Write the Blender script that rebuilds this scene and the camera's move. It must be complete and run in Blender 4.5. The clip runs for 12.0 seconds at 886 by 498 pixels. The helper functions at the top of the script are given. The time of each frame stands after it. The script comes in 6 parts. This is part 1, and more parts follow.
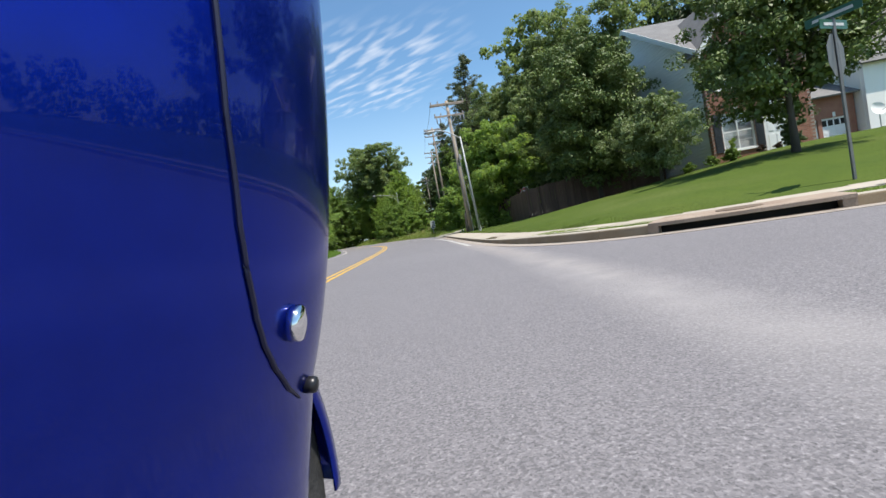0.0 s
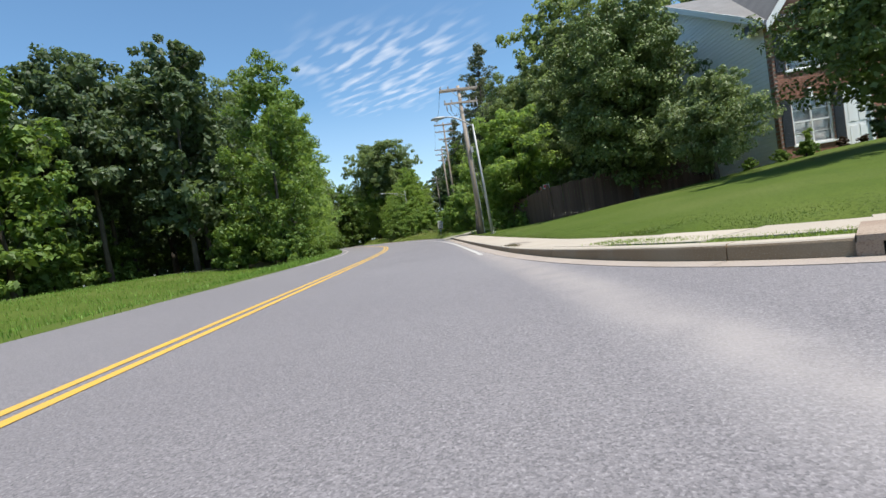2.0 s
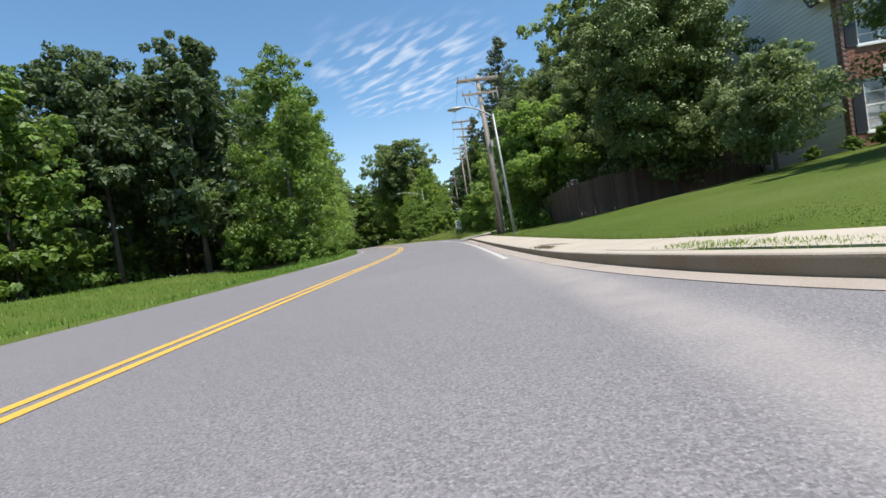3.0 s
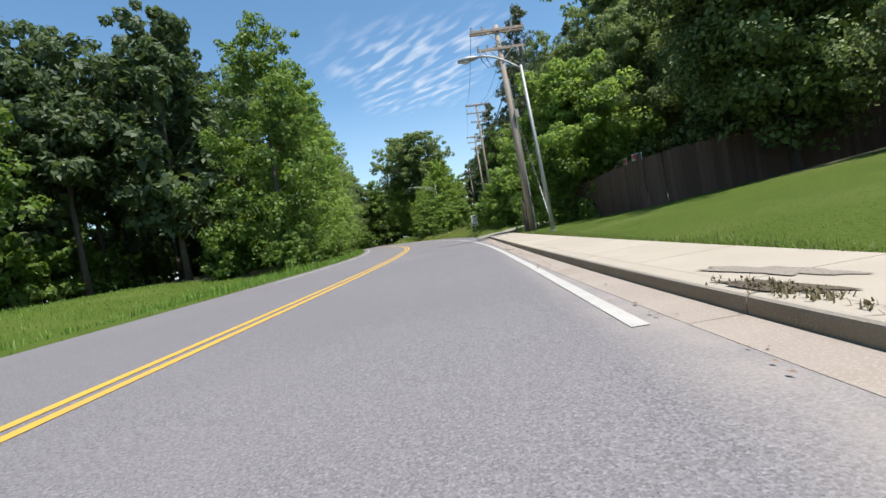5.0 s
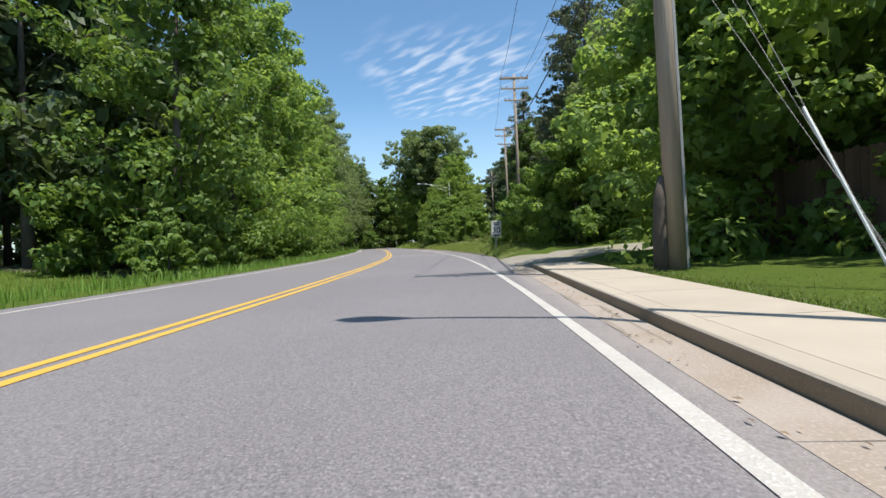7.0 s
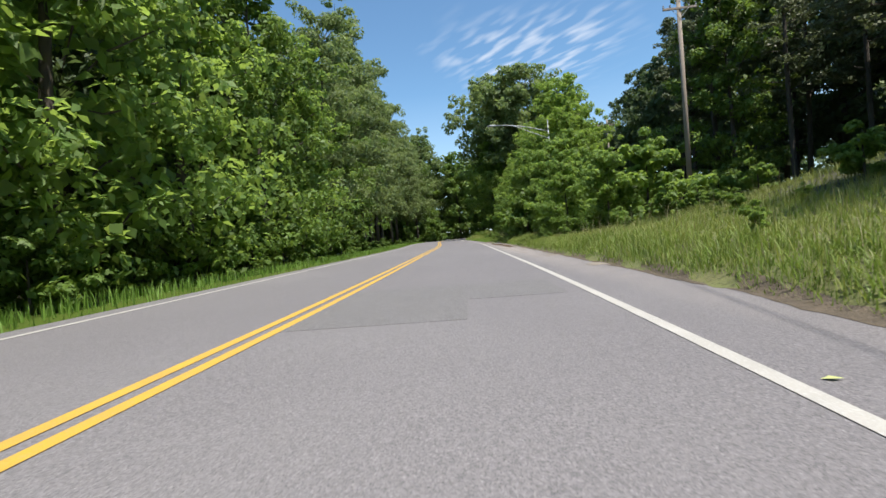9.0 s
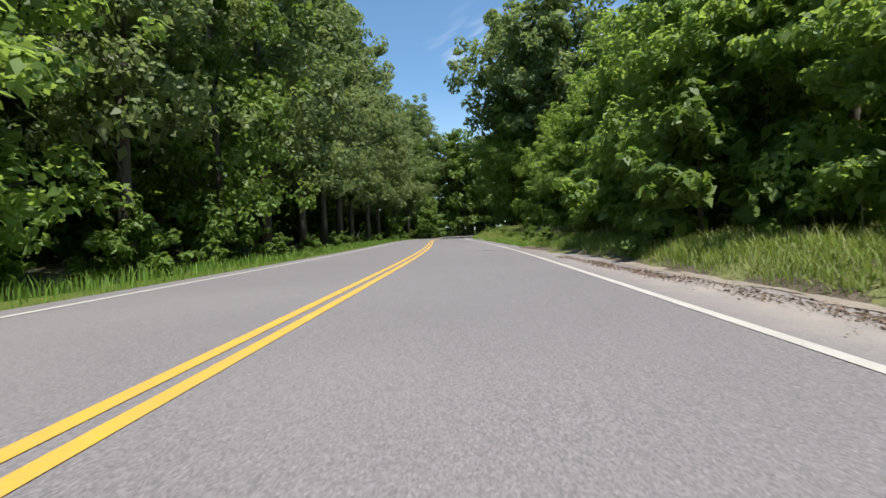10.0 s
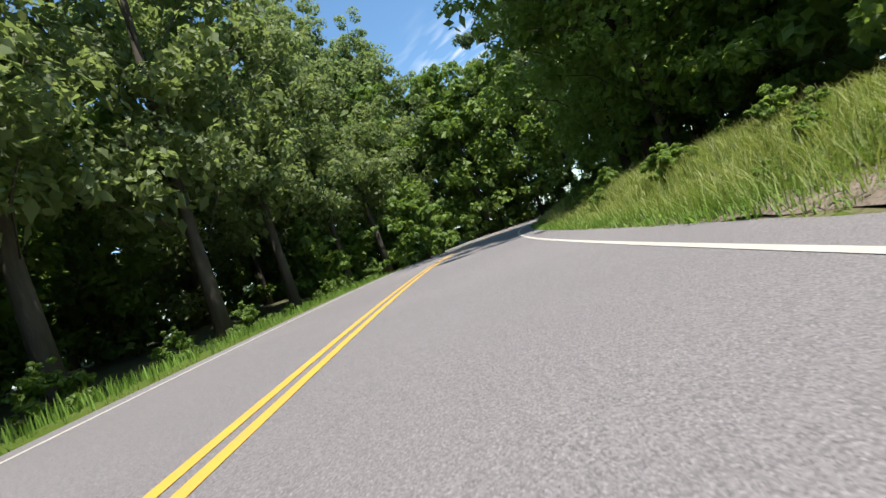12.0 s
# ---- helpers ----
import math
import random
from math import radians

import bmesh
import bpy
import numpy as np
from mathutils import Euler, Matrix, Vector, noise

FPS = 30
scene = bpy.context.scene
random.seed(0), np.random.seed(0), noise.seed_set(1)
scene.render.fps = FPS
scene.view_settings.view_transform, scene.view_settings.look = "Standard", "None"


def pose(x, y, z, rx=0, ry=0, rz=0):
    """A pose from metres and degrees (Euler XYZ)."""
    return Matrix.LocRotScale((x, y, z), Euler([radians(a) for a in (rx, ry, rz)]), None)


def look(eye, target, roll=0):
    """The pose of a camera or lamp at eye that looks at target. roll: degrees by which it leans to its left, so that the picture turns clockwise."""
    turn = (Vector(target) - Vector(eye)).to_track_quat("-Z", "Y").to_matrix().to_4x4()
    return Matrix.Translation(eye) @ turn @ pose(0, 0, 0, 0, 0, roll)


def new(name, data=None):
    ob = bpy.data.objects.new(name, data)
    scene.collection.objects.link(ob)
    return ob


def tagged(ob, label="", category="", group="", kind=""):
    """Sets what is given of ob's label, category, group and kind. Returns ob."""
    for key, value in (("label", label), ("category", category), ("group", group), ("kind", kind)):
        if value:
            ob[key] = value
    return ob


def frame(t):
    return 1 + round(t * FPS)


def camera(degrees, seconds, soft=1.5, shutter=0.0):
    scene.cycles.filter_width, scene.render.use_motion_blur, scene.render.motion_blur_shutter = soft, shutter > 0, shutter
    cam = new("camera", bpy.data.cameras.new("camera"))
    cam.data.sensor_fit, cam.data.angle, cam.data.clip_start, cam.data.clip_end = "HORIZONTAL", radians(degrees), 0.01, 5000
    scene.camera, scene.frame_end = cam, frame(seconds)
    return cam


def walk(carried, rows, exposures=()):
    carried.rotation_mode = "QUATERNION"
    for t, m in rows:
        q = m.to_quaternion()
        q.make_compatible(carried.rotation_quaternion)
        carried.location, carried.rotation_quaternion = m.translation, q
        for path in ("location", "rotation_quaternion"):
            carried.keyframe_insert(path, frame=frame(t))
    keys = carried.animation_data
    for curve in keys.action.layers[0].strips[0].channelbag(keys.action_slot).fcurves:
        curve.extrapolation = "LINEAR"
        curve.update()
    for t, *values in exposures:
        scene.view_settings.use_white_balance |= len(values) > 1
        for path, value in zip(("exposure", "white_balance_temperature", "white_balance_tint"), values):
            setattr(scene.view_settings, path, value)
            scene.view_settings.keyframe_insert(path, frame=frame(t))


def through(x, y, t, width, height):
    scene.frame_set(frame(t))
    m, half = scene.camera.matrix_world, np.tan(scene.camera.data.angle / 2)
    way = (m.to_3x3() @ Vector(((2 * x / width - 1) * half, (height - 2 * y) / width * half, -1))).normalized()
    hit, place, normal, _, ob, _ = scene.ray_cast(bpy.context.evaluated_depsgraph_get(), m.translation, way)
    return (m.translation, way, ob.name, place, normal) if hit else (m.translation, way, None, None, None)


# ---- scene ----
cam = camera(89.0, 12.0, 1.5, 0.02)
PATH = [
    (0, (-0.188, 0.391, 0.658), (-0.097, 2.387, 0.569), -10.3),
    (0.5, (-0.082, 1.472, 0.647), (0.057, 3.465, 0.554), -9.5),
    (1, (-0.006, 2.461, 0.640), (0.155, 4.453, 0.555), -8.5),
    (1.5, (0.078, 3.179, 0.660), (0.180, 5.175, 0.577), -8.8),
    (2, (0.146, 3.891, 0.667), (0.197, 5.888, 0.587), -8.8),
    (2.5, (0.198, 4.660, 0.634), (0.190, 6.658, 0.563), -9.1),
    (4.5, (0.332, 9.823, 0.624), (0.280, 11.821, 0.564), -8.6),
    (5, (0.363, 11.445, 0.690), (0.260, 13.442, 0.620), -9.8),
    (5.5, (0.407, 13.764, 0.642), (0.313, 15.761, 0.591), -9.7),
    (6, (0.469, 17.033, 0.620), (0.381, 19.031, 0.592), -8.8),
    (6.5, (0.449, 20.568, 0.660), (0.343, 22.565, 0.623), -6.7),
    (7, (0.346, 24.550, 0.690), (0.198, 26.544, 0.663), -2.7),
    (9, (-2.908, 52.039, 0.800), (-3.407, 53.975, 0.746), -4.6),
    (9.5, (-5.307, 62.141, 0.744), (-5.789, 64.082, 0.688), -3.6),
    (10, (-7.750, 73.100, 0.729), (-8.252, 75.035, 0.658), -2.4),
    (10.5, (-10.158, 83.717, 0.758), (-10.679, 85.648, 0.703), -0.8),
    (11, (-12.292, 92.999, 0.773), (-12.888, 94.908, 0.725), -4.9),
    (11.5, (-14.319, 101.622, 0.792), (-14.955, 103.517, 0.742), -12.7),
    (12, (-16.682, 110.189, 0.692), (-17.267, 112.102, 0.667), -18.7),
]
walk(cam, [(t, look(eye, target, roll)) for t, eye, target, roll in PATH],
     [(0.0, 0.5), (9.0, 0.5), (10.5, 0.55), (11.3, 0.62), (12.0, 0.8)])

# ---- light: a clear early summer day, the sun behind and to the east ----
SUN = Vector((2.0, -1.65, 5.9)).normalized()
world = bpy.data.worlds.new("sky")
scene.world = world
world.use_nodes = True


def build_sky():
    nt = world.node_tree
    nt.nodes.clear()
    n, l = nt.nodes.new, nt.links.new
    out, bg = n("ShaderNodeOutputWorld"), n("ShaderNodeBackground")
    sky = n("ShaderNodeTexSky")
    sky.sky_type = 'NISHITA'
    sky.sun_disc = False
    sky.sun_elevation = math.asin(SUN.z)
    sky.sun_rotation = math.atan2(SUN.x, SUN.y)
    sky.air_density, sky.dust_density, sky.ozone_density = 1.0, 0.8, 1.3
    # thin rippled cloud in one patch of a plane high above
    geo = n("ShaderNodeTexCoord")
    sep = n("ShaderNodeSeparateXYZ")
    l(geo.outputs["Generated"], sep.inputs[0])

    def calc(op, a, b=None):
        m = n("ShaderNodeMath"); m.operation = op
        for k, v in enumerate((a, b)):
            if v is None:
                continue
            if isinstance(v, (int, float)):
                m.inputs[k].default_value = v
            else:
                l(v, m.inputs[k])
        return m.outputs[0]

    up = calc('MAXIMUM', sep.outputs["Z"], 0.05)
    px, py = calc('DIVIDE', sep.outputs["X"], up), calc('DIVIDE', sep.outputs["Y"], up)
    comb = n("ShaderNodeCombineXYZ")
    l(px, comb.inputs[0]); l(py, comb.inputs[1])
    # long rows crossed by finer ripples
    turn = n("ShaderNodeMapping"); turn.vector_type = 'TEXTURE'; turn.inputs["Rotation"].default_value = (0, 0, radians(-44))
    turn.inputs["Scale"].default_value = (0.21, 0.072, 1.0)
    l(comb.outputs[0], turn.inputs["Vector"])
    fine = n("ShaderNodeTexNoise"); fine.inputs["Scale"].default_value = 1.0; fine.inputs["Detail"].default_value = 1.6
    fine.inputs["Roughness"].default_value = 0.45
    fine.inputs["Distortion"].default_value = 0.12
    l(turn.outputs[0], fine.inputs["Vector"])
    broad = n("ShaderNodeTexNoise"); broad.inputs["Scale"].default_value = 0.9; broad.inputs["Detail"].default_value = 2
    l(comb.outputs[0], broad.inputs["Vector"])
    r1 = n("ShaderNodeMapRange"); r1.inputs[1].default_value, r1.inputs[2].default_value = 0.46, 0.7
    l(fine.outputs["Fac"], r1.inputs[0])
    # the patch: an oval, torn at its edge, and a thinner one elsewhere
    ex = calc('DIVIDE', calc('SUBTRACT', px, -0.08), 0.55)
    ey = calc('DIVIDE', calc('SUBTRACT', py, 2.9), 0.95)
    ring = calc('SQRT', calc('ADD', calc('MULTIPLY', ex, ex), calc('MULTIPLY', ey, ey)))
    ring = calc('ADD', ring, calc('MULTIPLY', calc('SUBTRACT', broad.outputs["Fac"], 0.5), 1.5))
    r2 = n("ShaderNodeMapRange"); r2.inputs[1].default_value, r2.inputs[2].default_value = 1.1, 0.45
    l(ring, r2.inputs[0])
    r3 = n("ShaderNodeMapRange"); r3.inputs[1].default_value, r3.inputs[2].default_value = 0.56, 0.72
    r3.inputs[4].default_value = 0.12
    l(broad.outputs["Fac"], r3.inputs[0])
    cover = calc('MULTIPLY', r1.outputs[0], calc('MAXIMUM', r2.outputs[0], r3.outputs[0]))
    cover = calc('MULTIPLY', cover, 0.54)
    # pale veil over the horizon
    veil = n("ShaderNodeMapRange"); veil.inputs[1].default_value, veil.inputs[2].default_value = 0.3, 0.0
    veil.inputs[4].default_value = 0.35
    l(sep.outputs["Z"], veil.inputs[0])
    cover = calc('MAXIMUM', cover, veil.outputs[0])
    mix = n("ShaderNodeMix"); mix.data_type = 'RGBA'
    mix.inputs["B"].default_value = (5.7, 6.0, 6.5, 1)
    tint = n("ShaderNodeMix"); tint.data_type = 'RGBA'; tint.blend_type = 'MULTIPLY'
    tint.inputs["Factor"].default_value = 1.0
    tint.inputs["B"].default_value = (0.82, 1.05, 1.12, 1)
    l(sky.outputs[0], tint.inputs["A"])
    l(cover, mix.inputs["Factor"]); l(tint.outputs["Result"], mix.inputs["A"])
    l(mix.outputs["Result"], bg.inputs["Color"])
    bg.inputs["Strength"].default_value = 0.122
    l(bg.outputs[0], out.inputs["Surface"])


build_sky()
sun_data = bpy.data.lights.new("sun", 'SUN')
sun_data.energy, sun_data.angle, sun_data.color = 4.9, radians(0.53), (1.0, 0.945, 0.86)
sun_ob = new("sun", sun_data)
sun_ob.matrix_world = look((20, -20, 60), Vector((20, -20, 60)) - SUN)


# ---- materials ----
def material(name, colour, rough=0.8, second=None, scale=8.0, mix=0.5, fine=None, bump=0.0, bump_scale=60.0, metal=0.0,
             stains=None, stain_scale=0.6, translucent=None, per_object=0.0, per_island=0.0, coat=0.0, stretch=None, spec=0.5, bump_depth=0.02, specks=None):
    m = bpy.data.materials.new(name)
    m.use_nodes = True
    nt = m.node_tree
    n, l = nt.nodes.new, nt.links.new
    b = nt.nodes["Principled BSDF"]
    b.inputs["Roughness"].default_value = rough
    b.inputs["Metallic"].default_value = metal
    b.inputs["Specular IOR Level"].default_value = spec
    if coat:
        b.inputs["Coat Weight"].default_value = coat
        b.inputs["Coat Roughness"].default_value = 0.04
    co = n("ShaderNodeTexCoord")
    src = co.outputs["Object"]
    if stretch:
        mp = n("ShaderNodeMapping")
        mp.inputs["Scale"].default_value = stretch
        l(src, mp.inputs["Vector"])
        src = mp.outputs[0]
    col = None

    def blend(a, other, fac):
        x = n("ShaderNodeMix"); x.data_type = 'RGBA'
        if isinstance(a, tuple):
            x.inputs["A"].default_value = (*a, 1)
        else:
            l(a, x.inputs["A"])
        x.inputs["B"].default_value = (*other, 1)
        l(fac, x.inputs["Factor"])
        return x.outputs["Result"]

    def noisy(sc, lo, hi, detail=4.0):
        t = n("ShaderNodeTexNoise"); t.inputs["Scale"].default_value = sc; t.inputs["Detail"].default_value = detail
        l(src, t.inputs["Vector"])
        r = n("ShaderNodeMapRange"); r.inputs[1].default_value, r.inputs[2].default_value = lo, hi
        l(t.outputs["Fac"], r.inputs[0])
        return r.outputs[0]

    col = colour
    if second:
        col = blend(col, second, noisy(scale, 0.5 - mix * 0.3, 0.5 + mix * 0.3))
    if stains:
        col = blend(col, stains, noisy(stain_scale, 0.5, 0.75, 6.0))
    if fine:
        col = blend(col, fine, noisy(bump_scale, 0.52, 0.7, 2.0))
    if specks:
        col = blend(col, specks, noisy(bump_scale * 1.7, 0.56, 0.66, 2.0))
    if per_object or per_island:
        hsv = n("ShaderNodeHueSaturation")
        if isinstance(col, tuple):
            hsv.inputs["Color"].default_value = (*col, 1)
        else:
            l(col, hsv.inputs["Color"])
        if per_object:
            info = n("ShaderNodeObjectInfo").outputs["Random"]
        else:
            info = n("ShaderNodeNewGeometry").outputs["Random Per Island"]
        amount = per_object or per_island
        r = n("ShaderNodeMapRange"); r.inputs[3].default_value, r.inputs[4].default_value = 1 - amount, 1 + amount
        l(info, r.inputs[0]); l(r.outputs[0], hsv.inputs["Value"])
        col = hsv.outputs["Color"]
    if isinstance(col, tuple):
        b.inputs["Base Color"].default_value = (*col, 1)
    else:
        l(col, b.inputs["Base Color"])
    if bump:
        t = n("ShaderNodeTexNoise"); t.inputs["Scale"].default_value = bump_scale; t.inputs["Detail"].default_value = 3
        l(src, t.inputs["Vector"])
        bp = n("ShaderNodeBump"); bp.inputs["Strength"].default_value = bump; bp.inputs["Distance"].default_value = bump_depth
        l(t.outputs["Fac"], bp.inputs["Height"]); l(bp.outputs[0], b.inputs["Normal"])
    if translucent:
        tr = n("ShaderNodeBsdfTranslucent"); tr.inputs["Color"].default_value = (*translucent, 1)
        if not isinstance(col, tuple):
            g = n("ShaderNodeMix"); g.data_type = 'RGBA'; g.blend_type = 'MULTIPLY'
            g.inputs["Factor"].default_value = 0.0
            g.inputs["A"].default_value = (*translucent, 1)
            l(g.outputs["Result"], tr.inputs["Color"])
        ms = n("ShaderNodeMixShader"); ms.inputs[0].default_value = 0.32
        out = nt.nodes["Material Output"]
        l(b.outputs[0], ms.inputs[1]); l(tr.outputs[0], ms.inputs[2]); l(ms.outputs[0], out.inputs["Surface"])
    return m


M_ASPHALT = material("asphalt", (0.135, 0.125, 0.131), 0.78, (0.165, 0.153, 0.159), 0.35, 0.9, fine=(0.29, 0.271, 0.277), bump=0.36, bump_scale=75,
                     stains=(0.215, 0.203, 0.204), stain_scale=0.13, bump_depth=0.012, specks=(0.075, 0.07, 0.073))


def sweep_band(mat, a, b, wide, colour):
    """A paler band on the road where turning wheels keep it swept, along the line a-b."""
    nt = mat.node_tree
    n, l = nt.nodes.new, nt.links.new
    bsdf = nt.nodes["Principled BSDF"]
    was = bsdf.inputs["Base Color"].links[0].from_socket
    co = n("ShaderNodeTexCoord")
    mp = n("ShaderNodeMapping"); mp.vector_type = 'TEXTURE'
    d = Vector(b) - Vector(a)
    mp.inputs["Location"].default_value = (*((Vector(a) + Vector(b)) / 2), 0)
    mp.inputs["Rotation"].default_value = (0, 0, math.atan2(d.y, d.x))
    mp.inputs["Scale"].default_value = (d.length * 0.5, wide, 1)
    l(co.outputs["Object"], mp.inputs["Vector"])
    gr = n("ShaderNodeTexGradient"); gr.gradient_type = 'SPHERICAL'
    l(mp.outputs[0], gr.inputs["Vector"])
    no = n("ShaderNodeTexNoise"); no.inputs["Scale"].default_value = 2.2; no.inputs["Detail"].default_value = 6
    l(co.outputs["Object"], no.inputs["Vector"])
    mu = n("ShaderNodeMath"); mu.operation = 'MULTIPLY'
    l(gr.outputs["Fac"], mu.inputs[0]); l(no.outputs["Fac"], mu.inputs[1])
    mx = n("ShaderNodeMix"); mx.data_type = 'RGBA'; mx.inputs["B"].default_value = (*colour, 1)
    l(mu.outputs[0], mx.inputs["Factor"]); l(was, mx.inputs["A"]); l(mx.outputs["Result"], bsdf.inputs["Base Color"])


def aggregate(mat, scale, dark, light, amount):
    """Stones of the asphalt, each its own shade, darker and lighter than the binder between them."""
    nt = mat.node_tree
    n, l = nt.nodes.new, nt.links.new
    bsdf = nt.nodes["Principled BSDF"]
    was = bsdf.inputs["Base Color"].links[0].from_socket
    co = n("ShaderNodeTexCoord")
    vo = n("ShaderNodeTexVoronoi"); vo.inputs["Scale"].default_value = scale
    l(co.outputs["Object"], vo.inputs["Vector"])
    sep = n("ShaderNodeSeparateColor"); l(vo.outputs["Color"], sep.inputs[0])
    shade = n("ShaderNodeMix"); shade.data_type = 'RGBA'
    shade.inputs["A"].default_value, shade.inputs["B"].default_value = (*dark, 1), (*light, 1)
    l(sep.outputs["Red"], shade.inputs["Factor"])
    worn = n("ShaderNodeTexNoise"); worn.inputs["Scale"].default_value = 0.9; worn.inputs["Detail"].default_value = 5
    l(co.outputs["Object"], worn.inputs["Vector"])
    r = n("ShaderNodeMapRange"); r.inputs[1].default_value, r.inputs[2].default_value = 0.3, 0.75
    r.inputs[3].default_value, r.inputs[4].default_value = amount * 0.5, amount
    l(worn.outputs["Fac"], r.inputs[0])
    mx = n("ShaderNodeMix"); mx.data_type = 'RGBA'
    l(r.outputs[0], mx.inputs["Factor"]); l(was, mx.inputs["A"]); l(shade.outputs["Result"], mx.inputs["B"])
    l(mx.outputs["Result"], bsdf.inputs["Base Color"])


aggregate(M_ASPHALT, 100.0, (0.05, 0.047, 0.05), (0.29, 0.268, 0.277), 0.5)
sweep_band(M_ASPHALT, (1.0, -4.0), (1.65, 12.5), 0.5, (0.335, 0.31, 0.3))
sweep_band(M_ASPHALT, (1.42, 3.0), (1.32, 26.0), 0.42, (0.37, 0.32, 0.28))
sweep_band(M_ASPHALT, (1.3, 18.0), (1.25, 42.0), 0.3, (0.33, 0.29, 0.26))
sweep_band(M_ASPHALT, (-0.6, 53.0), (-10.4, 97.5), 0.8, (0.4, 0.345, 0.3))
M_PATCH = material("asphalt_patch", (0.145, 0.136, 0.139), 0.8, (0.16, 0.15, 0.153), 2.0, 0.8, fine=(0.3, 0.29, 0.29), bump=0.8, bump_scale=85, bump_depth=0.012, specks=(0.05, 0.05, 0.05))
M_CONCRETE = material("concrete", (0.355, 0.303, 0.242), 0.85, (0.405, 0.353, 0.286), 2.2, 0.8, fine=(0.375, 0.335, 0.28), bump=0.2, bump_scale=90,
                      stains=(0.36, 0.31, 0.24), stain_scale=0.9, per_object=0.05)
# for the kerb's upright faces: their shade is mixed into this darker brown
M_KERB_SHADED = material("kerb_concrete_shaded", (0.215, 0.152, 0.09), 0.88, (0.3, 0.222, 0.14), 1.6, 0.9, fine=(0.3, 0.235, 0.16), bump=0.2, bump_scale=80,
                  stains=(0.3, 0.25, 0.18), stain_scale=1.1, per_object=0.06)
M_GUTTER = material("gutter_concrete", (0.325, 0.275, 0.235), 0.88, (0.265, 0.223, 0.19), 1.3, 0.9, fine=(0.37, 0.315, 0.265), bump=0.2, bump_scale=80,
                    stains=(0.25, 0.2, 0.15), stain_scale=1.6)
M_WHITE_LINE = material("white_road_paint", (0.46, 0.435, 0.4), 0.7, (0.38, 0.36, 0.33), 3.0, 0.8, fine=(0.5, 0.49, 0.47), bump=0.5, bump_scale=70)
M_YELLOW_LINE = material("yellow_road_paint", (0.6, 0.36, 0.035), 0.7, (0.5, 0.3, 0.06), 3.0, 0.8, fine=(0.5, 0.33, 0.1), bump=0.5, bump_scale=70)
M_GROUND = material("grass_soil", (0.055, 0.088, 0.012), 0.95, (0.075, 0.108, 0.015), 1.3, 0.9, fine=(0.04, 0.06, 0.009), bump=0.9, bump_scale=25,
                    stains=(0.1, 0.125, 0.03), stain_scale=0.25, spec=0.15)
M_BANK = material("bank_soil", (0.11, 0.13, 0.04), 0.95, (0.165, 0.165, 0.06), 0.9, 0.9, fine=(0.06, 0.06, 0.022), bump=0.9, bump_scale=18, stains=(0.09, 0.07, 0.04), stain_scale=0.7)
M_FOREST = material("forest_floor", (0.05, 0.045, 0.025), 0.95, (0.07, 0.075, 0.03), 0.8, 0.9, fine=(0.03, 0.03, 0.015), bump=0.9, bump_scale=12)
M_BARK = material("bark", (0.06, 0.05, 0.04), 0.95, (0.11, 0.092, 0.074), 6.0, 0.9, bump=0.9, bump_scale=20, stretch=(1, 1, 0.25))
M_POLE = material("weathered_pole_wood", (0.26, 0.205, 0.16), 0.9, (0.38, 0.325, 0.27), 9.0, 0.9, bump=0.6, bump_scale=40, stretch=(1, 1, 0.06),
                  stains=(0.13, 0.09, 0.06), stain_scale=0.9)
M_STEEL = material("galvanised_steel", (0.3, 0.315, 0.32), 0.6, (0.37, 0.38, 0.38), 3.0, 0.8, metal=0.55, stains=(0.36, 0.36, 0.35), stain_scale=2.0)
M_PORCELAIN = material("porcelain", (0.32, 0.33, 0.35), 0.3)
M_FORGED = material("dull_steel_strand", (0.16, 0.16, 0.16), 0.7, (0.2, 0.2, 0.2), 20.0, 0.6, metal=0.3)
M_WIRE = material("wire", (0.06, 0.06, 0.065), 0.6)
M_FENCE = material("weathered_fence_wood", (0.095, 0.054, 0.036), 0.9, (0.145, 0.088, 0.06), 5.0, 0.9, bump=0.5, bump_scale=50, stretch=(1, 1, 0.12), per_object=0.22)
M_SIDING = material("grey_vinyl_siding", (0.87, 0.85, 0.81), 0.55, (0.9, 0.88, 0.84), 0.7, 0.6, per_object=0.02)
M_TRIM = material("white_trim", (0.78, 0.78, 0.76), 0.5, (0.72, 0.72, 0.7), 2.0, 0.7)
M_BRICK = material("red_brick", (0.25, 0.11, 0.075), 0.88, (0.34, 0.165, 0.11), 3.0, 0.9, fine=(0.2, 0.085, 0.06), bump=0.4, bump_scale=60, per_object=0.2)
M_MORTAR = material("mortar", (0.36, 0.3, 0.26), 0.95, (0.3, 0.25, 0.21), 3.0, 0.8)
M_SHINGLE = material("roof_shingles", (0.12, 0.115, 0.115), 0.92, (0.17, 0.165, 0.16), 2.0, 0.9, bump=0.5, bump_scale=30, per_object=0.15)
M_SHUTTER = material("dark_shutter_paint", (0.025, 0.025, 0.03), 0.5, (0.035, 0.035, 0.04), 4.0, 0.8)
M_CURTAIN = material("curtain", (0.5, 0.5, 0.52), 0.9, (0.35, 0.36, 0.38), 3.0, 0.9, stretch=(4, 4, 0.2))
M_RED = material("red_sign_paint", (0.45, 0.03, 0.035), 0.5, (0.4, 0.03, 0.03), 5.0, 0.6)
M_SIGNGREEN = material("green_sign_sheet", (0.02, 0.085, 0.055), 0.4, (0.028, 0.1, 0.065), 4.0, 0.5)
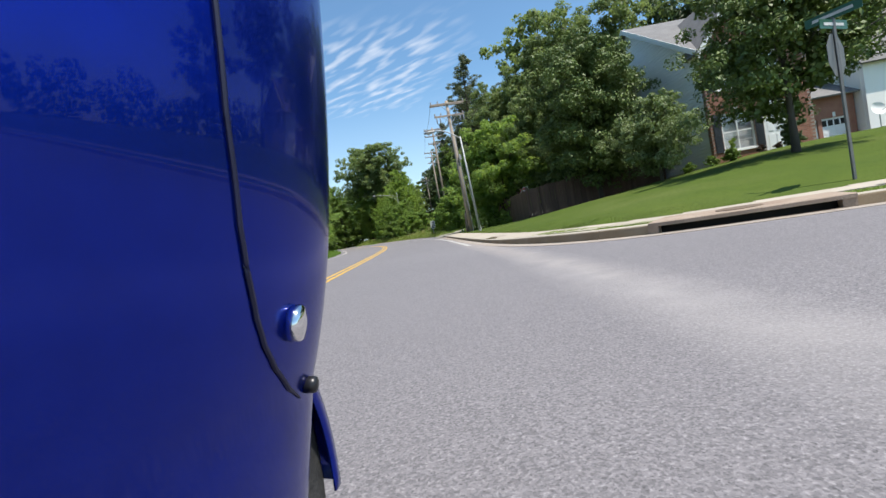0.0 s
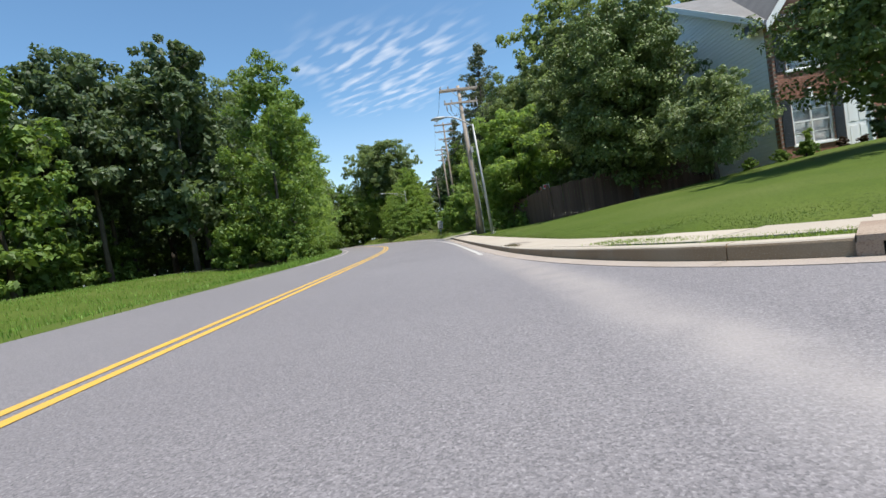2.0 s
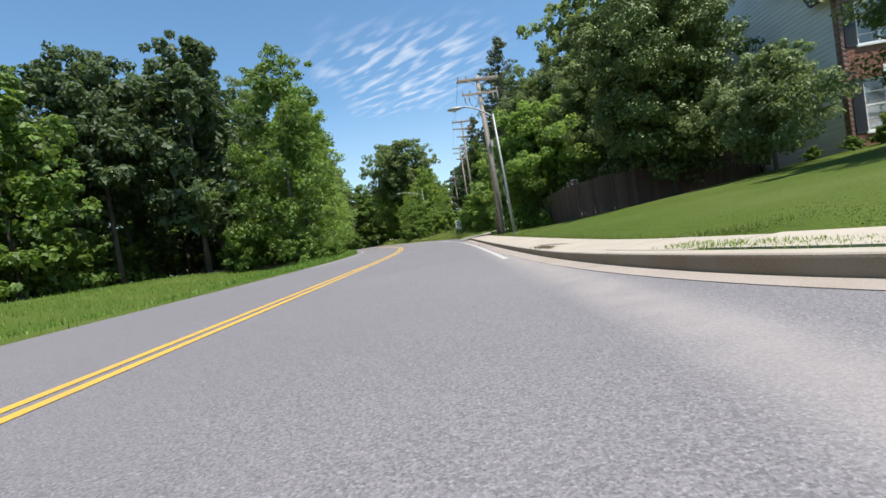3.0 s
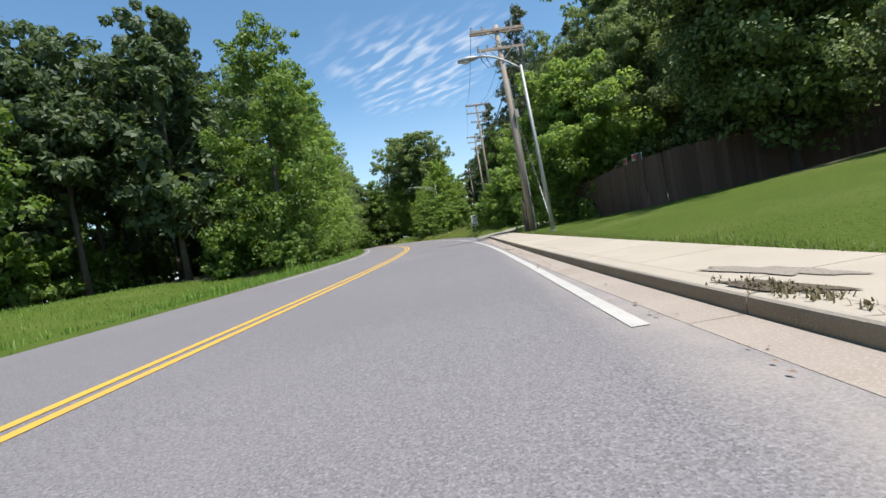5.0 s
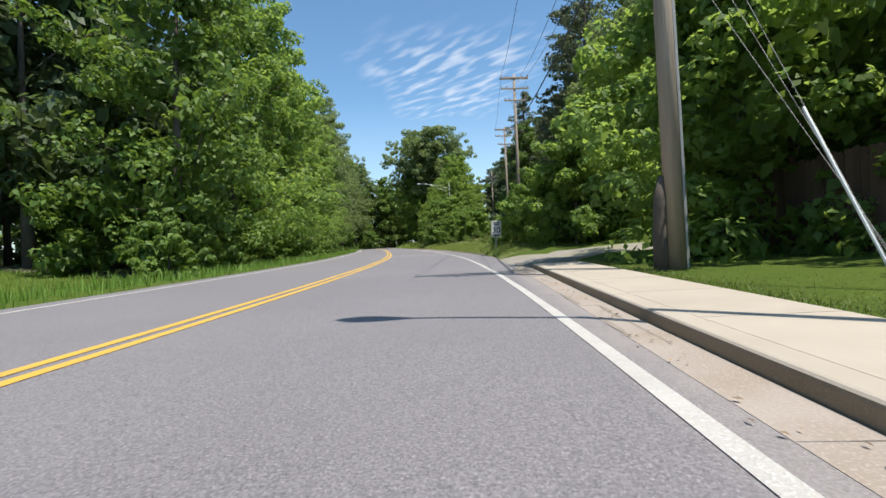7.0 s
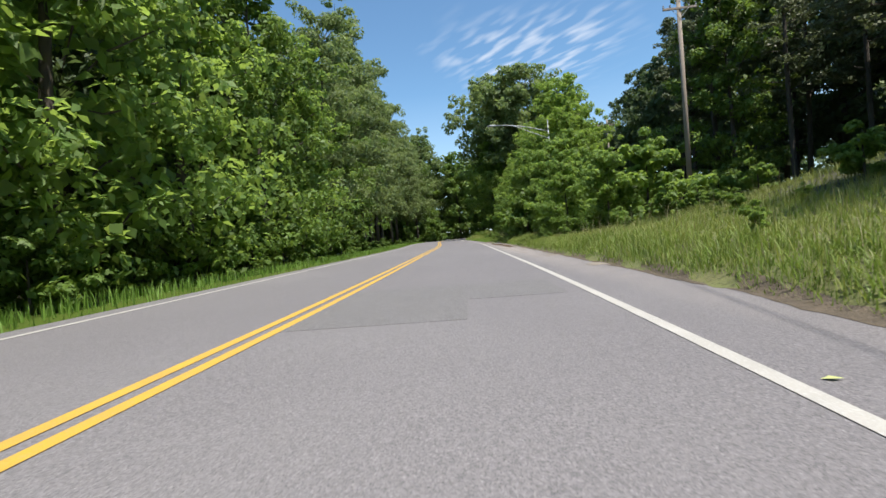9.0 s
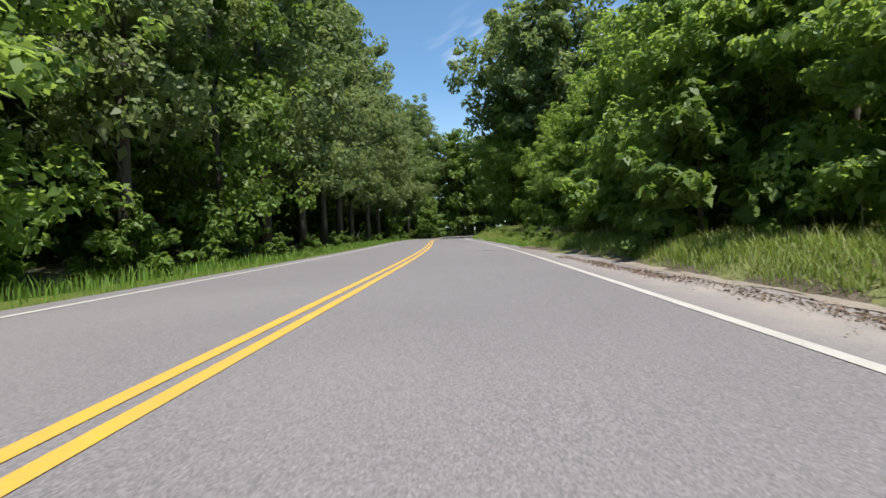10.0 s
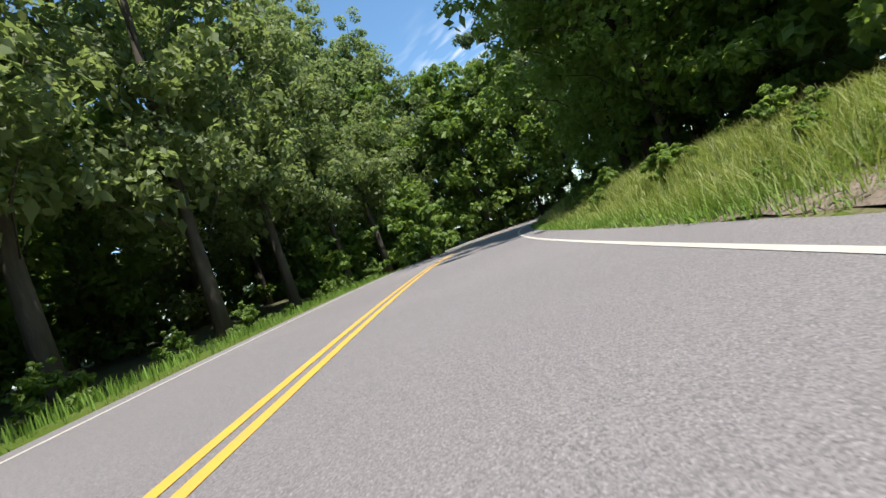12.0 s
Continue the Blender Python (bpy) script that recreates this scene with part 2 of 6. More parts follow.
M_SIGNBACK = material("dull_sign_metal", (0.12, 0.125, 0.125), 0.55, (0.16, 0.165, 0.165), 4.0, 0.8, metal=0.3)
M_SIGNWHITE = material("white_sign_sheet", (0.55, 0.55, 0.54), 0.4, (0.48, 0.48, 0.47), 4.0, 0.5)
M_BLACK = material("black_lettering", (0.02, 0.02, 0.02), 0.6, (0.03, 0.03, 0.03), 6.0, 0.5)
M_DARK = material("dark_opening", (0.012, 0.011, 0.01), 0.9, (0.02, 0.018, 0.015), 4.0, 0.5)


def glass_material():
    m = bpy.data.materials.new("window_glass")
    m.use_nodes = True
    b = m.node_tree.nodes["Principled BSDF"]
    b.inputs["Base Color"].default_value = (0.9, 0.93, 0.93, 1)
    b.inputs["Roughness"].default_value = 0.02
    b.inputs["Transmission Weight"].default_value = 1.0
    b.inputs["IOR"].default_value = 1.45
    return m


M_GLASS = glass_material()


def leaf_material(name, dark, light, glow, through=0.32):
    m = material(name, dark, 0.55, light, 0.9, 0.9, translucent=glow, per_island=0.28, spec=0.35)
    for node in m.node_tree.nodes:
        if node.type == 'MIX_SHADER':
            node.inputs[0].default_value = through
    return m


M_LEAF_MAPLE = leaf_material("maple_leaf", (0.077, 0.135, 0.027), (0.135, 0.205, 0.045), (0.27, 0.4, 0.058))
M_LEAF_LIGHT = leaf_material("young_leaf", (0.09, 0.155, 0.036), (0.15, 0.23, 0.058), (0.4, 0.55, 0.1), 0.48)
M_LEAF_BACKLIT = leaf_material("thin_maple_leaf", (0.09, 0.15, 0.032), (0.15, 0.22, 0.052), (0.4, 0.55, 0.09), 0.5)
M_LEAF_DARK = leaf_material("oak_leaf", (0.058, 0.09, 0.0432), (0.1, 0.14, 0.0702), (0.16, 0.23, 0.0675))
M_LEAF_OLIVE = leaf_material("dull_leaf", (0.108, 0.142, 0.06), (0.175, 0.22, 0.09), (0.33, 0.43, 0.12), 0.4)
M_NEEDLE = leaf_material("pine_needle", (0.095, 0.115, 0.06), (0.15, 0.17, 0.09), (0.17, 0.21, 0.08), 0.3)
M_LAWN = leaf_material("lawn_blade", (0.066, 0.11, 0.012), (0.095, 0.142, 0.018), (0.12, 0.19, 0.02), 0.2)
M_LEAF_DENSE = leaf_material("dense_maple_leaf", (0.075, 0.115, 0.03), (0.15, 0.2, 0.055), (0.15, 0.22, 0.045), 0.08)
M_LEAF_SILVER = leaf_material("grey_green_leaf", (0.13, 0.175, 0.075), (0.21, 0.26, 0.12), (0.26, 0.36, 0.1), 0.28)
M_GRASS_BLADE = leaf_material("grass_blade", (0.12, 0.21, 0.03), (0.17, 0.28, 0.05), (0.24, 0.4, 0.05))
M_TALL_GRASS = leaf_material("tall_grass", (0.165, 0.2, 0.05), (0.27, 0.275, 0.092), (0.36, 0.42, 0.08))
M_BANK_BLADE = leaf_material("bank_blade", (0.13, 0.19, 0.035), (0.21, 0.27, 0.06), (0.28, 0.4, 0.06))
M_EDGE_BLADE = leaf_material("edge_blade", (0.085, 0.125, 0.022), (0.15, 0.18, 0.04), (0.2, 0.28, 0.04), 0.25)
M_WEED_OLD = leaf_material("withered_weed", (0.12, 0.1, 0.05), (0.17, 0.14, 0.075), (0.1, 0.09, 0.04))
M_WEED_DRY = leaf_material("seed_heads", (0.26, 0.22, 0.12), (0.32, 0.28, 0.18), (0.2, 0.18, 0.08))


# ---- building helpers ----
def mesh_from(name, verts, faces, mat, smooth=False):
    me = bpy.data.meshes.new(name)
    me.from_pydata([tuple(v) for v in verts], [], faces)
    me.materials.append(mat)
    if smooth:
        me.polygons.foreach_set("use_smooth", [True] * len(me.polygons))
    me.update()
    return me


def part(name, bm, mat, parent=None, label="", smooth=False):
    """Links a bmesh as one mesh object, under a thing or a part."""
    me = bpy.data.meshes.new(name)
    bmesh.ops.recalc_face_normals(bm, faces=bm.faces)
    bm.to_mesh(me)
    bm.free()
    me.materials.append(mat)
    if smooth:
        me.polygons.foreach_set("use_smooth", [True] * len(me.polygons))
    return child(name, me, parent, label)


def child(name, me, parent=None, label="", m=None):
    ob = new(name, me)
    if m is not None:
        ob.matrix_basis = m
    if parent:
        ob.parent = parent
    if label:
        ob["label"] = label
    return ob


def box(bm, lo, hi, m=None, bevel=0.0):
    x0, y0, z0 = lo
    x1, y1, z1 = hi
    vs = [bm.verts.new(p) for p in ((x0, y0, z0), (x1, y0, z0), (x1, y1, z0), (x0, y1, z0), (x0, y0, z1), (x1, y0, z1), (x1, y1, z1), (x0, y1, z1))]
    fs = [bm.faces.new([vs[i] for i in f]) for f in ((0, 3, 2, 1), (4, 5, 6, 7), (0, 1, 5, 4), (1, 2, 6, 5), (2, 3, 7, 6), (3, 0, 4, 7))]
    if bevel:
        es = list({e for f in fs for e in f.edges})
        r = bmesh.ops.bevel(bm, geom=es, offset=bevel, segments=2, affect='EDGES', profile=0.5)
        vs = list({v for v in bm.verts if v in vs} | set(r["verts"]))
    if m is not None:
        for v in vs:
            if v.is_valid:
                v.co = m @ v.co
    return vs


def box_bm(lo, hi, bevel=0.0, m=None):
    bm = bmesh.new()
    box(bm, lo, hi, m, bevel)
    return bm


def tube(bm, points, radii, sides=8, cap=True):
    """A tapering round bar through points."""
    pts = [Vector(p) for p in points]
    rings = []
    for i, p in enumerate(pts):
        ahead = (pts[min(i + 1, len(pts) - 1)] - pts[max(i - 1, 0)]).normalized()
        side = ahead.cross(Vector((0, 0, 1)) if abs(ahead.z) < 0.95 else Vector((1, 0, 0))).normalized()
        over = side.cross(ahead)
        r = radii[i] if isinstance(radii, (list, tuple)) else radii
        rings.append([bm.verts.new(p + r * (math.cos(a) * side + math.sin(a) * over)) for a in (2 * math.pi * k / sides for k in range(sides))])
    for a, b in zip(rings, rings[1:]):
        for k in range(sides):
            bm.faces.new((a[k], a[(k + 1) % sides], b[(k + 1) % sides], b[k]))
    if cap:
        bm.faces.new(rings[0][::-1])
        bm.faces.new(rings[-1])
    return rings


def empty(name, m, label, category, group="", kind=""):
    ob = new(name)
    ob.matrix_basis = m
    return tagged(ob, label, category, group, kind)


# ---- the lie of the land ----
CY = np.array([-400, -60, 0, 20, 28, 36, 45, 52, 57, 64, 71, 80, 88, 96, 106, 116, 126, 136, 150, 165, 200, 260, 400], float)
CX = np.array([-2.4, -2.4, -2.4, -2.35, -2.45, -2.95, -3.9, -5.0, -5.95, -7.4, -8.9, -10.8, -12.5, -14.5, -17.2, -20.0, -22.3, -23.6, -23.6, -21.5, -10, 20, 110], float)
FY = np.arange(-400, 400.1, 0.5)
FX = np.interp(FY, CY, CX)
for _ in range(3):
    FX = np.convolve(np.pad(FX, 8, mode="edge"), np.ones(17) / 17, mode="valid")
    FX = FX if len(FX) == len(FY) else np.interp(np.linspace(0, 1, len(FY)), np.linspace(0, 1, len(FX)), FX)


def mid(y):
    """The road's middle line: x at y."""
    return float(np.interp(y, FY, FX))


def across(y):
    """The unit vector to the road's right at y."""
    t = Vector((mid(y + 1) - mid(y - 1), 2.0, 0)).normalized()
    return Vector((t.y, -t.x, 0))


def beside(y, s, z=0.0):
    """The point s metres to the right of the middle line at y."""
    a = across(y)
    return Vector((mid(y) + s * a.x, y + s * a.y, z))


def off_road(x, y):
    return (x - mid(y)) * across(y).x


def ease(v, a, b):
    t = min(max((v - a) / (b - a), 0.0), 1.0)
    return t * t * (3 - 2 * t)


# the kerb's line round the corner into the side street
KERB = [(1.63, 35.2), (1.63, 30.0), (1.63, 24.0), (1.65, 18.0), (1.71, 14.5), (1.82, 12.0), (2.08, 9.9), (2.56, 8.2), (3.36, 6.98), (4.8, 6.1), (6.5, 5.3), (9.5, 3.9), (16.0, 1.0), (40.0, -9.5), (90, -31)]


def kerb_drop(y):
    return 0.05 * ease(y, 8.5, 13.5)


def street_side(x):
    """y of the side street's north kerb at x."""
    xs = [2.05, 2.6, 3.5, 4.9, 6.5, 9.5, 16.0, 40.0, 90.0]
    ys = [9.9, 8.2, 7.0, 6.1, 5.3, 3.9, 1.0, -9.5, -31]
    return float(np.interp(x, xs, ys))


def height(x, y):
    """The ground's height."""
    s = off_road(x, y)
    right = s - 4.4
    if s > 0:
        k = ease(y, 36.5, 44)
        early, bank = 0.12, 0.02
        if k < 1:
            edge = 1.63
            if y < 15:
                # round the corner the lawn begins behind the street's kerb
                edge = float(np.interp(y, [-31, -9.5, 1.0, 3.9, 5.3, 6.1, 7.0, 8.2, 9.9, 12.0, 15.0], [90, 40, 16, 9.5, 6.5, 4.9, 3.5, 2.6, 2.05, 1.75, 1.6]))
            near = (x - edge) if y > 9 else (x - edge) * 0.45
            if near < 1.2:
                early = -0.1
            else:
                early = 0.15 - kerb_drop(y)
                back = min(x - 2.7, (y - street_side(x)) * 0.92 - 2.3) if x > 2.06 else x - 2.7
                early += min(1.4, 0.108 * max(0.0, back) * (1 - 0.72 * ease(y, 20, 34))) * ease(near, 0.6, 2.5)
        if k > 0 and right > 0:
            bank = 0.05 + 0.25 * ease(right, 0.2, 1.5)
            mown = 2.3 * ease(right, 0.0, 11.5) * (0.3 + 0.7 * ease(y, 44, 60)) * (1 - 0.6 * ease(y, 63, 73))
            wild = (0.42 * ease(right, 0.2, 3.5) + 1.2 * ease(right, 5.0, 14.0)) * (0.3 + 0.7 * ease(y, 100, 107))
            w = ease(y, 82, 96)
            bank += mown * (1 - w) + wild * w
            bank += 0.14 * noise.noise((x * 0.5, y * 0.5, 3.0)) * ease(right, 0, 2)
        z = early * (1 - k) + bank * k
        if k > 0 and s < 5.6:
            lip = 4.9 if y < 86 else 4.05
            z = min(z, -0.1 + (z + 0.1) * ease(s, lip - 0.15, lip + 0.25))
        return z
    left = -s - 4.1
    if left < 0:
        return -0.1
    z = -0.1 + 0.12 * ease(left, 0, 0.4) - 0.2 * ease(left, 0.6, 3.0) + 0.7 * ease(left, 4.0, 14.0)
    return z + 0.1 * noise.noise((x * 0.4, y * 0.4, 7.0)) * ease(left, 0.3, 2)


def build_ground():
    xs = np.unique(np.concatenate([np.linspace(-1500, -90, 12), np.arange(-90, -40, 3.0), np.arange(-40, 30, 0.5), np.arange(30, 90, 3.0), np.linspace(90, 1500, 12)]))
    ys = np.unique(np.concatenate([np.linspace(-1500, -60, 10), np.arange(-60, -12, 3.0), np.arange(-12, 150, 0.7), np.arange(150, 260, 4.0), np.linspace(260, 1500, 12)]))
    verts = [(x, y, height(min(max(x, -90), 90), y)) for y in ys for x in xs]
    nx = len(xs)
    faces = [(j * nx + i, j * nx + i + 1, (j + 1) * nx + i + 1, (j + 1) * nx + i) for j in range(len(ys) - 1) for i in range(nx - 1)]
    me = mesh_from("ground", verts, faces, M_GROUND, True)
    me.materials.append(M_FOREST)
    me.materials.append(M_BANK)
    for p in me.polygons:
        c = p.center
        s = off_road(c.x, c.y)
        if (s < -7.5 and c.y > 42) or (s < -21) or (c.y > 62 and s > 9) or (c.y > 39 and c.y < 62 and s > 13) or (26.5 < c.y < 39 and 6.6 < c.x) or (c.y > 22 and 8.5 < c.x < 24):
            p.material_index = 1
        elif c.y > 42 and s > 4:
            p.material_index = 2
    tagged(new("ground", me), "mown lawn, grassy verges and leaf-strewn woodland soil", "ground", kind="structure")


def ribbon(name, y0, y1, s0, s1, z, mat, step=1.0, edge=0.0, seed=1):
    """A strip along the road between the offsets s0 and s1 (numbers or functions of y), edge: unevenness of its right side."""
    ys = np.arange(y0, y1 + step * 0.5, step)
    verts, faces = [], []
    for y in ys:
        a = s0(y) if callable(s0) else s0
        b = s1(y) if callable(s1) else s1
        b += edge * noise.noise((y * 0.9, seed, 0.0)) + edge * 0.5 * noise.noise((y * 3.1, seed, 4.0))
        for s in (a, b):
            p = beside(y, s)
            verts.append((p.x, p.y, z))
    for i in range(len(ys) - 1):
        faces.append((2 * i, 2 * i + 1, 2 * i + 3, 2 * i + 2))
    return mesh_from(name, verts, faces, mat)


def build_road():
    edge_l = lambda y: -4.15
    road = new("road", ribbon("road", -120, 38, edge_l, lambda y: max(3.98, 1.34 - mid(y)), 0.0, M_ASPHALT))
    tagged(road, "two-lane road of grey weathered asphalt with light aggregate", "road", kind="structure")
    # past the end of the kerb the paved shoulder is wider
    more = new("road", ribbon("road", 38, 330, lambda y: -4.15 - 0.0, lambda y: 4.42 + 0.46 * ease(y, 38, 44) - 0.68 * ease(y, 84, 92), 0.0, M_ASPHALT, 0.7, 0.12, 3))
    tagged(more, "curving stretch of grey asphalt road with a ragged shoulder", "road", kind="structure")
    # side street
    pts = [(x + 0.05, y + 0.05) for x, y in KERB[3:]]
    bm = bmesh.new()
    left = [bm.verts.new((1.3, max(y, -30.0), -0.004)) for x, y in pts]
    right = [bm.verts.new((x, y, -0.004)) for x, y in pts]
    for i in range(len(pts) - 1):
        if (left[i].co - left[i + 1].co).length > 1e-4:
            bm.faces.new((left[i], left[i + 1], right[i + 1], right[i]))
    me = bpy.data.meshes.new("side_street")
    bm.to_mesh(me); bm.free()
    me.materials.append(M_ASPHALT)
    tagged(new("side_street", me), "grey asphalt mouth of a residential side street", "road", kind="structure")


build_ground()
build_road()


def build_lines():
    for s in (-0.17, 0.05):
        ob = new("yellow_line", ribbon("yellow_line", -60, 320, s, s + 0.115, 0.005, M_YELLOW_LINE, 0.7))
        tagged(ob, "solid yellow stripe of the double centre line", "road marking", "double yellow line", "structure")
    ob = new("edge_line", ribbon("edge_line", 13.95, 320, lambda y: 3.55 - 0.1 * ease(y, 40, 55), lambda y: 3.655 - 0.1 * ease(y, 40, 55), 0.005, M_WHITE_LINE, 0.7))
    tagged(ob, "worn solid white edge line beside the gutter", "road marking", kind="structure")
    ob = new("edge_line", ribbon("edge_line", 26, 320, -3.62, -3.5, 0.005, M_WHITE_LINE, 0.7))
    tagged(ob, "thin solid white line on the far road edge", "road marking", kind="structure")


build_lines()
# ---- trees ----
def leaf_cloud(rng, clumps, leaves, size, spread, droop=0.3):
    """Vertices and faces of leaves in clumps; clumps: (centre, radius)."""
    verts, faces = [], []
    for c, r in clumps:
        c = np.array(c)
        d = rng.normal(size=(leaves, 3))
        d /= np.linalg.norm(d, axis=1)[:, None]
        rad = r * (0.45 + 0.55 * rng.random(leaves) ** 0.5)
        pos = c + d * rad[:, None] * np.array([1, 1, spread])
        nrm = d + rng.normal(size=(leaves, 3)) * 0.55 + np.array([0, 0, 0.5])
        nrm /= np.linalg.norm(nrm, axis=1)[:, None]
        t = np.cross(nrm, rng.normal(size=(leaves, 3)))
        t /= np.linalg.norm(t, axis=1)[:, None] + 1e-9
        b = np.cross(nrm, t)
        sz = size * (0.6 + 0.8 * rng.random(leaves))[:, None]
        tip = pos + t * sz - np.array([0, 0, 1]) * sz * droop
        base = pos - t * sz * 0.8
        l = pos + b * sz * 0.55 + nrm * sz * 0.12
        r_ = pos - b * sz * 0.55 + nrm * sz * 0.12
        block = np.stack([base, l, tip, r_], 1).reshape(-1, 3)
        verts.append(block)
        faces.append(leaves)
    v = np.concatenate(verts)
    n = len(v) // 4
    f = np.arange(n * 4).reshape(-1, 4)
    return v, f


def quick_mesh(name, v, f, mat):
    me = bpy.data.meshes.new(name)
    nv, nf = len(v), len(f)
    me.vertices.add(nv)
    me.vertices.foreach_set("co", np.asarray(v, np.float32).ravel())
    me.loops.add(nf * 4)
    me.loops.foreach_set("vertex_index", np.asarray(f, np.int32).ravel())
    me.polygons.add(nf)
    me.polygons.foreach_set("loop_start", np.arange(0, nf * 4, 4, dtype=np.int32))
    me.materials.append(mat)
    me.update(calc_edges=True)
    return me


def broadleaf(seed, tall, wide, clear, clumps, leaves, size, mat, lean=0.0, shape=0.5, bark=None, girth=1.0):
    """Trunk and crown meshes of a broad-leaved tree: tall and wide in metres, clear: height of the lowest leaves."""
    rng = np.random.default_rng(seed)
    bm = bmesh.new()
    r0 = (0.0095 * tall + 0.03) * girth
    bend = rng.normal(size=2) * 0.04 * tall
    axis = [Vector((bend[0] * k * k + lean * tall * k * k, bend[1] * k * k, tall * 0.88 * k)) for k in np.linspace(0, 1, 7)]
    axis[0].z = -0.35
    tube(bm, axis, [r0 * 1.35, r0 * 0.95, r0 * 0.8, r0 * 0.62, r0 * 0.45, r0 * 0.28, r0 * 0.08], 8)
    cl = []
    stem_verts = list(bm.verts)
    # boughs round the stem, each with its own tufts of leaves and gaps between
    boughs = max(8, clumps // 6)
    for i in range(boughs):
        k = (i + 0.5) / boughs
        zz = clear + (tall - clear) * (k ** 0.85)
        u = (zz - clear) / (tall - clear)
        reach = wide * 0.5 * (0.45 + 0.55 * min(1.0, (u + 0.12) / max(shape, 0.1))) if u < shape else wide * 0.5 * max(0.12, 1 - max(0.0, u - shape) / (1.02 - shape)) ** 0.6
        a = i * 2.399 + rng.normal() * 0.35
        rr = reach * (0.4 + 0.55 * rng.random() ** 0.5) * (1 + 0.22 * math.sin(3 * a + seed) + 0.16 * math.sin(5 * a + 2.3 * seed + 4 * u))
        ax = Vector((bend[0] * u * u + lean * tall * u * u, bend[1] * u * u, 0))
        c = Vector((ax.x + rr * math.cos(a), ax.y + rr * math.sin(a), zz + rng.normal() * (0.1 + 0.02 * tall) * (1 - 0.5 * u)))
        z0 = min(max(clear * 0.6, zz - rr * 0.7), tall * 0.85)
        k0 = z0 / (tall * 0.88)
        start = Vector((bend[0] * k0 * k0 + lean * tall * k0 * k0, bend[1] * k0 * k0, z0))
        mid_p = start.lerp(c, 0.5) + Vector((0, 0, 0.12 * rr))
        limb = tube(bm, [start, mid_p, c], [r0 * 0.3, r0 * 0.18, 0.012], 5, False)
        fork = min(stem_verts, key=lambda q: (q.co - start).length_squared)
        bmesh.ops.pointmerge(bm, verts=limb[0] + [fork], merge_co=fork.co)
        stem_verts = [q for q in stem_verts + limb[0] if q.is_valid]
        spread = wide * (0.075 + 0.035 * rng.random()) * (1.15 - 0.45 * u)
        for _ in range(6):
            d = rng.normal(size=3)
            cl.append(((c.x + d[0] * spread, c.y + d[1] * spread, c.z + d[2] * spread * 0.6), wide * (0.055 + 0.045 * rng.random()) * (1.1 - 0.4 * u)))
    me_t = bpy.data.meshes.new("trunk")
    bm.to_mesh(me_t); bm.free()
    me_t.materials.append(bark or M_BARK)
    me_t.polygons.foreach_set("use_smooth", [True] * len(me_t.polygons))
    v, f = leaf_cloud(rng, cl, leaves, size, 0.72)
    # larger leaves deep inside, which keep the heart of the crown dark
    mid_x, mid_y = lean * tall * 0.3, 0.0
    core = [((mid_x + (c[0] - mid_x) * 0.55, mid_y + (c[1] - mid_y) * 0.55, c[2] - 0.25 * r), r * 1.15) for c, r in cl if c[2] < tall * 0.9]
    v2, f2 = leaf_cloud(rng, core, max(5, leaves // 3), size * 1.7, 0.8)
    return me_t, quick_mesh("crown", np.concatenate([v, v2]), np.concatenate([f, f2 + len(v)]), mat)


def pine(seed, tall, wide, clear, whorls, mat):
    """A tall pine: a long bare stem, dead stubs, and flat sprays of needles towards the top."""
    rng = np.random.default_rng(seed)
    bm = bmesh.new()
    r0 = 0.0085 * tall
    sway = rng.normal(size=2) * 0.02 * tall
    stem = lambda z: Vector((sway[0] * math.sin(3 * z / tall), sway[1] * (z / tall) ** 2, z))
    tube(bm, [stem(z) for z in (-0.35, tall * 0.3, tall * 0.55, tall * 0.8, tall)], [r0 * 1.2, r0, r0 * 0.8, r0 * 0.45, 0.02], 8)
    for k in range(10):
        z = clear * (0.45 + 0.055 * k)
        a = rng.random() * 6.283
        p = stem(z)
        tube(bm, [p, p + Vector((math.cos(a), math.sin(a), 0.12)) * (0.5 + rng.random())], [r0 * 0.14, 0.008], 4, False)
    cl = []
    for i in range(whorls):
        u = i / (whorls - 1)
        zz = clear + (tall - clear) * u
        p = stem(zz)
        for k in range(3):
            a = rng.random() * 6.283
            rr = wide * 0.5 * (0.55 + 0.45 * math.sin(math.pi * min(1.0, 0.2 + u * 0.75))) * (1 - 0.8 * u ** 3) * (0.45 + 0.6 * rng.random())
            tip = p + Vector((rr * math.cos(a), rr * math.sin(a), (0.28 * u + 0.05) * rr))
            tube(bm, [p - Vector((0, 0, 0.12 * rr)), p.lerp(tip, 0.6), tip], [r0 * 0.16, r0 * 0.1, 0.01], 4, False)
            for w in (0.55, 0.8, 1.0):
                q = p.lerp(tip, w) + Vector(rng.normal(size=3)) * 0.16
                cl.append((tuple(q), 0.34 + 0.28 * rng.random()))
    me_t = bpy.data.meshes.new("trunk")
    bm.to_mesh(me_t); bm.free()
    me_t.materials.append(M_BARK)
    v, f = leaf_cloud(rng, cl, 40, 0.13, 0.5, -0.1)
    return me_t, quick_mesh("crown", v, f, mat)


def plant(name, meshes, x, y, turn, scale, label, category, group="", sink=0.0, tilt=0.0):
    z = height(x, y)
    ob = empty(name, Matrix.Translation((x, y, z - sink)) @ Matrix.Rotation(turn, 4, 'Z') @ Matrix.Rotation(tilt, 4, 'X') @ Matrix.Diagonal((scale, scale, scale, 1)), label, category, group)
    child("trunk", meshes[0], ob)
    child("crown", meshes[1], ob)
    return ob


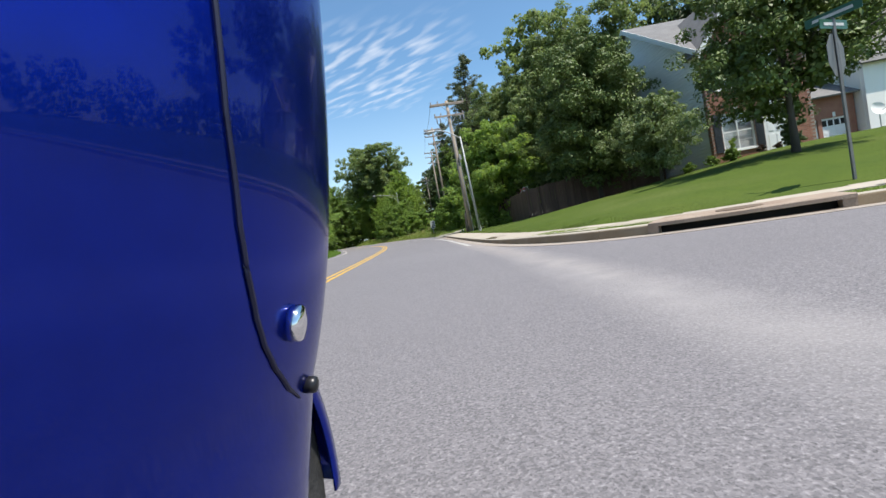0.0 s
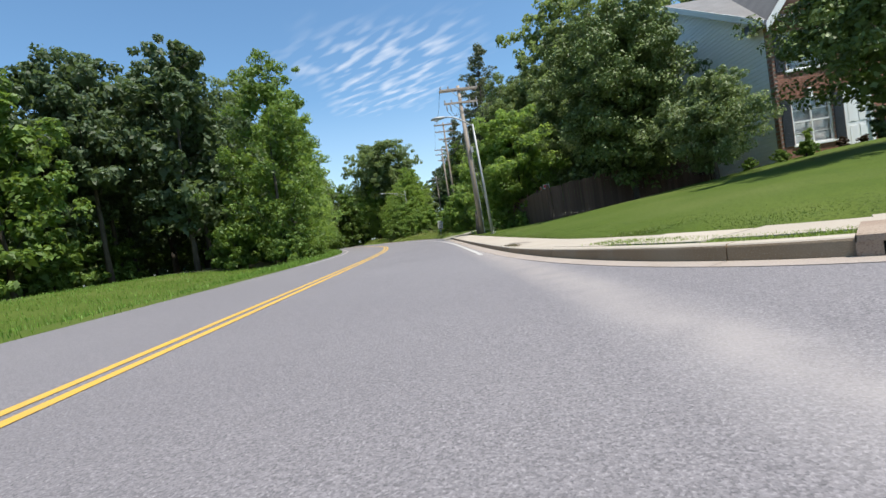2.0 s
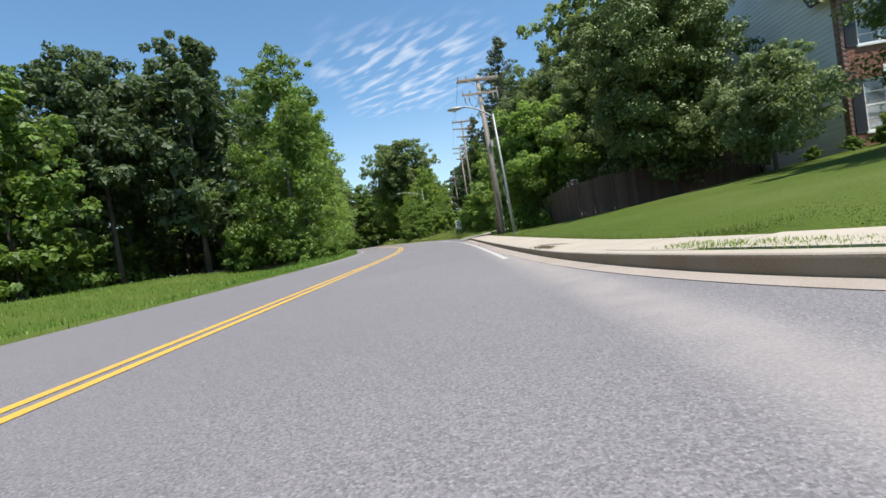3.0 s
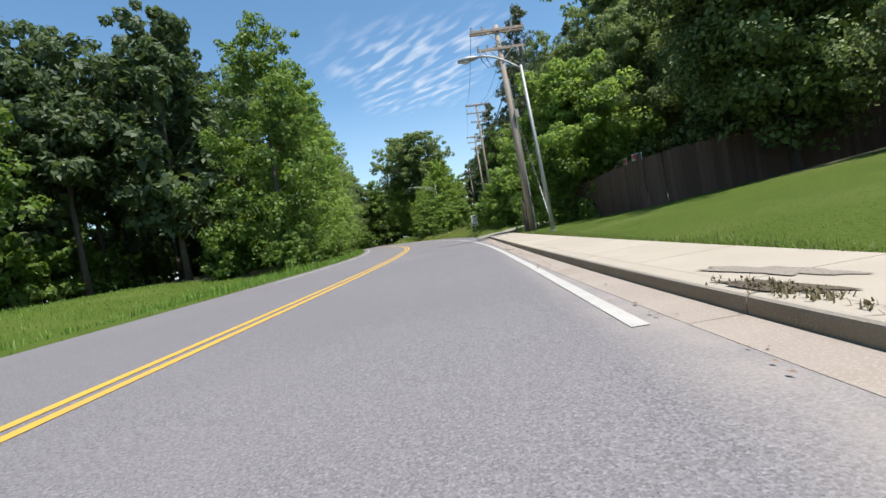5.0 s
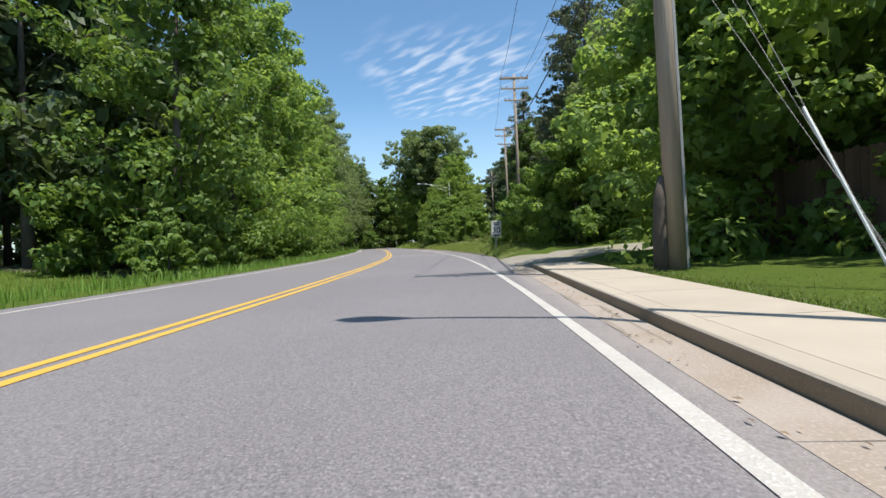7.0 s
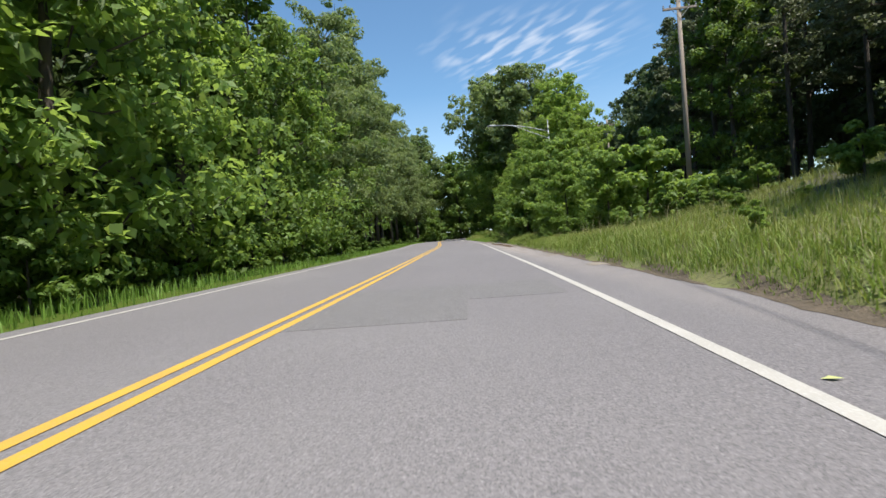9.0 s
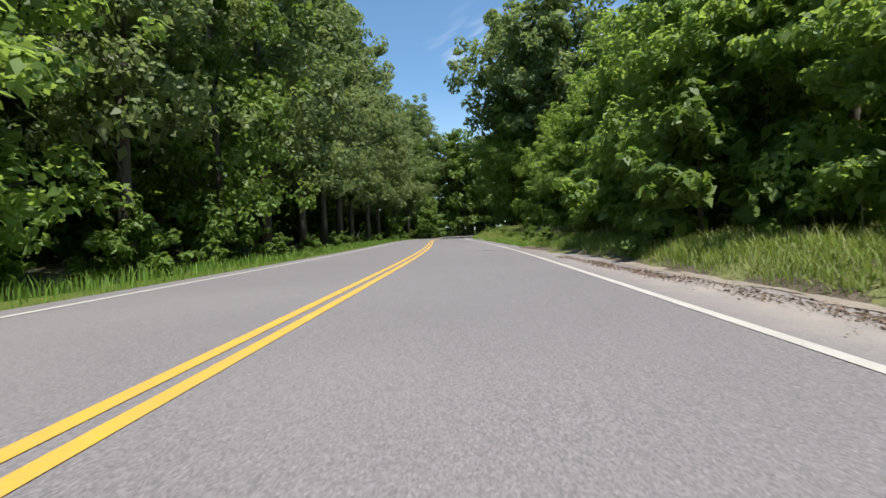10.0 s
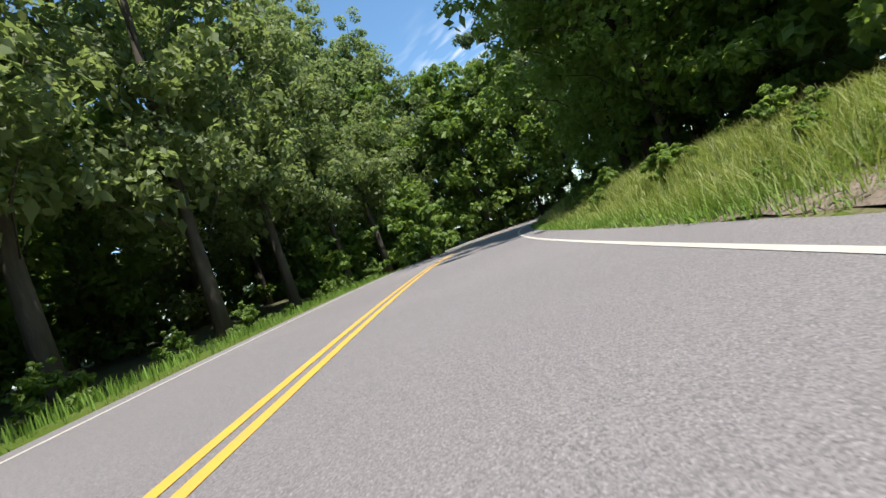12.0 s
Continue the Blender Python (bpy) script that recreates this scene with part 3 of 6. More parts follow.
WOOD_KINDS = [
    broadleaf(11, 15, 8.5, 1.6, 170, 32, 0.22, M_LEAF_MAPLE, 0.0, 0.55),
    broadleaf(12, 17, 8.0, 3.0, 170, 32, 0.23, M_LEAF_DARK, 0.02, 0.6),
    broadleaf(13, 14, 7.5, 1.0, 170, 32, 0.22, M_LEAF_OLIVE, 0.0, 0.45),
    broadleaf(14, 20, 10.0, 8.0, 170, 34, 0.24, M_LEAF_DARK, 0.0, 0.7),
    broadleaf(15, 17, 8.0, 0.4, 230, 52, 0.138, M_LEAF_LIGHT, 0.0, 0.45),
    broadleaf(16, 18, 8.2, 0.5, 230, 52, 0.138, M_LEAF_MAPLE, 0.0, 0.5),
    broadleaf(17, 21, 9.0, 2.0, 270, 60, 0.135, M_LEAF_OLIVE, 0.0, 0.6),
    broadleaf(18, 22, 8.6, 4.2, 230, 54, 0.14, M_LEAF_OLIVE, 0.0, 0.65),
    broadleaf(19, 13, 6.8, 1.4, 250, 60, 0.105, M_LEAF_BACKLIT, 0.0, 0.5),
    broadleaf(14, 20, 10.0, 8.0, 170, 40, 0.22, M_LEAF_OLIVE, 0.0, 0.7),
]
PINES = [pine(21, 20, 5.6, 9.0, 22, M_NEEDLE), pine(22, 22, 6.2, 11, 22, M_NEEDLE), pine(23, 19, 6.6, 8.0, 20, M_NEEDLE)]
SHRUBS = [
    broadleaf(31, 3.6, 4.2, 0.1, 80, 46, 0.12, M_LEAF_LIGHT, 0.0, 0.4),
    broadleaf(32, 5.2, 4.2, 0.1, 120, 78, 0.078, M_LEAF_LIGHT, 0.0, 0.4),
    broadleaf(33, 2.4, 3.0, 0.05, 60, 50, 0.1, M_LEAF_MAPLE, 0.0, 0.4),
    broadleaf(34, 1.5, 1.6, 0.05, 34, 50, 0.075, M_LEAF_LIGHT, 0.0, 0.4),
    broadleaf(35, 3.6, 4.2, 0.1, 60, 24, 0.19, M_LEAF_MAPLE, 0.0, 0.4),
]


def build_woods():
    rng = random.Random(5)
    lab = {0: "tall leafy maple in the roadside wood", 1: "tall dark-leaved oak in the roadside wood", 2: "dull green leafy tree in the roadside wood",
           3: "high-crowned oak with a bare lower trunk", 4: "bright green young tree leafed to the ground", 5: "green maple leafed to the ground at the verge", 6: "tall olive-green tree leaning over the verge",
           7: "tall slender tree with a bare dark trunk at the verge", 8: "bright green maple over the tall grass", 9: "high-crowned olive-green oak past the bend"}

    def wood(k, x, y, sc=1.0):
        plant("tree", WOOD_KINDS[k], x, y, rng.random() * 6.28, sc * rng.uniform(0.9, 1.1), lab[k], "tree", "roadside woods")

    # left of the road: a green wall close to the verge
    y = 44.0
    while y < 146:
        p = beside(y, -7.9 - rng.random() * 0.9)
        wood(rng.choice((4, 4, 5)) if y < 84 else rng.choice((5, 7, 7)) if y < 98 else 7, p.x, p.y, rng.uniform(0.85, 1.02) * (1 + 0.15 * ease(y, 80, 100)))
        p = beside(y + 2.2, -15.0 - rng.random() * 2)
        wood(rng.choice((1, 0, 6, 3)), p.x, p.y, rng.uniform(1.05, 1.25))
        p = beside(y + 1.0, -22.5 - rng.random() * 3)
        wood(rng.choice((3, 1, 0)), p.x, p.y, rng.uniform(1.0, 1.2))
        y += rng.uniform(5.2, 6.8)
    for y in np.arange(46, 140, 6.0):
        p = beside(y, -31 - rng.random() * 4)
        wood(rng.choice((2, 0)), p.x, p.y, 1.05)
    for y in np.arange(-25, 44, 6.5):
        wood(rng.choice((0, 1, 2)), -27 - rng.random() * 5, y + rng.random() * 3, rng.uniform(0.85, 1.1))
        wood(rng.choice((0, 2)), -35 - rng.random() * 5, y + 3 + rng.random() * 3, rng.uniform(0.85, 1.1))
    # right of the road, past the grassy bank
    for y, s, sc in ((84.5, 11.0, .7), (88, 11.2, .88), (92.5, 11.7, .96), (97, 12.1, .92), (101.5, 12.8, .82), (105.5, 13.2, .82), (109.0, 13.4, .9), (114, 13.6, .95), (119, 13.0, 1.0), (124, 11.6, 1.05), (129, 11.5, 1.1), (126.5, 9.4, 1.2), (132, 9.2, 1.3)):
        p = beside(y, s)
        wood(8, p.x, p.y, sc)
    for y, s, sc in ((98.5, 9.4, .6), (102.5, 9.2, .62)):
        p = beside(y, s)
        wood(8, p.x, p.y, sc)
        p = beside(y + 1.5, s - 1.2)
        plant("undergrowth", SHRUBS[4], p.x, p.y, y, 0.6, "leafy undergrowth in the shade behind the grass", "bush", "verge undergrowth")
    for y in np.arange(100, 142, 4.8):
        s = (12.5 if y < 104 else 15.5) + rng.random() * 1.5
        p = beside(y, s)
        if y > 118:
            wood(rng.choice((0, 2, 0, 2)), p.x, p.y, rng.uniform(0.68, 0.8))
        else:
            wood(rng.choice((1, 2)), p.x, p.y, 0.62)
        p = beside(y + 2, s + 5.5 + rng.random() * 2)
        if y > 118 or p.x > 5.5:
            wood(rng.choice((0, 2, 0)), p.x, p.y, 0.8 if y > 118 else 0.7)
        p = beside(y + 1, s + 12 + rng.random() * 3)
        if p.x > 8 or y > 128:
            wood(rng.choice((3, 1)), p.x, p.y, rng.uniform(0.8, 0.9))
    # the wood behind the fence and the pole line
    for x, y, k, sc in ((9.8, 48.5, 6, .6), (12.6, 47.5, 6, .7), (15.4, 46, 6, .8), (18.2, 44.5, 6, .92), (22, 43.5, 6, .96), (16.5, 50, 9, .95), (28, 45, 3, 1.0), (35, 42, 1, 1.15), (42, 38, 1, 1.15), (20, 53, 1, 1.1), (48, 30, 3, 1.1), (55, 22, 1, 1.15), (27, 55, 0, 1.1),
                        (21, 64, 1, 1.1), (20, 74, 1, 1.1), (21, 84, 1, 1.1), (13, 49, 2, 1.0), (34, 33, 0, 1.0), (14, 56, 2, 1.0), (18, 59, 2, 1.1), (17, 69, 1, 1.05), (19, 79, 1, 1.05), (15, 86, 1, 1.1), (25, 69, 2, 1.2), (26, 79, 2, 1.2), (26, 60, 2, 1.2), (11, 93, 1, 1.1), (16, 96, 1, 1.1), (22, 93, 2, 1.2),
                        (8.5, 100, 1, 1.0), (13, 104, 1, 1.1), (7.6, 82.5, 5, .72)):
        wood(k, x, y, sc)
    for x, y in ((8.8, 63.5), (9.0, 66), (10, 60.5), (9.2, 72), (7.4, 84), (7.8, 91), (8.4, 98), (9, 57), (8.8, 106), (9.2, 114), (9.4, 123), (9.8, 133), (10.4, 144), (13, 102), (13.4, 111), (13.6, 120), (14, 129), (14.4, 139), (11.6, 118), (12, 127), (12, 67), (12.5, 72), (13, 75), (9.5, 80), (12, 84), (16, 70), (17, 80), (14, 90), (8, 92), (14.5, 67), (15.5, 75), (12.5, 79), (16, 64), (10.5, 88), (17.5, 72), (16, 83), (18.5, 76), (15, 79), (17, 68)):
        plant("pine_tree", rng.choice(PINES), x, y, rng.random() * 6.28, rng.uniform(0.7, 0.88), "tall pine with a bare trunk in the dark wood", "tree", "pine stand")
    # end of the view: a tall clump past the bend
    for x, y, k, sc in ((-13.0, 131, 9, 1.25), (-9.5, 127, 9, 1.32), (-6, 126, 9, 1.2), (-38, 150, 7, 1.3), (-33, 156, 7, 1.12), (-28, 160, 7, .9), (-23, 163, 7, .95), (-16, 163, 7, 1.2), (-11, 152, 0, 1.6), (-43, 145, 0, 1.6), (-18, 172, 1, 1.7), (-30, 168, 0, 1.4), (-38, 161, 0, 1.7), (-8, 160, 1, 1.5), (-46, 154, 1, 1.5), (-25, 171, 1, 1.25), (-35, 166, 1, 1.4), (-34, 151, 0, 1.3), (-25.5, 158, 0, 1.2), (-20, 160.5, 0, 1.3)):
        wood(k, x, y, sc)
    for x, y in ((-35, 149), (-32, 152.5), (-29, 156), (-25.5, 159), (-22, 161), (-18, 161), (-14, 158.5), (-27, 157.5), (-11, 154), (-36.5, 153), (-33, 141), (-35, 145), (-31.5, 146), (-29.5, 150), (-27, 140), (-28.5, 145), (-38, 147), (-34.5, 139), (-37, 143), (-41, 152), (-32, 134), (-40, 147)):
        plant("undergrowth", SHRUBS[4], x, y, x, 1.25, "leafy undergrowth at the outside of the bend", "bush", "verge undergrowth")
    # saplings round the lamp on the inside of the bend
    for x, y, k, sc in ((-1.5, 87, 1, 1.2), (-3.4, 90, 1, 1.25), (-0.4, 84, 1, .6), (-4.9, 92, 0, 1.2), (-2, 93, 1, 1.3), (0.5, 90, 1, .75), (-5.2, 95, 1, .95), (-6.4, 98, 1, 1.0),
                        (0.8, 72.4, 0, .95), (-0.6, 75.0, 1, .72), (1.6, 76, 0, .45), (-1.8, 77.6, 0, 1.0), (0.2, 79, 1, .5), (-2.8, 80.6, 1, .95), (-2.3, 83.4, 1, 1.25), (-4.3, 86.2, 1, 1.15), (-3.3, 84.3, 1, 1.1), (-4.9, 83.5, 2, 1.2), (-4.9, 88.6, 0, 1.1),
                        (-7.2, 101, 1, 1.0), (-8.6, 105, 0, 1.0), (2.6, 87, 0, .7), (-3.9, 97, 1, 1.4), (0.0, 97, 1, .95), (-6, 102, 1, 1.4), (-0.9, 71.2, 1, .62), (-2.4, 74.2, 1, .66), (-6.0, 92.4, 2, 1.0)):
        plant("sapling", SHRUBS[k], x, y, rng.random() * 6.28, sc, "bright green sapling thicket above the grass", "bush", "sapling thicket")
    for x, y, sc in ((2.7, 62.2, .72), (2.6, 66.5, .68), (3.0, 71.0, .9), (1.9, 69.5, .6), (2.9, 73.5, .7), (0.4, 67.5, .7), (4.6, 58, .9), (2.4, 57, .7), (5.5, 64.5, .8), (3.9, 70.5, .8)):
        plant("weed_bush", SHRUBS[3], x, y, x * 2, sc, "small leafy bush on the grassy bank", "bush", "bank bushes")
    for k in range(46):
        y = 88 + 0.95 * k + rng.random()
        p = beside(y, rng.uniform(4.75, 8.0))
        plant("weed_clump", SHRUBS[3], p.x, p.y, rng.random() * 6.28, rng.uniform(0.2, 0.5), "low leafy weeds among the bank grass", "weeds", "bank weeds")
    for k in range(26):
        y = 47 + 1.6 * k + rng.random()
        p = beside(y, rng.uniform(5.6, 10.5))
        plant("weed_clump", SHRUBS[3], p.x, p.y, rng.random() * 6.28, rng.uniform(0.18, 0.38), "low leafy weeds among the bank grass", "weeds", "bank weeds")
    for y in np.arange(96, 144, 3.2):
        p = beside(y, -16 - rng.random() * 3)
        plant("undergrowth", SHRUBS[4], p.x, p.y, rng.random() * 6.28, rng.uniform(1.0, 1.3), "leafy undergrowth deep in the wood", "bush", "wood undergrowth")
    for y in np.arange(-28, 47, 3.4):
        plant("undergrowth", SHRUBS[4], -25.5 - rng.random() * 4, y, rng.random() * 6.28, rng.uniform(1.0, 1.4), "leafy undergrowth deep in the wood", "bush", "wood undergrowth")
    for y in np.arange(44, 98, 3.0):
        p = beside(y, -12.5 - rng.random() * 2)
        plant("undergrowth", SHRUBS[4], p.x, p.y, rng.random() * 6.28, rng.uniform(0.9, 1.2), "leafy undergrowth deep in the wood", "bush", "wood undergrowth")
    for x, y in ((16, 55), (19, 60), (18.5, 66), (19.5, 72), (20, 78), (19.5, 84), (24, 57), (25, 66), (25, 75), (25, 86), (17.5, 90), (30, 70), (30, 80), (31, 60), (22, 51), (12.5, 98), (17, 100)):
        plant("understory_tree", WOOD_KINDS[1], x, y, x * y, 0.5 + 0.1 * rng.random(), "low dark understory tree behind the pines", "tree", "pine understory")
    # undergrowth on the far verge
    for y in np.arange(40, 140, 3.4):
        p = beside(y, -6.7 - rng.random() * 0.8)
        plant("undergrowth", SHRUBS[rng.choice((2, 2, 3))], p.x, p.y, rng.random() * 6.28, rng.uniform(0.7, 1.0) * (1 - 0.45 * ease(y, 84, 96)), "leafy undergrowth at the wood's edge", "bush", "verge undergrowth")
    for y in np.arange(104, 142, 3.8):
        p = beside(y, 10.8 + rng.random())
        plant("undergrowth", SHRUBS[rng.choice((2, 0))], p.x, p.y, rng.random() * 6.28, rng.uniform(0.8, 1.1), "leafy undergrowth behind the tall grass", "bush", "verge undergrowth")


build_woods()


def build_distant_wood():
    """Leafy masses that close the view between the trunks, far behind the single trees."""
    rng = np.random.default_rng(61)
    clumps = []

    def hedge(a, b, tall, step=2.6):
        a, b = Vector(a), Vector(b)
        n = int((b - a).length / step)
        for i in range(n + 1):
            p = a.lerp(b, i / n)
            z = 0.2
            while z < tall * (0.75 + 0.5 * rng.random()):
                clumps.append(((p.x + rng.normal() * 0.9, p.y + rng.normal() * 0.9, z + rng.normal() * 0.4), 1.7 + 0.7 * rng.random()))
                z += 2.1

    hedge((-46, -40), (-46, 60), 9)
    hedge((-46, 60), (-66, 190), 9)
    hedge((-66, 190), (-10, 196), 12)
    hedge((-10, 196), (22, 150), 11)
    hedge((22, 150), (33, 90), 9)
    hedge((33, 90), (36, 52), 9)
    hedge((36, 52), (70, 36), 9)
    hedge((70, 36), (80, -60), 9)
    v, f = leaf_cloud(rng, clumps, 60, 0.5, 0.85)
    tagged(new("distant_wood", quick_mesh("distant_wood", v, f, M_LEAF_DARK)), "dense dark green woodland closing the view", "woods", kind="stuff")


build_distant_wood()


def build_garden_trees():
    a = broadleaf(41, 8.0, 5.7, 1.7, 540, 110, 0.07, M_LEAF_DENSE, 0.0, 0.72)
    plant("maple_tree", a, 10.1, 24.9, 0.4, 1.06, "dense dark green maple shading the lawn", "tree")
    b = broadleaf(42, 4.1, 3.9, 1.0, 260, 90, 0.055, M_LEAF_SILVER, 0.0, 0.45)
    plant("small_tree", b, 11.2, 20.6, 1.4, 0.92, "small rounded tree beside the grey house wall", "tree")
    c = broadleaf(43, 7.4, 7.4, 0.3, 280, 120, 0.1, M_LEAF_LIGHT, 0.0, 0.45)
    plant("young_maple_tree", c, 6.7, 34.0, 2.0, 0.98, "bright green young maple behind the utility pole", "tree")
    d = broadleaf(44, 5.9, 5.0, 1.75, 230, 120, 0.06, M_LEAF_DENSE, 0.0, 0.5, girth=1.15)
    plant("street_tree", d, 12.5, 14.7, 0.9, 1.12, "leafy street tree on the front lawn", "tree")
    e = broadleaf(45, 9.0, 7.0, 0.6, 300, 90, 0.1, M_LEAF_DARK, 0.0, 0.5)
    plant("shade_tree", e, 12.6, 28.9, 0.2, 0.92, "dark shade tree over the wooden fence", "tree")
    plant("shade_tree", e, 15.5, 29.8, 2.2, 0.95, "dark shade tree behind the wooden fence", "tree")
    plant("shade_tree", e, 21.5, 31.5, 4.0, 1.0, "dark shade tree behind the wooden fence", "tree")
    f = broadleaf(46, 10.5, 6.2, 1.5, 420, 90, 0.085, M_LEAF_OLIVE, 0.0, 0.55)
    plant("fence_tree", f, 9.5, 31.2, 1.1, 0.8, "tall sunlit grey-green tree standing behind the wooden fence", "tree")
    for x, y, k, sc in ((4.2, 42.2, 1, 1.0), (2.7, 45.8, 1, .55), (3.3, 44.0, 1, .65), (2.5, 48.5, 0, .7), (3.6, 51, 1, .6), (5.8, 42.5, 1, 1.2), (5.0, 45.5, 0, 1.1), (6.2, 49, 1, 1.1), (5.6, 43.6, 0, .9), (7.2, 44, 1, 1.4), (8, 48, 1, 1.5)):
        plant("sapling", SHRUBS[k], x, y, x * 3, sc, "leafy thicket behind the utility pole", "bush", "pole thicket")


build_garden_trees()


# ---- kerb, pavement, gutter ----
M_MANHOLE = material("rusty_iron", (0.12, 0.085, 0.06), 0.8, (0.19, 0.14, 0.1), 12.0, 0.8, metal=0.2, bump=0.5, bump_scale=60)


def offset_line(pts, d):
    out = []
    for i, p in enumerate(pts):
        a, b = Vector(pts[max(i - 1, 0)]), Vector(pts[min(i + 1, len(pts) - 1)])
        t = (b - a).normalized()
        out.append(Vector(p) + Vector((-t.y, t.x)) * d)
    return out


def smooth_line(pts, n=3):
    """Rounds a line by cutting its corners."""
    for _ in range(n):
        q = [pts[0]]
        for a, b in zip(pts, pts[1:]):
            a, b = Vector(a), Vector(b)
            q += [tuple(a.lerp(b, 0.25)), tuple(a.lerp(b, 0.75))]
        pts = q + [pts[-1]]
    return pts


KLINE = smooth_line(KERB)


def sweep(name, line, profile, mat, z=0.0):
    """A closed profile of (offset to the lawn side, height) along a line."""
    verts, faces = [], []
    offs = [offset_line(line, d) for d, _ in profile]
    m = len(profile)
    for i in range(len(line)):
        for j in range(m):
            verts.append((offs[j][i].x, offs[j][i].y, profile[j][1] + z))
    for i in range(len(line) - 1):
        for j in range(m):
            a, b = i * m + j, i * m + (j + 1) % m
            faces.append((a, b, b + m, a + m))
    faces.append(tuple(range(m))[::-1])
    faces.append(tuple(range((len(line) - 1) * m, len(line) * m)))
    me = mesh_from(name, verts, faces, mat)
    return me


def cut_line(line, a, b):
    """The stretch of a line between the arc lengths a and b."""
    out, run = [], 0.0
    for p, q in zip(line, line[1:]):
        p, q = Vector(p), Vector(q)
        d = (q - p).length
        if run + d > a and run < b and d > 1e-6:
            u, v = max(0.0, (a - run) / d), min(1.0, (b - run) / d)
            if not out:
                out.append(tuple(p.lerp(q, u)))
            out.append(tuple(p.lerp(q, v)))
        run += d
    return out


M_DRAIN = material("stained_drain_concrete", (0.25, 0.185, 0.135), 0.9, (0.36, 0.285, 0.22), 1.8, 0.9, fine=(0.22, 0.16, 0.12), bump=0.4, bump_scale=70, stains=(0.2, 0.13, 0.09), stain_scale=1.4)


def arc_at(x):
    """How far along the kerb's line it first comes to x, past the corner."""
    run = 0.0
    for p, q in zip(KLINE, KLINE[1:]):
        if p[1] < 20 and p[0] <= x < q[0]:
            return run + (x - p[0]) / (q[0] - p[0]) * (Vector(q) - Vector(p)).length
        run += (Vector(q) - Vector(p)).length
    return run


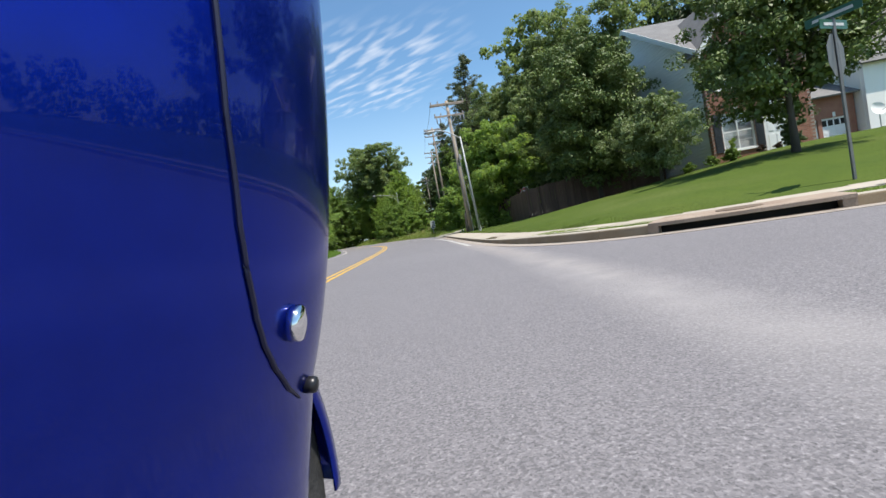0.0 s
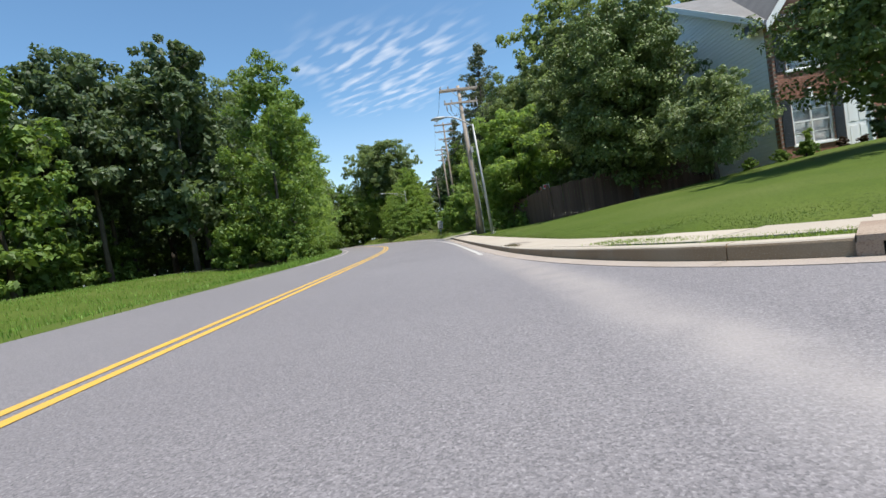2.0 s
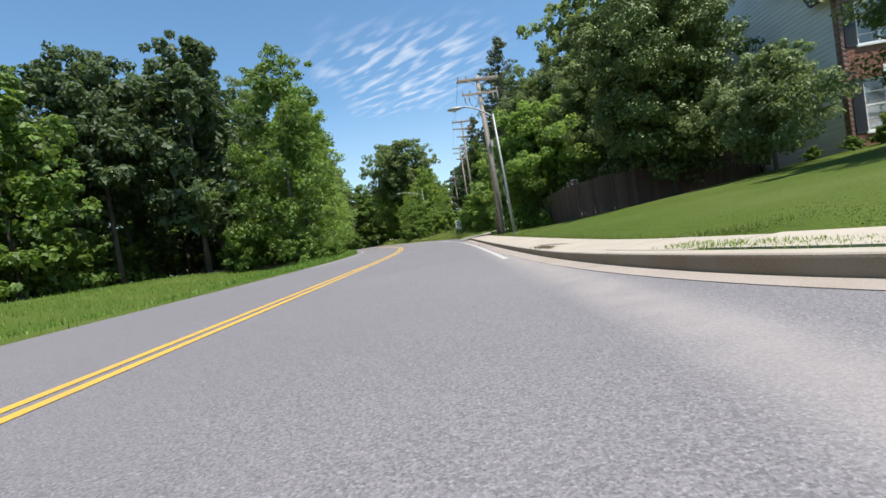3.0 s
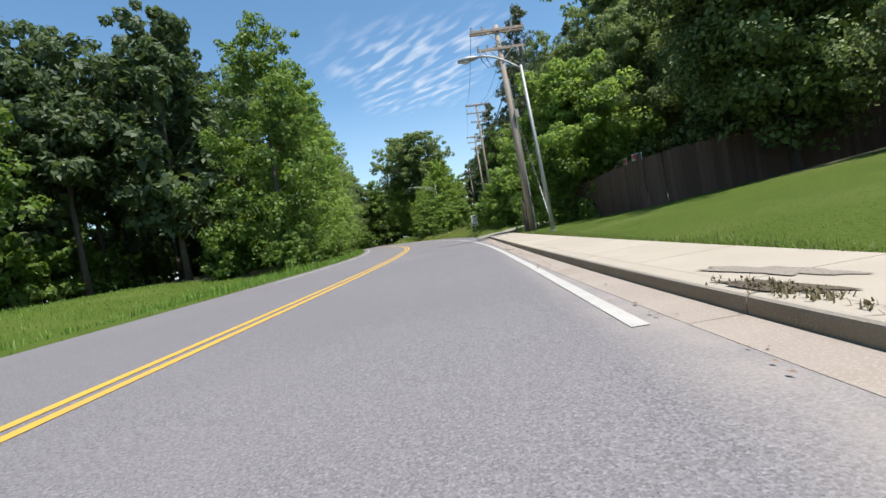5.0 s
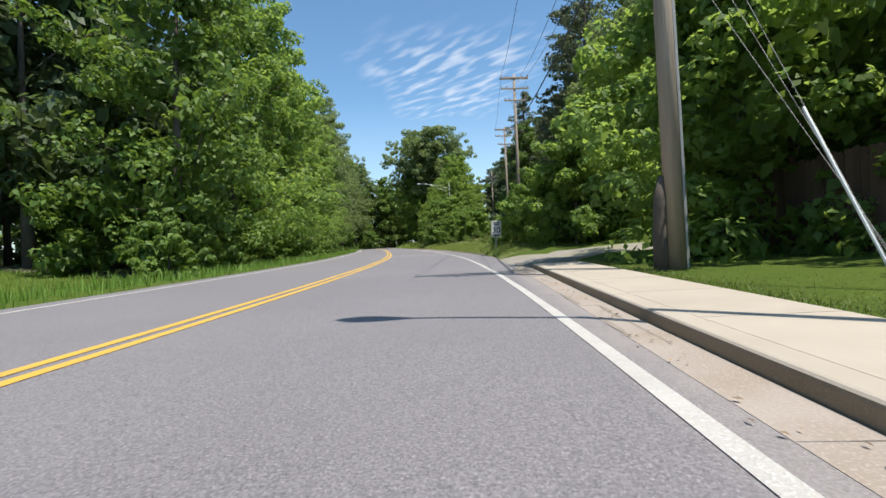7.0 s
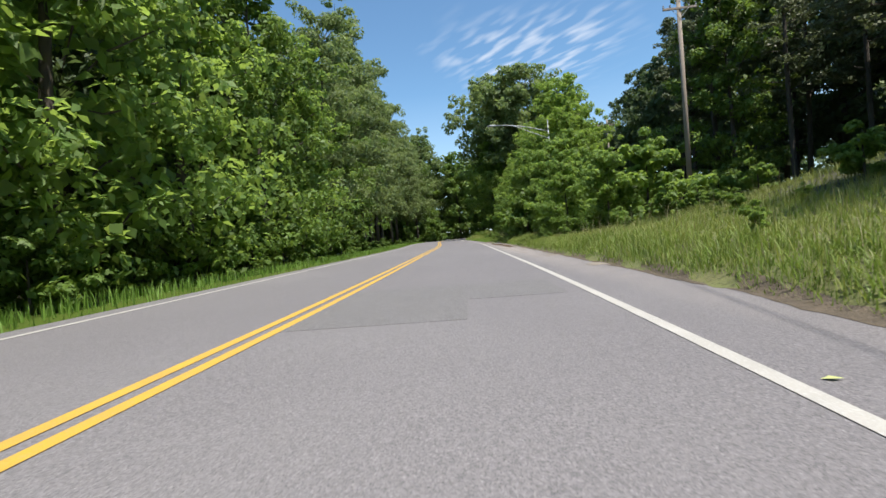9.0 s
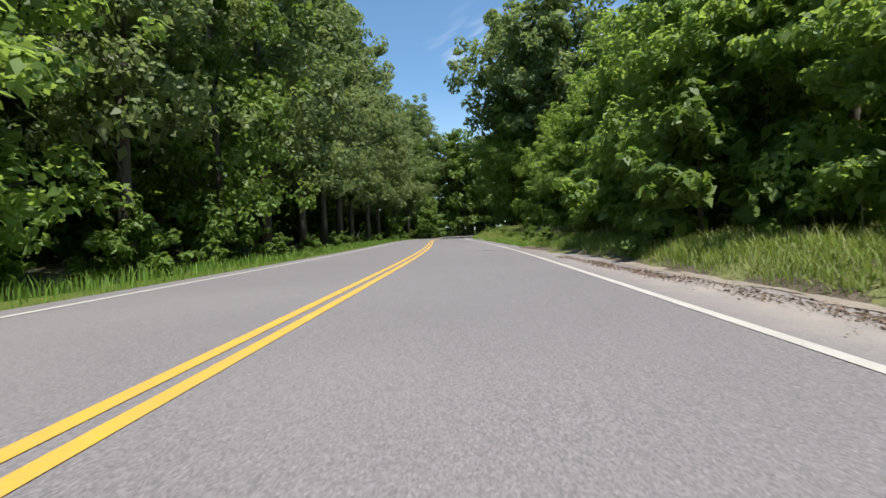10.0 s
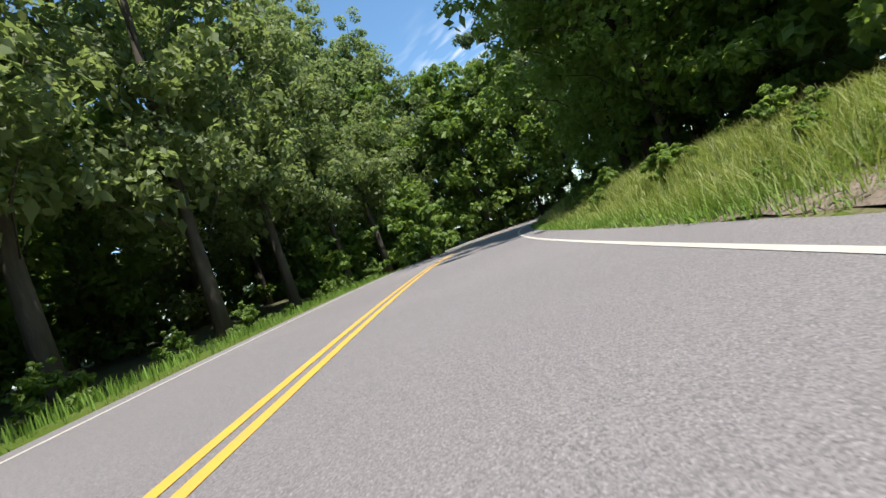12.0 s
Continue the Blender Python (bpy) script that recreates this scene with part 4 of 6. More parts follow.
def build_kerb():
    def low(me):
        """The kerb is lower along the main road than round the corner."""
        for v in me.vertices:
            if v.co.z > 0.03:
                v.co.z -= kerb_drop(v.co.y)
        return me

    kerb = empty("kerb", Matrix(), "tan concrete kerb with a rounded upper edge", "kerb", kind="structure")
    total = 78.0
    prof = [(0.0, -0.12), (0.018, 0.122), (0.024, 0.14), (0.036, 0.151), (0.055, 0.1545), (0.2, 0.1555), (0.2, -0.12)]
    run = 0.0
    drain = (arc_at(3.3), arc_at(5.35))
    while run < total:
        end = min(run + 3.05, total)
        for lo, hi in ((run, end),):
            if lo < drain[1] and hi > drain[0]:
                spans = [(lo, drain[0]), (drain[1], hi)]
            else:
                spans = [(lo, hi)]
            for a, b in spans:
                if b - a > 0.1:
                    stone = low(sweep("kerb_stone", cut_line(KLINE, a, b - 0.012), prof, M_KERB_SHADED))
                    # grime and painted-in shade darken the face, the trodden top stays pale
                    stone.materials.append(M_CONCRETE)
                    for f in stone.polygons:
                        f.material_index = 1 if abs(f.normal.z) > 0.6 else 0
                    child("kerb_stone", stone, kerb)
        run = end
    gut = empty("gutter", Matrix(), "stained concrete gutter pan along the kerb", "gutter", kind="structure")
    run = 0.0
    while run < 46:
        seg = cut_line(KLINE, run, run + 3.04)
        child("gutter_slab", sweep("gutter_slab", seg, [(-0.3, 0.0025), (0.0, 0.003), (0.0, -0.1), (-0.3, -0.1)], M_GUTTER), gut)
        run += 3.05
    # storm drain with a long dark mouth under a concrete lid
    inlet = empty("storm_drain", Matrix(), "concrete storm drain with a wide dark mouth in the kerb", "storm drain", kind="structure")
    seg = cut_line(KLINE, drain[0], drain[1])
    child("lid", sweep("lid", seg, [(-0.03, 0.112), (-0.03, 0.165), (0.0, 0.178), (0.83, 0.186), (0.83, 0.11)], M_DRAIN), inlet)
    child("mouth", sweep("mouth", seg, [(0.16, -0.3), (0.16, 0.111), (0.198, 0.111), (0.198, -0.3)], M_DARK), inlet, "dark recess")
    child("sill", sweep("sill", seg, [(-0.02, -0.1), (-0.02, 0.012), (0.155, -0.02), (0.155, -0.1)], M_DRAIN), inlet)
    for d in (drain[0] - 0.011, drain[1] - 0.15):
        child("cheek", sweep("cheek", cut_line(KLINE, d, d + 0.15), [(-0.02, -0.1), (-0.02, 0.111), (0.155, 0.111), (0.155, -0.1)], M_DRAIN), inlet)
    bm = bmesh.new()
    c = offset_line(cut_line(KLINE, (drain[0] + drain[1]) / 2, (drain[0] + drain[1]) / 2 + 0.2), 0.42)[0]
    tube(bm, [(c.x, c.y, 0.17), (c.x, c.y, 0.189), (c.x, c.y, 0.192)], [0.3, 0.3, 0.285], 28)
    part("manhole_cover", bm, M_MANHOLE, inlet, "rusty round iron cover")
    seg = cut_line(KLINE, 22.0, 74.0)
    tagged(new("grass_verge", low(sweep("grass_verge", seg, [(0.201, 0.0), (0.201, 0.137), (0.95, 0.15), (0.95, 0.0)], M_GROUND))), "narrow grass verge between the kerb and the pavement", "verge", kind="structure")
    # pavement slabs
    walk_ob = empty("pavement", Matrix(), "sunlit tan concrete pavement in square slabs", "pavement", kind="structure")
    run = 0.0
    while run < 70:
        b = min(run + 1.5, 70)
        seg = cut_line(KLINE, run, b - 0.012)
        # next to the kerb on the straight, set back behind a grass strip round the corner
        g0, g1 = (0.62 * ease(r, 24.5, 30.5) + 0.75 * ease(r, arc_at(3.4), arc_at(8.5)) for r in (run, b))
        lo, hi = offset_line(seg, 0.2015 + (g0 + g1) / 2), offset_line(seg, 1.12 + (g0 + g1) / 2)
        n = len(seg)
        verts = [(p.x, p.y, z) for z, zz in ((0.05, 0.05), (0.1565, 0.168)) for side, z in ((lo, z), (hi, zz)) for p in side]
        faces = []
        for i in range(n - 1):
            faces.append((2 * n + i, 2 * n + i + 1, 3 * n + i + 1, 3 * n + i))
            faces.append((i, i + 1, 2 * n + i + 1, 2 * n + i))
            faces.append((n + i, 3 * n + i, 3 * n + i + 1, n + i + 1))
        faces.append((0, 2 * n, 3 * n, n))
        faces.append((n - 1, 2 * n - 1, 4 * n - 1, 3 * n - 1))
        child("slab", low(mesh_from("slab", verts, faces, M_CONCRETE)), walk_ob)
        run = b


build_kerb()


def build_footpath():
    """A trodden gravel path that leaves the road where the kerb ends."""
    verts, faces, n, m = [], [], 30, 11
    for i in range(n + 1):
        x = 0.45 + 12.75 * (i / n) ** 1.3
        lo = 36.42 + 1.7 * ease(x, 2.75, 4.2) + 0.12 * noise.noise((x * 0.8, 2.0, 0))
        hi = 40.6 - 0.6 * ease(x, 1.5, 5.0) + 0.15 * noise.noise((x * 0.9, 9.0, 0))
        for j in range(m + 1):
            y = lo + (hi - lo) * (min(max(j, 1), m - 1) - 1) / (m - 2)
            rise = -0.006 + 0.15 * ease(off_road(x, y), 4.3, 5.6)
            z = max(rise, height(x, y) + 0.025) if x > 2.8 else rise
            if j in (0, m):
                y += 1.3 if j else -0.02
                z -= 0.22
            verts.append((x, y, z))
    for i in range(n):
        for j in range(m):
            a = i * (m + 1) + j
            faces.append((a, a + m + 1, a + m + 2, a + 1))
    tagged(new("footpath", mesh_from("footpath", verts, faces, M_PATH, True)), "trodden gravel path leaving the road past the kerb", "path", kind="structure")


M_PATH = material("trodden_gravel", (0.22, 0.2, 0.17), 0.95, (0.3, 0.275, 0.235), 1.4, 0.9, fine=(0.2, 0.175, 0.14), bump=0.8, bump_scale=45, stains=(0.2, 0.2, 0.1), stain_scale=0.7)
build_footpath()


# ---- poles, lamps, wires ----
def utility_pole(x, y, tall, turn, arms, label, name="utility_pole", lean=0.0, z=None):
    z = height(x, y) if z is None else z
    ob = empty(name, Matrix.Translation((x, y, z)) @ Matrix.Rotation(turn, 4, 'Z') @ Matrix.Rotation(lean, 4, 'Y'), label, "utility pole", "power line poles")
    bm = bmesh.new()
    tube(bm, [(0, 0, -0.4), (0, 0, tall * 0.5), (0, 0, tall)], [0.145, 0.125, 0.1], 14)
    part("post", bm, M_POLE, ob, smooth=True)
    for za, half, double in arms:
        part("crossarm", box_bm((-half, -0.16, za - 0.06), (half, -0.07, za + 0.06), 0.012), M_POLE, ob)
        if double:
            part("crossarm", box_bm((-half, 0.07, za - 0.06), (half, 0.16, za + 0.06), 0.012), M_POLE, ob)
        for sx in (-1, 1):
            bm = bmesh.new()
            tube(bm, [(sx * half * 0.5, -0.17, za - 0.05), (0, -0.14, za - 0.55)], 0.018, 6)
            part("brace", bm, M_STEEL, ob)
            for k in (0.95, 0.55):
                bm = bmesh.new()
                tube(bm, [(sx * half * k, -0.115, za + 0.06), (sx * half * k, -0.115, za + 0.1), (sx * half * k, -0.115, za + 0.14), (sx * half * k, -0.115, za + 0.2), (sx * half * k, -0.115, za + 0.24)], [0.02, 0.055, 0.035, 0.055, 0.02], 8)
                part("insulator", bm, M_PORCELAIN, ob)
    return ob


def wire(name, a, b, sag, r, label, mat=None):
    bm = bmesh.new()
    a, b = Vector(a), Vector(b)
    pts = [a.lerp(b, k / 14) - Vector((0, 0, sag * 4 * (k / 14) * (1 - k / 14))) for k in range(15)]
    tube(bm, pts, r, 5)
    return tagged(part(name, bm, mat or M_WIRE, None), label, "cable", "overhead wires")


def build_poles():
    p = utility_pole(3.42, 31.75, 9.15, 0.17, [(8.92, 1.2, True), (8.1, 1.05, False)], "weathered wooden utility pole with two crossarms on the verge", lean=radians(-1.0))
    # cut-outs and their jumpers on the lower arm
    for sx in (-0.95, -0.7, 0.72, 0.97):
        bm = bmesh.new()
        tube(bm, [(sx, -0.2, 8.03), (sx, -0.24, 7.85), (sx, -0.2, 7.65)], [0.03, 0.045, 0.03], 8)
        part("fuse_cutout", bm, M_PORCELAIN, p)
        bm = bmesh.new()
        tube(bm, [(sx, -0.2, 7.65), (sx * 0.75, -0.2, 7.3), (sx * 0.3, -0.16, 7.4), (0.1 * (1 if sx > 0 else -1), -0.12, 7.85)], 0.012, 5)
        part("jumper_wire", bm, M_WIRE, p)
    bm = bmesh.new()
    tube(bm, [(0.165, -0.02, 0.0), (0.165, -0.02, 2.4), (0.135, -0.02, 6.8)], 0.032, 8)
    part("conduit", bm, M_STEEL, p)
    part("meter_box", box_bm((0.08, -0.26, 5.0), (0.24, -0.13, 5.35), 0.01), M_STEEL, p)
    stub = empty("pole_stub", Matrix.Translation((3.2, 31.78, height(3.2, 31.78))), "dark rotten stub of an old pole beside the utility pole", "pole stub")
    bm = bmesh.new()
    tube(bm, [(0, 0, -0.3), (0, 0, 0.5), (0.02, 0, 1.1), (0.05, 0, 1.45)], [0.12, 0.11, 0.1, 0.05], 14)
    part("stub_post", bm, M_BARK, stub, smooth=True)
    utility_pole(4.15, 63.2, 14.6 - height(4.15, 63.2), 0.15, [(14.3 - height(4.15, 63.2), 1.2, True), (13.4 - height(4.15, 63.2), 1.2, False), (12.4 - height(4.15, 63.2), 0.9, False)], "dark wooden utility pole with crossarms on the bank")
    utility_pole(4.4, 80.0, 14.4 - height(4.4, 80), 0.15, [(14.1 - height(4.4, 80), 1.2, True), (13.3 - height(4.4, 80), 1.2, False), (12.3 - height(4.4, 80), 0.9, False)], "dark wooden utility pole with crossarms on the bank")
    utility_pole(3.9, 112, 10.4, 0.1, [(9.6, 1.2, True), (8.8, 1.0, False)], "far wooden utility pole at the wood's edge", z=3.4)
    utility_pole(3.75, 140, 10.4, 0.1, [(9.6, 1.2, True), (8.8, 1.0, False)], "far wooden utility pole at the wood's edge", z=3.4)
    for dx, z0, z1 in ((-1.1, 9.3, 14.5), (1.1, 9.3, 14.5), (0.55, 9.3, 14.5)):
        wire("power_cable", (3.27 + dx, 31.65, z0), (4.15 + dx, 63.1, z1 - 0.05), 0.7, 0.012, "thin dark power cable between the poles")
    wire("telephone_cable", (3.3, 31.65, 6.6), (4.15, 63.1, 10.5), 0.6, 0.03, "thick dark telephone cable between the poles")
    for dx in (-1.1, 1.1):
        wire("power_cable", (4.15 + dx, 63.1, 14.5), (4.4 + dx, 79.9, 14.3), 0.4, 0.012, "thin dark power cable between the poles")
    # guy wires with a white guard near the ground
    for k, top in enumerate((6.6, 5.9, 5.2)):
        foot = Vector((3.66 + 0.05 * k, 28.3, 0.12))
        wire("guy_wire", foot, (3.44 - 0.018 * top, 31.6, top), 0.0, 0.0032, "taut steel guy wire bracing the utility pole", M_FORGED)
    bm = bmesh.new()
    a, b = Vector((3.66, 28.3, 0.08)), Vector((3.32, 31.6, 6.6))
    tube(bm, [a, a.lerp(b, 0.27)], 0.016, 8)
    tagged(part("guy_guard", bm, M_TRIM), "white plastic sleeve on the guy wire", "guy guard")


build_poles()


def street_lamp(x, y, tall, arm_dir, reach, rise, label, double=False, lean=0.0, drop=0.12):
    z = height(x, y)
    ob = empty("street_lamp", Matrix.Translation((x, y, z)) @ Matrix.Rotation(lean, 4, 'Y'), label, "street lamp", "street lamps")
    bm = bmesh.new()
    tube(bm, [(0, 0, -0.3), (0, 0, tall * 0.5), (0, 0, tall)], [0.074, 0.062, 0.046], 14)
    part("post", bm, M_STEEL, ob, smooth=True)
    bm = bmesh.new()
    tube(bm, [(0, 0, -0.1), (0, 0, 0.03)], 0.11, 12)
    part("base_plate", bm, M_STEEL, ob)
    d = Vector(arm_dir).normalized()
    top = tall - drop
    pts = [Vector((0, 0, top)) + d * reach * k + Vector((0, 0, rise * math.sin(k * math.pi / 2))) for k in np.linspace(0, 1, 8)]
    bm = bmesh.new()
    tube(bm, pts, 0.035, 8)
    part("arm", bm, M_STEEL, ob, smooth=True)
    if double:
        bm = bmesh.new()
        tube(bm, [Vector((0, 0, top - 0.55)), pts[4] - Vector((0, 0, 0.12)), pts[5]], 0.025, 8)
        part("arm_brace", bm, M_STEEL, ob)
    e = pts[-1]
    side = d.cross(Vector((0, 0, 1)))
    bm = bmesh.new()
    rings = []
    for k, (w, hgt) in ((-0.05, (0.04, 0.04)), (0.1, (0.1, 0.07)), (0.3, (0.16, 0.09)), (0.5, (0.17, 0.08)), (0.68, (0.06, 0.04))):
        c = e + d * k
        rings.append([bm.verts.new(c + side * w * math.cos(a) + Vector((0, 0, hgt * math.sin(a)))) for a in (6.2832 * j / 10 for j in range(10))])
    for a, b in zip(rings, rings[1:]):
        for j in range(10):
            bm.faces.new((a[j], a[(j + 1) % 10], b[(j + 1) % 10], b[j]))
    bm.faces.new(rings[0]); bm.faces.new(rings[-1][::-1])
    head = part("lamp_head", bm, M_STEEL, ob, smooth=True)
    bm = bmesh.new()
    bmesh.ops.create_uvsphere(bm, u_segments=12, v_segments=6, radius=1, matrix=Matrix.Translation(e + d * 0.4 - Vector((0, 0, 0.06))) @ Matrix.Diagonal((0.13, 0.13, 0.07, 1)))
    part("lens", bm, M_SIGNWHITE, head, "frosted lamp lens", True)
    return ob


street_lamp(3.37, 26.85, 5.65, (-1.0, 0.08, 0), 1.35, 0.72, "slender galvanised street lamp on the pavement's edge", lean=-0.035)
street_lamp(-3.1, 88.4, 8.6, (-4.4, -1.1, 0), 4.0, 0.75, "galvanised street lamp with a long double arm in the thicket", True, drop=0.9)


# ---- fence ----
def build_fence():
    fence = empty("wooden_fence", Matrix(), "weathered brown wooden board fence", "fence")
    rng = random.Random(9)
    w = 0.14
    board = {}

    def panel(a, b, tall):
        a, b = Vector(a), Vector(b)
        d = (b - a)
        n = int(d.length / (w + 0.006))
        u = d.normalized()
        ang = math.atan2(u.y, u.x)
        for i in range(n):
            c = a + u * (i + 0.5) * (w + 0.006)
            z = height(c.x, c.y)
            h = round(tall + rng.choice((-0.03, 0.0, 0.02)), 2)
            if h not in board:
                bm = bmesh.new()
                vs = [bm.verts.new(p) for p in ((-w / 2, -0.011, 0), (w / 2, -0.011, 0), (w / 2, -0.011, h - 0.04), (w / 2 - 0.03, -0.011, h), (-w / 2 + 0.03, -0.011, h), (-w / 2, -0.011, h - 0.04))]
                f = bm.faces.new(vs)
                r = bmesh.ops.extrude_face_region(bm, geom=[f])
                for v in r["geom"]:
                    if isinstance(v, bmesh.types.BMVert):
                        v.co.y += 0.022
                me = bpy.data.meshes.new("board")
                bmesh.ops.recalc_face_normals(bm, faces=bm.faces)
                bm.to_mesh(me); bm.free()
                me.materials.append(M_FENCE)
                board[h] = me
            child("board", board[h], fence, "", Matrix.Translation((c.x, c.y, z - 0.08)) @ Matrix.Rotation(ang + rng.uniform(-0.02, 0.02), 4, 'Z') @ Matrix.Rotation(rng.uniform(-0.008, 0.008), 4, 'Y'))
        m = int(d.length / 2.4) + 1
        for i in range(m + 1):
            c = a + u * min(i * 2.4, d.length) + Vector((-u.y, u.x)) * 0.06
            z = height(c.x, c.y)
            part("post", box_bm((c.x - 0.05, c.y - 0.05, z - 0.3), (c.x + 0.05, c.y + 0.05, z + tall + 0.05), 0.008), M_FENCE, fence)
        for zz in (0.35, 1.35):
            bm = bmesh.new()
            za, zb = height(a.x, a.y) + zz, height(b.x, b.y) + zz
            side = Vector((u.y, -u.x)) * -0.03
            tube(bm, [(a.x + side.x, a.y + side.y, za), (b.x + side.x, b.y + side.y, zb)], 0.035, 4)
            part("rail", bm, M_FENCE, fence)

    panel((6.35, 38.5), (6.42, 26.7), 1.75)
    panel((6.42, 26.7), (14.0, 25.2), 1.75)
    for y in (27.6, 26.76):
        s = empty("notice_sign", Matrix.Translation((6.36 if y > 27 else 6.43, y, height(6.4, y) + 1.72)) @ Matrix.Rotation(radians(-90 if y > 27 else -35), 4, 'Z'), "small red and white notice fixed to the fence", "sign", "fence notices")
        part("plate", box_bm((-0.16, -0.022, -0.11), (0.16, -0.014, 0.11), 0.003), M_SIGNWHITE, s)
        part("red_field", box_bm((-0.135, -0.027, -0.05), (0.135, -0.022, 0.085), 0.0), M_RED, s)
        part("text_bar", box_bm((-0.11, -0.026, -0.09), (0.11, -0.022, -0.068), 0.0), M_BLACK, s)


build_fence()

# ---- houses ----
def wall_with_holes(bm, u0, u1, z0, z1, holes, thick):
    """A wall in the x-z plane (front at y = 0, going back to thick) with rectangular openings."""
    us = sorted({u0, u1, *(h[0] for h in holes), *(h[1] for h in holes)})
    zs = sorted({z0, z1, *(h[2] for h in holes), *(h[3] for h in holes)})
    for a, b in zip(us, us[1:]):
        for c, d in zip(zs, zs[1:]):
            um, zm = (a + b) / 2, (c + d) / 2
            if any(h[0] < um < h[1] and h[2] < zm < h[3] for h in holes):
                continue
            box(bm, (a, 0, c), (b, thick, d))
    bmesh.ops.remove_doubles(bm, verts=bm.verts, dist=0.0005)


def window(parent, u0, u1, z0, z1, cols, rows, y=0.05, shutters=True, sill=True, at=None):
    at = at or Matrix()
    w = child("window", mesh_box("window", (u0 + 0.02, y + 0.1, z0 + 0.02), (u1 - 0.02, y + 0.11, z1 - 0.02), M_CURTAIN), parent, "window with pale curtains behind the glass", at)
    bm = bmesh.new()
    f = 0.055
    box(bm, (u0, y - 0.02, z0), (u0 + f, y + 0.06, z1)); box(bm, (u1 - f, y - 0.02, z0), (u1, y + 0.06, z1))
    box(bm, (u0 + f, y - 0.02, z0), (u1 - f, y + 0.06, z0 + f)); box(bm, (u0 + f, y - 0.02, z1 - f), (u1 - f, y + 0.06, z1))
    part("frame", bm, M_TRIM, w)
    for i in range(1, cols):
        u = u0 + (u1 - u0) * i / cols
        t = 0.04 if cols == 2 or i * 2 == cols else 0.014
        part("mullion", box_bm((u - t / 2, y - 0.012, z0 + f), (u + t / 2, y + 0.04, z1 - f)), M_TRIM, w)
    for i in range(1, rows):
        zz = z0 + (z1 - z0) * i / rows
        t = 0.05 if i * 2 == rows else 0.014
        part("mullion", box_bm((u0 + f, y - 0.009, zz - t / 2), (u1 - f, y + 0.037, zz + t / 2)), M_TRIM, w)
    g = part("pane", box_bm((u0 + f, y + 0.042, z0 + f), (u1 - f, y + 0.048, z1 - f)), M_GLASS, w)
    g.visible_shadow = False
    if sill:
        part("sill", box_bm((u0 - 0.08, y - 0.12, z0 - 0.07), (u1 + 0.08, y + 0.03, z0 - 0.003), 0.008), M_TRIM, w)
    if shutters:
        for a in (u0 - 0.36, u1 + 0.04):
            sh = part("shutter", box_bm((a, -0.035, z0 - 0.02), (a + 0.32, -0.003, z1 + 0.02), 0.005), M_SHUTTER, w, "dark louvred shutter")
            zz = z0 + 0.08
            bm = bmesh.new()
            while zz < z1 - 0.08:
                box(bm, (a + 0.04, -0.045, zz), (a + 0.28, -0.034, zz + 0.03))
                zz += 0.06
            part("louvres", bm, M_SHUTTER, sh)
    return w


def mesh_box(name, lo, hi, mat):
    bm = box_bm(lo, hi)
    me = bpy.data.meshes.new(name)
    bmesh.ops.recalc_face_normals(bm, faces=bm.faces)
    bm.to_mesh(me); bm.free()
    me.materials.append(mat)
    return me


def roof_slab(name, corners, thick, mat, parent, label=""):
    bm = bmesh.new()
    c = [Vector(p) for p in corners]
    n = (c[1] - c[0]).cross(c[3] - c[0]).normalized()
    if n.z < 0:
        n = -n
    lo = [bm.verts.new(p) for p in c]
    hi = [bm.verts.new(p + n * thick) for p in c]
    bm.faces.new(lo[::-1]); bm.faces.new(hi)
    k = len(c)
    for i in range(k):
        bm.faces.new((lo[i], lo[(i + 1) % k], hi[(i + 1) % k], hi[i]))
    return part(name, bm, mat, parent, label)


def brick_face(parent, u0, u1, z0, z1, holes, most=300):
    """Courses of proud bricks on a front at y = 0: the nearest as parts of their own, the rest as one part."""
    L, Hh, J = 0.215, 0.065, 0.01
    me = mesh_box("brick", (-L / 2, -0.012, -Hh / 2), (L / 2, 0.004, Hh / 2), M_BRICK)
    bm_v, bm_f = [], []
    n, z, row = 0, z0 + Hh / 2, 0
    while z < z1 - Hh / 2:
        u = u0 + L / 2 + (0.1 if row % 2 else 0.0)
        while u < u1 - L / 2:
            if not any(h[0] - L * 0.4 < u < h[1] + L * 0.4 and h[2] - Hh * 0.4 < z < h[3] + Hh * 0.4 for h in holes):
                if n < most and u < u0 + 2.2 and z > z0 + 0.5:
                    child("brick", me, parent, "", Matrix.Translation((u, 0, z)))
                    n += 1
                else:
                    k = len(bm_v)
                    for y in (-0.012, 0.004):
                        bm_v += [(u - L / 2, y, z - Hh / 2), (u + L / 2, y, z - Hh / 2), (u + L / 2, y, z + Hh / 2), (u - L / 2, y, z + Hh / 2)]
                    bm_f += [(k, k + 1, k + 2, k + 3), (k, k + 4, k + 5, k + 1), (k + 1, k + 5, k + 6, k + 2), (k + 2, k + 6, k + 7, k + 3), (k + 3, k + 7, k + 4, k)]
            u += L + J
        z += Hh + J
        row += 1
    rest = child("brickwork", mesh_from("brickwork", bm_v, bm_f, M_BRICK_WALL), parent)
    rest["kind"] = "stuff"


M_BRICK_WALL = material("brickwork", (0.25, 0.11, 0.075), 0.88, (0.34, 0.165, 0.11), 3.0, 0.9, fine=(0.2, 0.085, 0.06), bump=0.4, bump_scale=60, per_island=0.2)


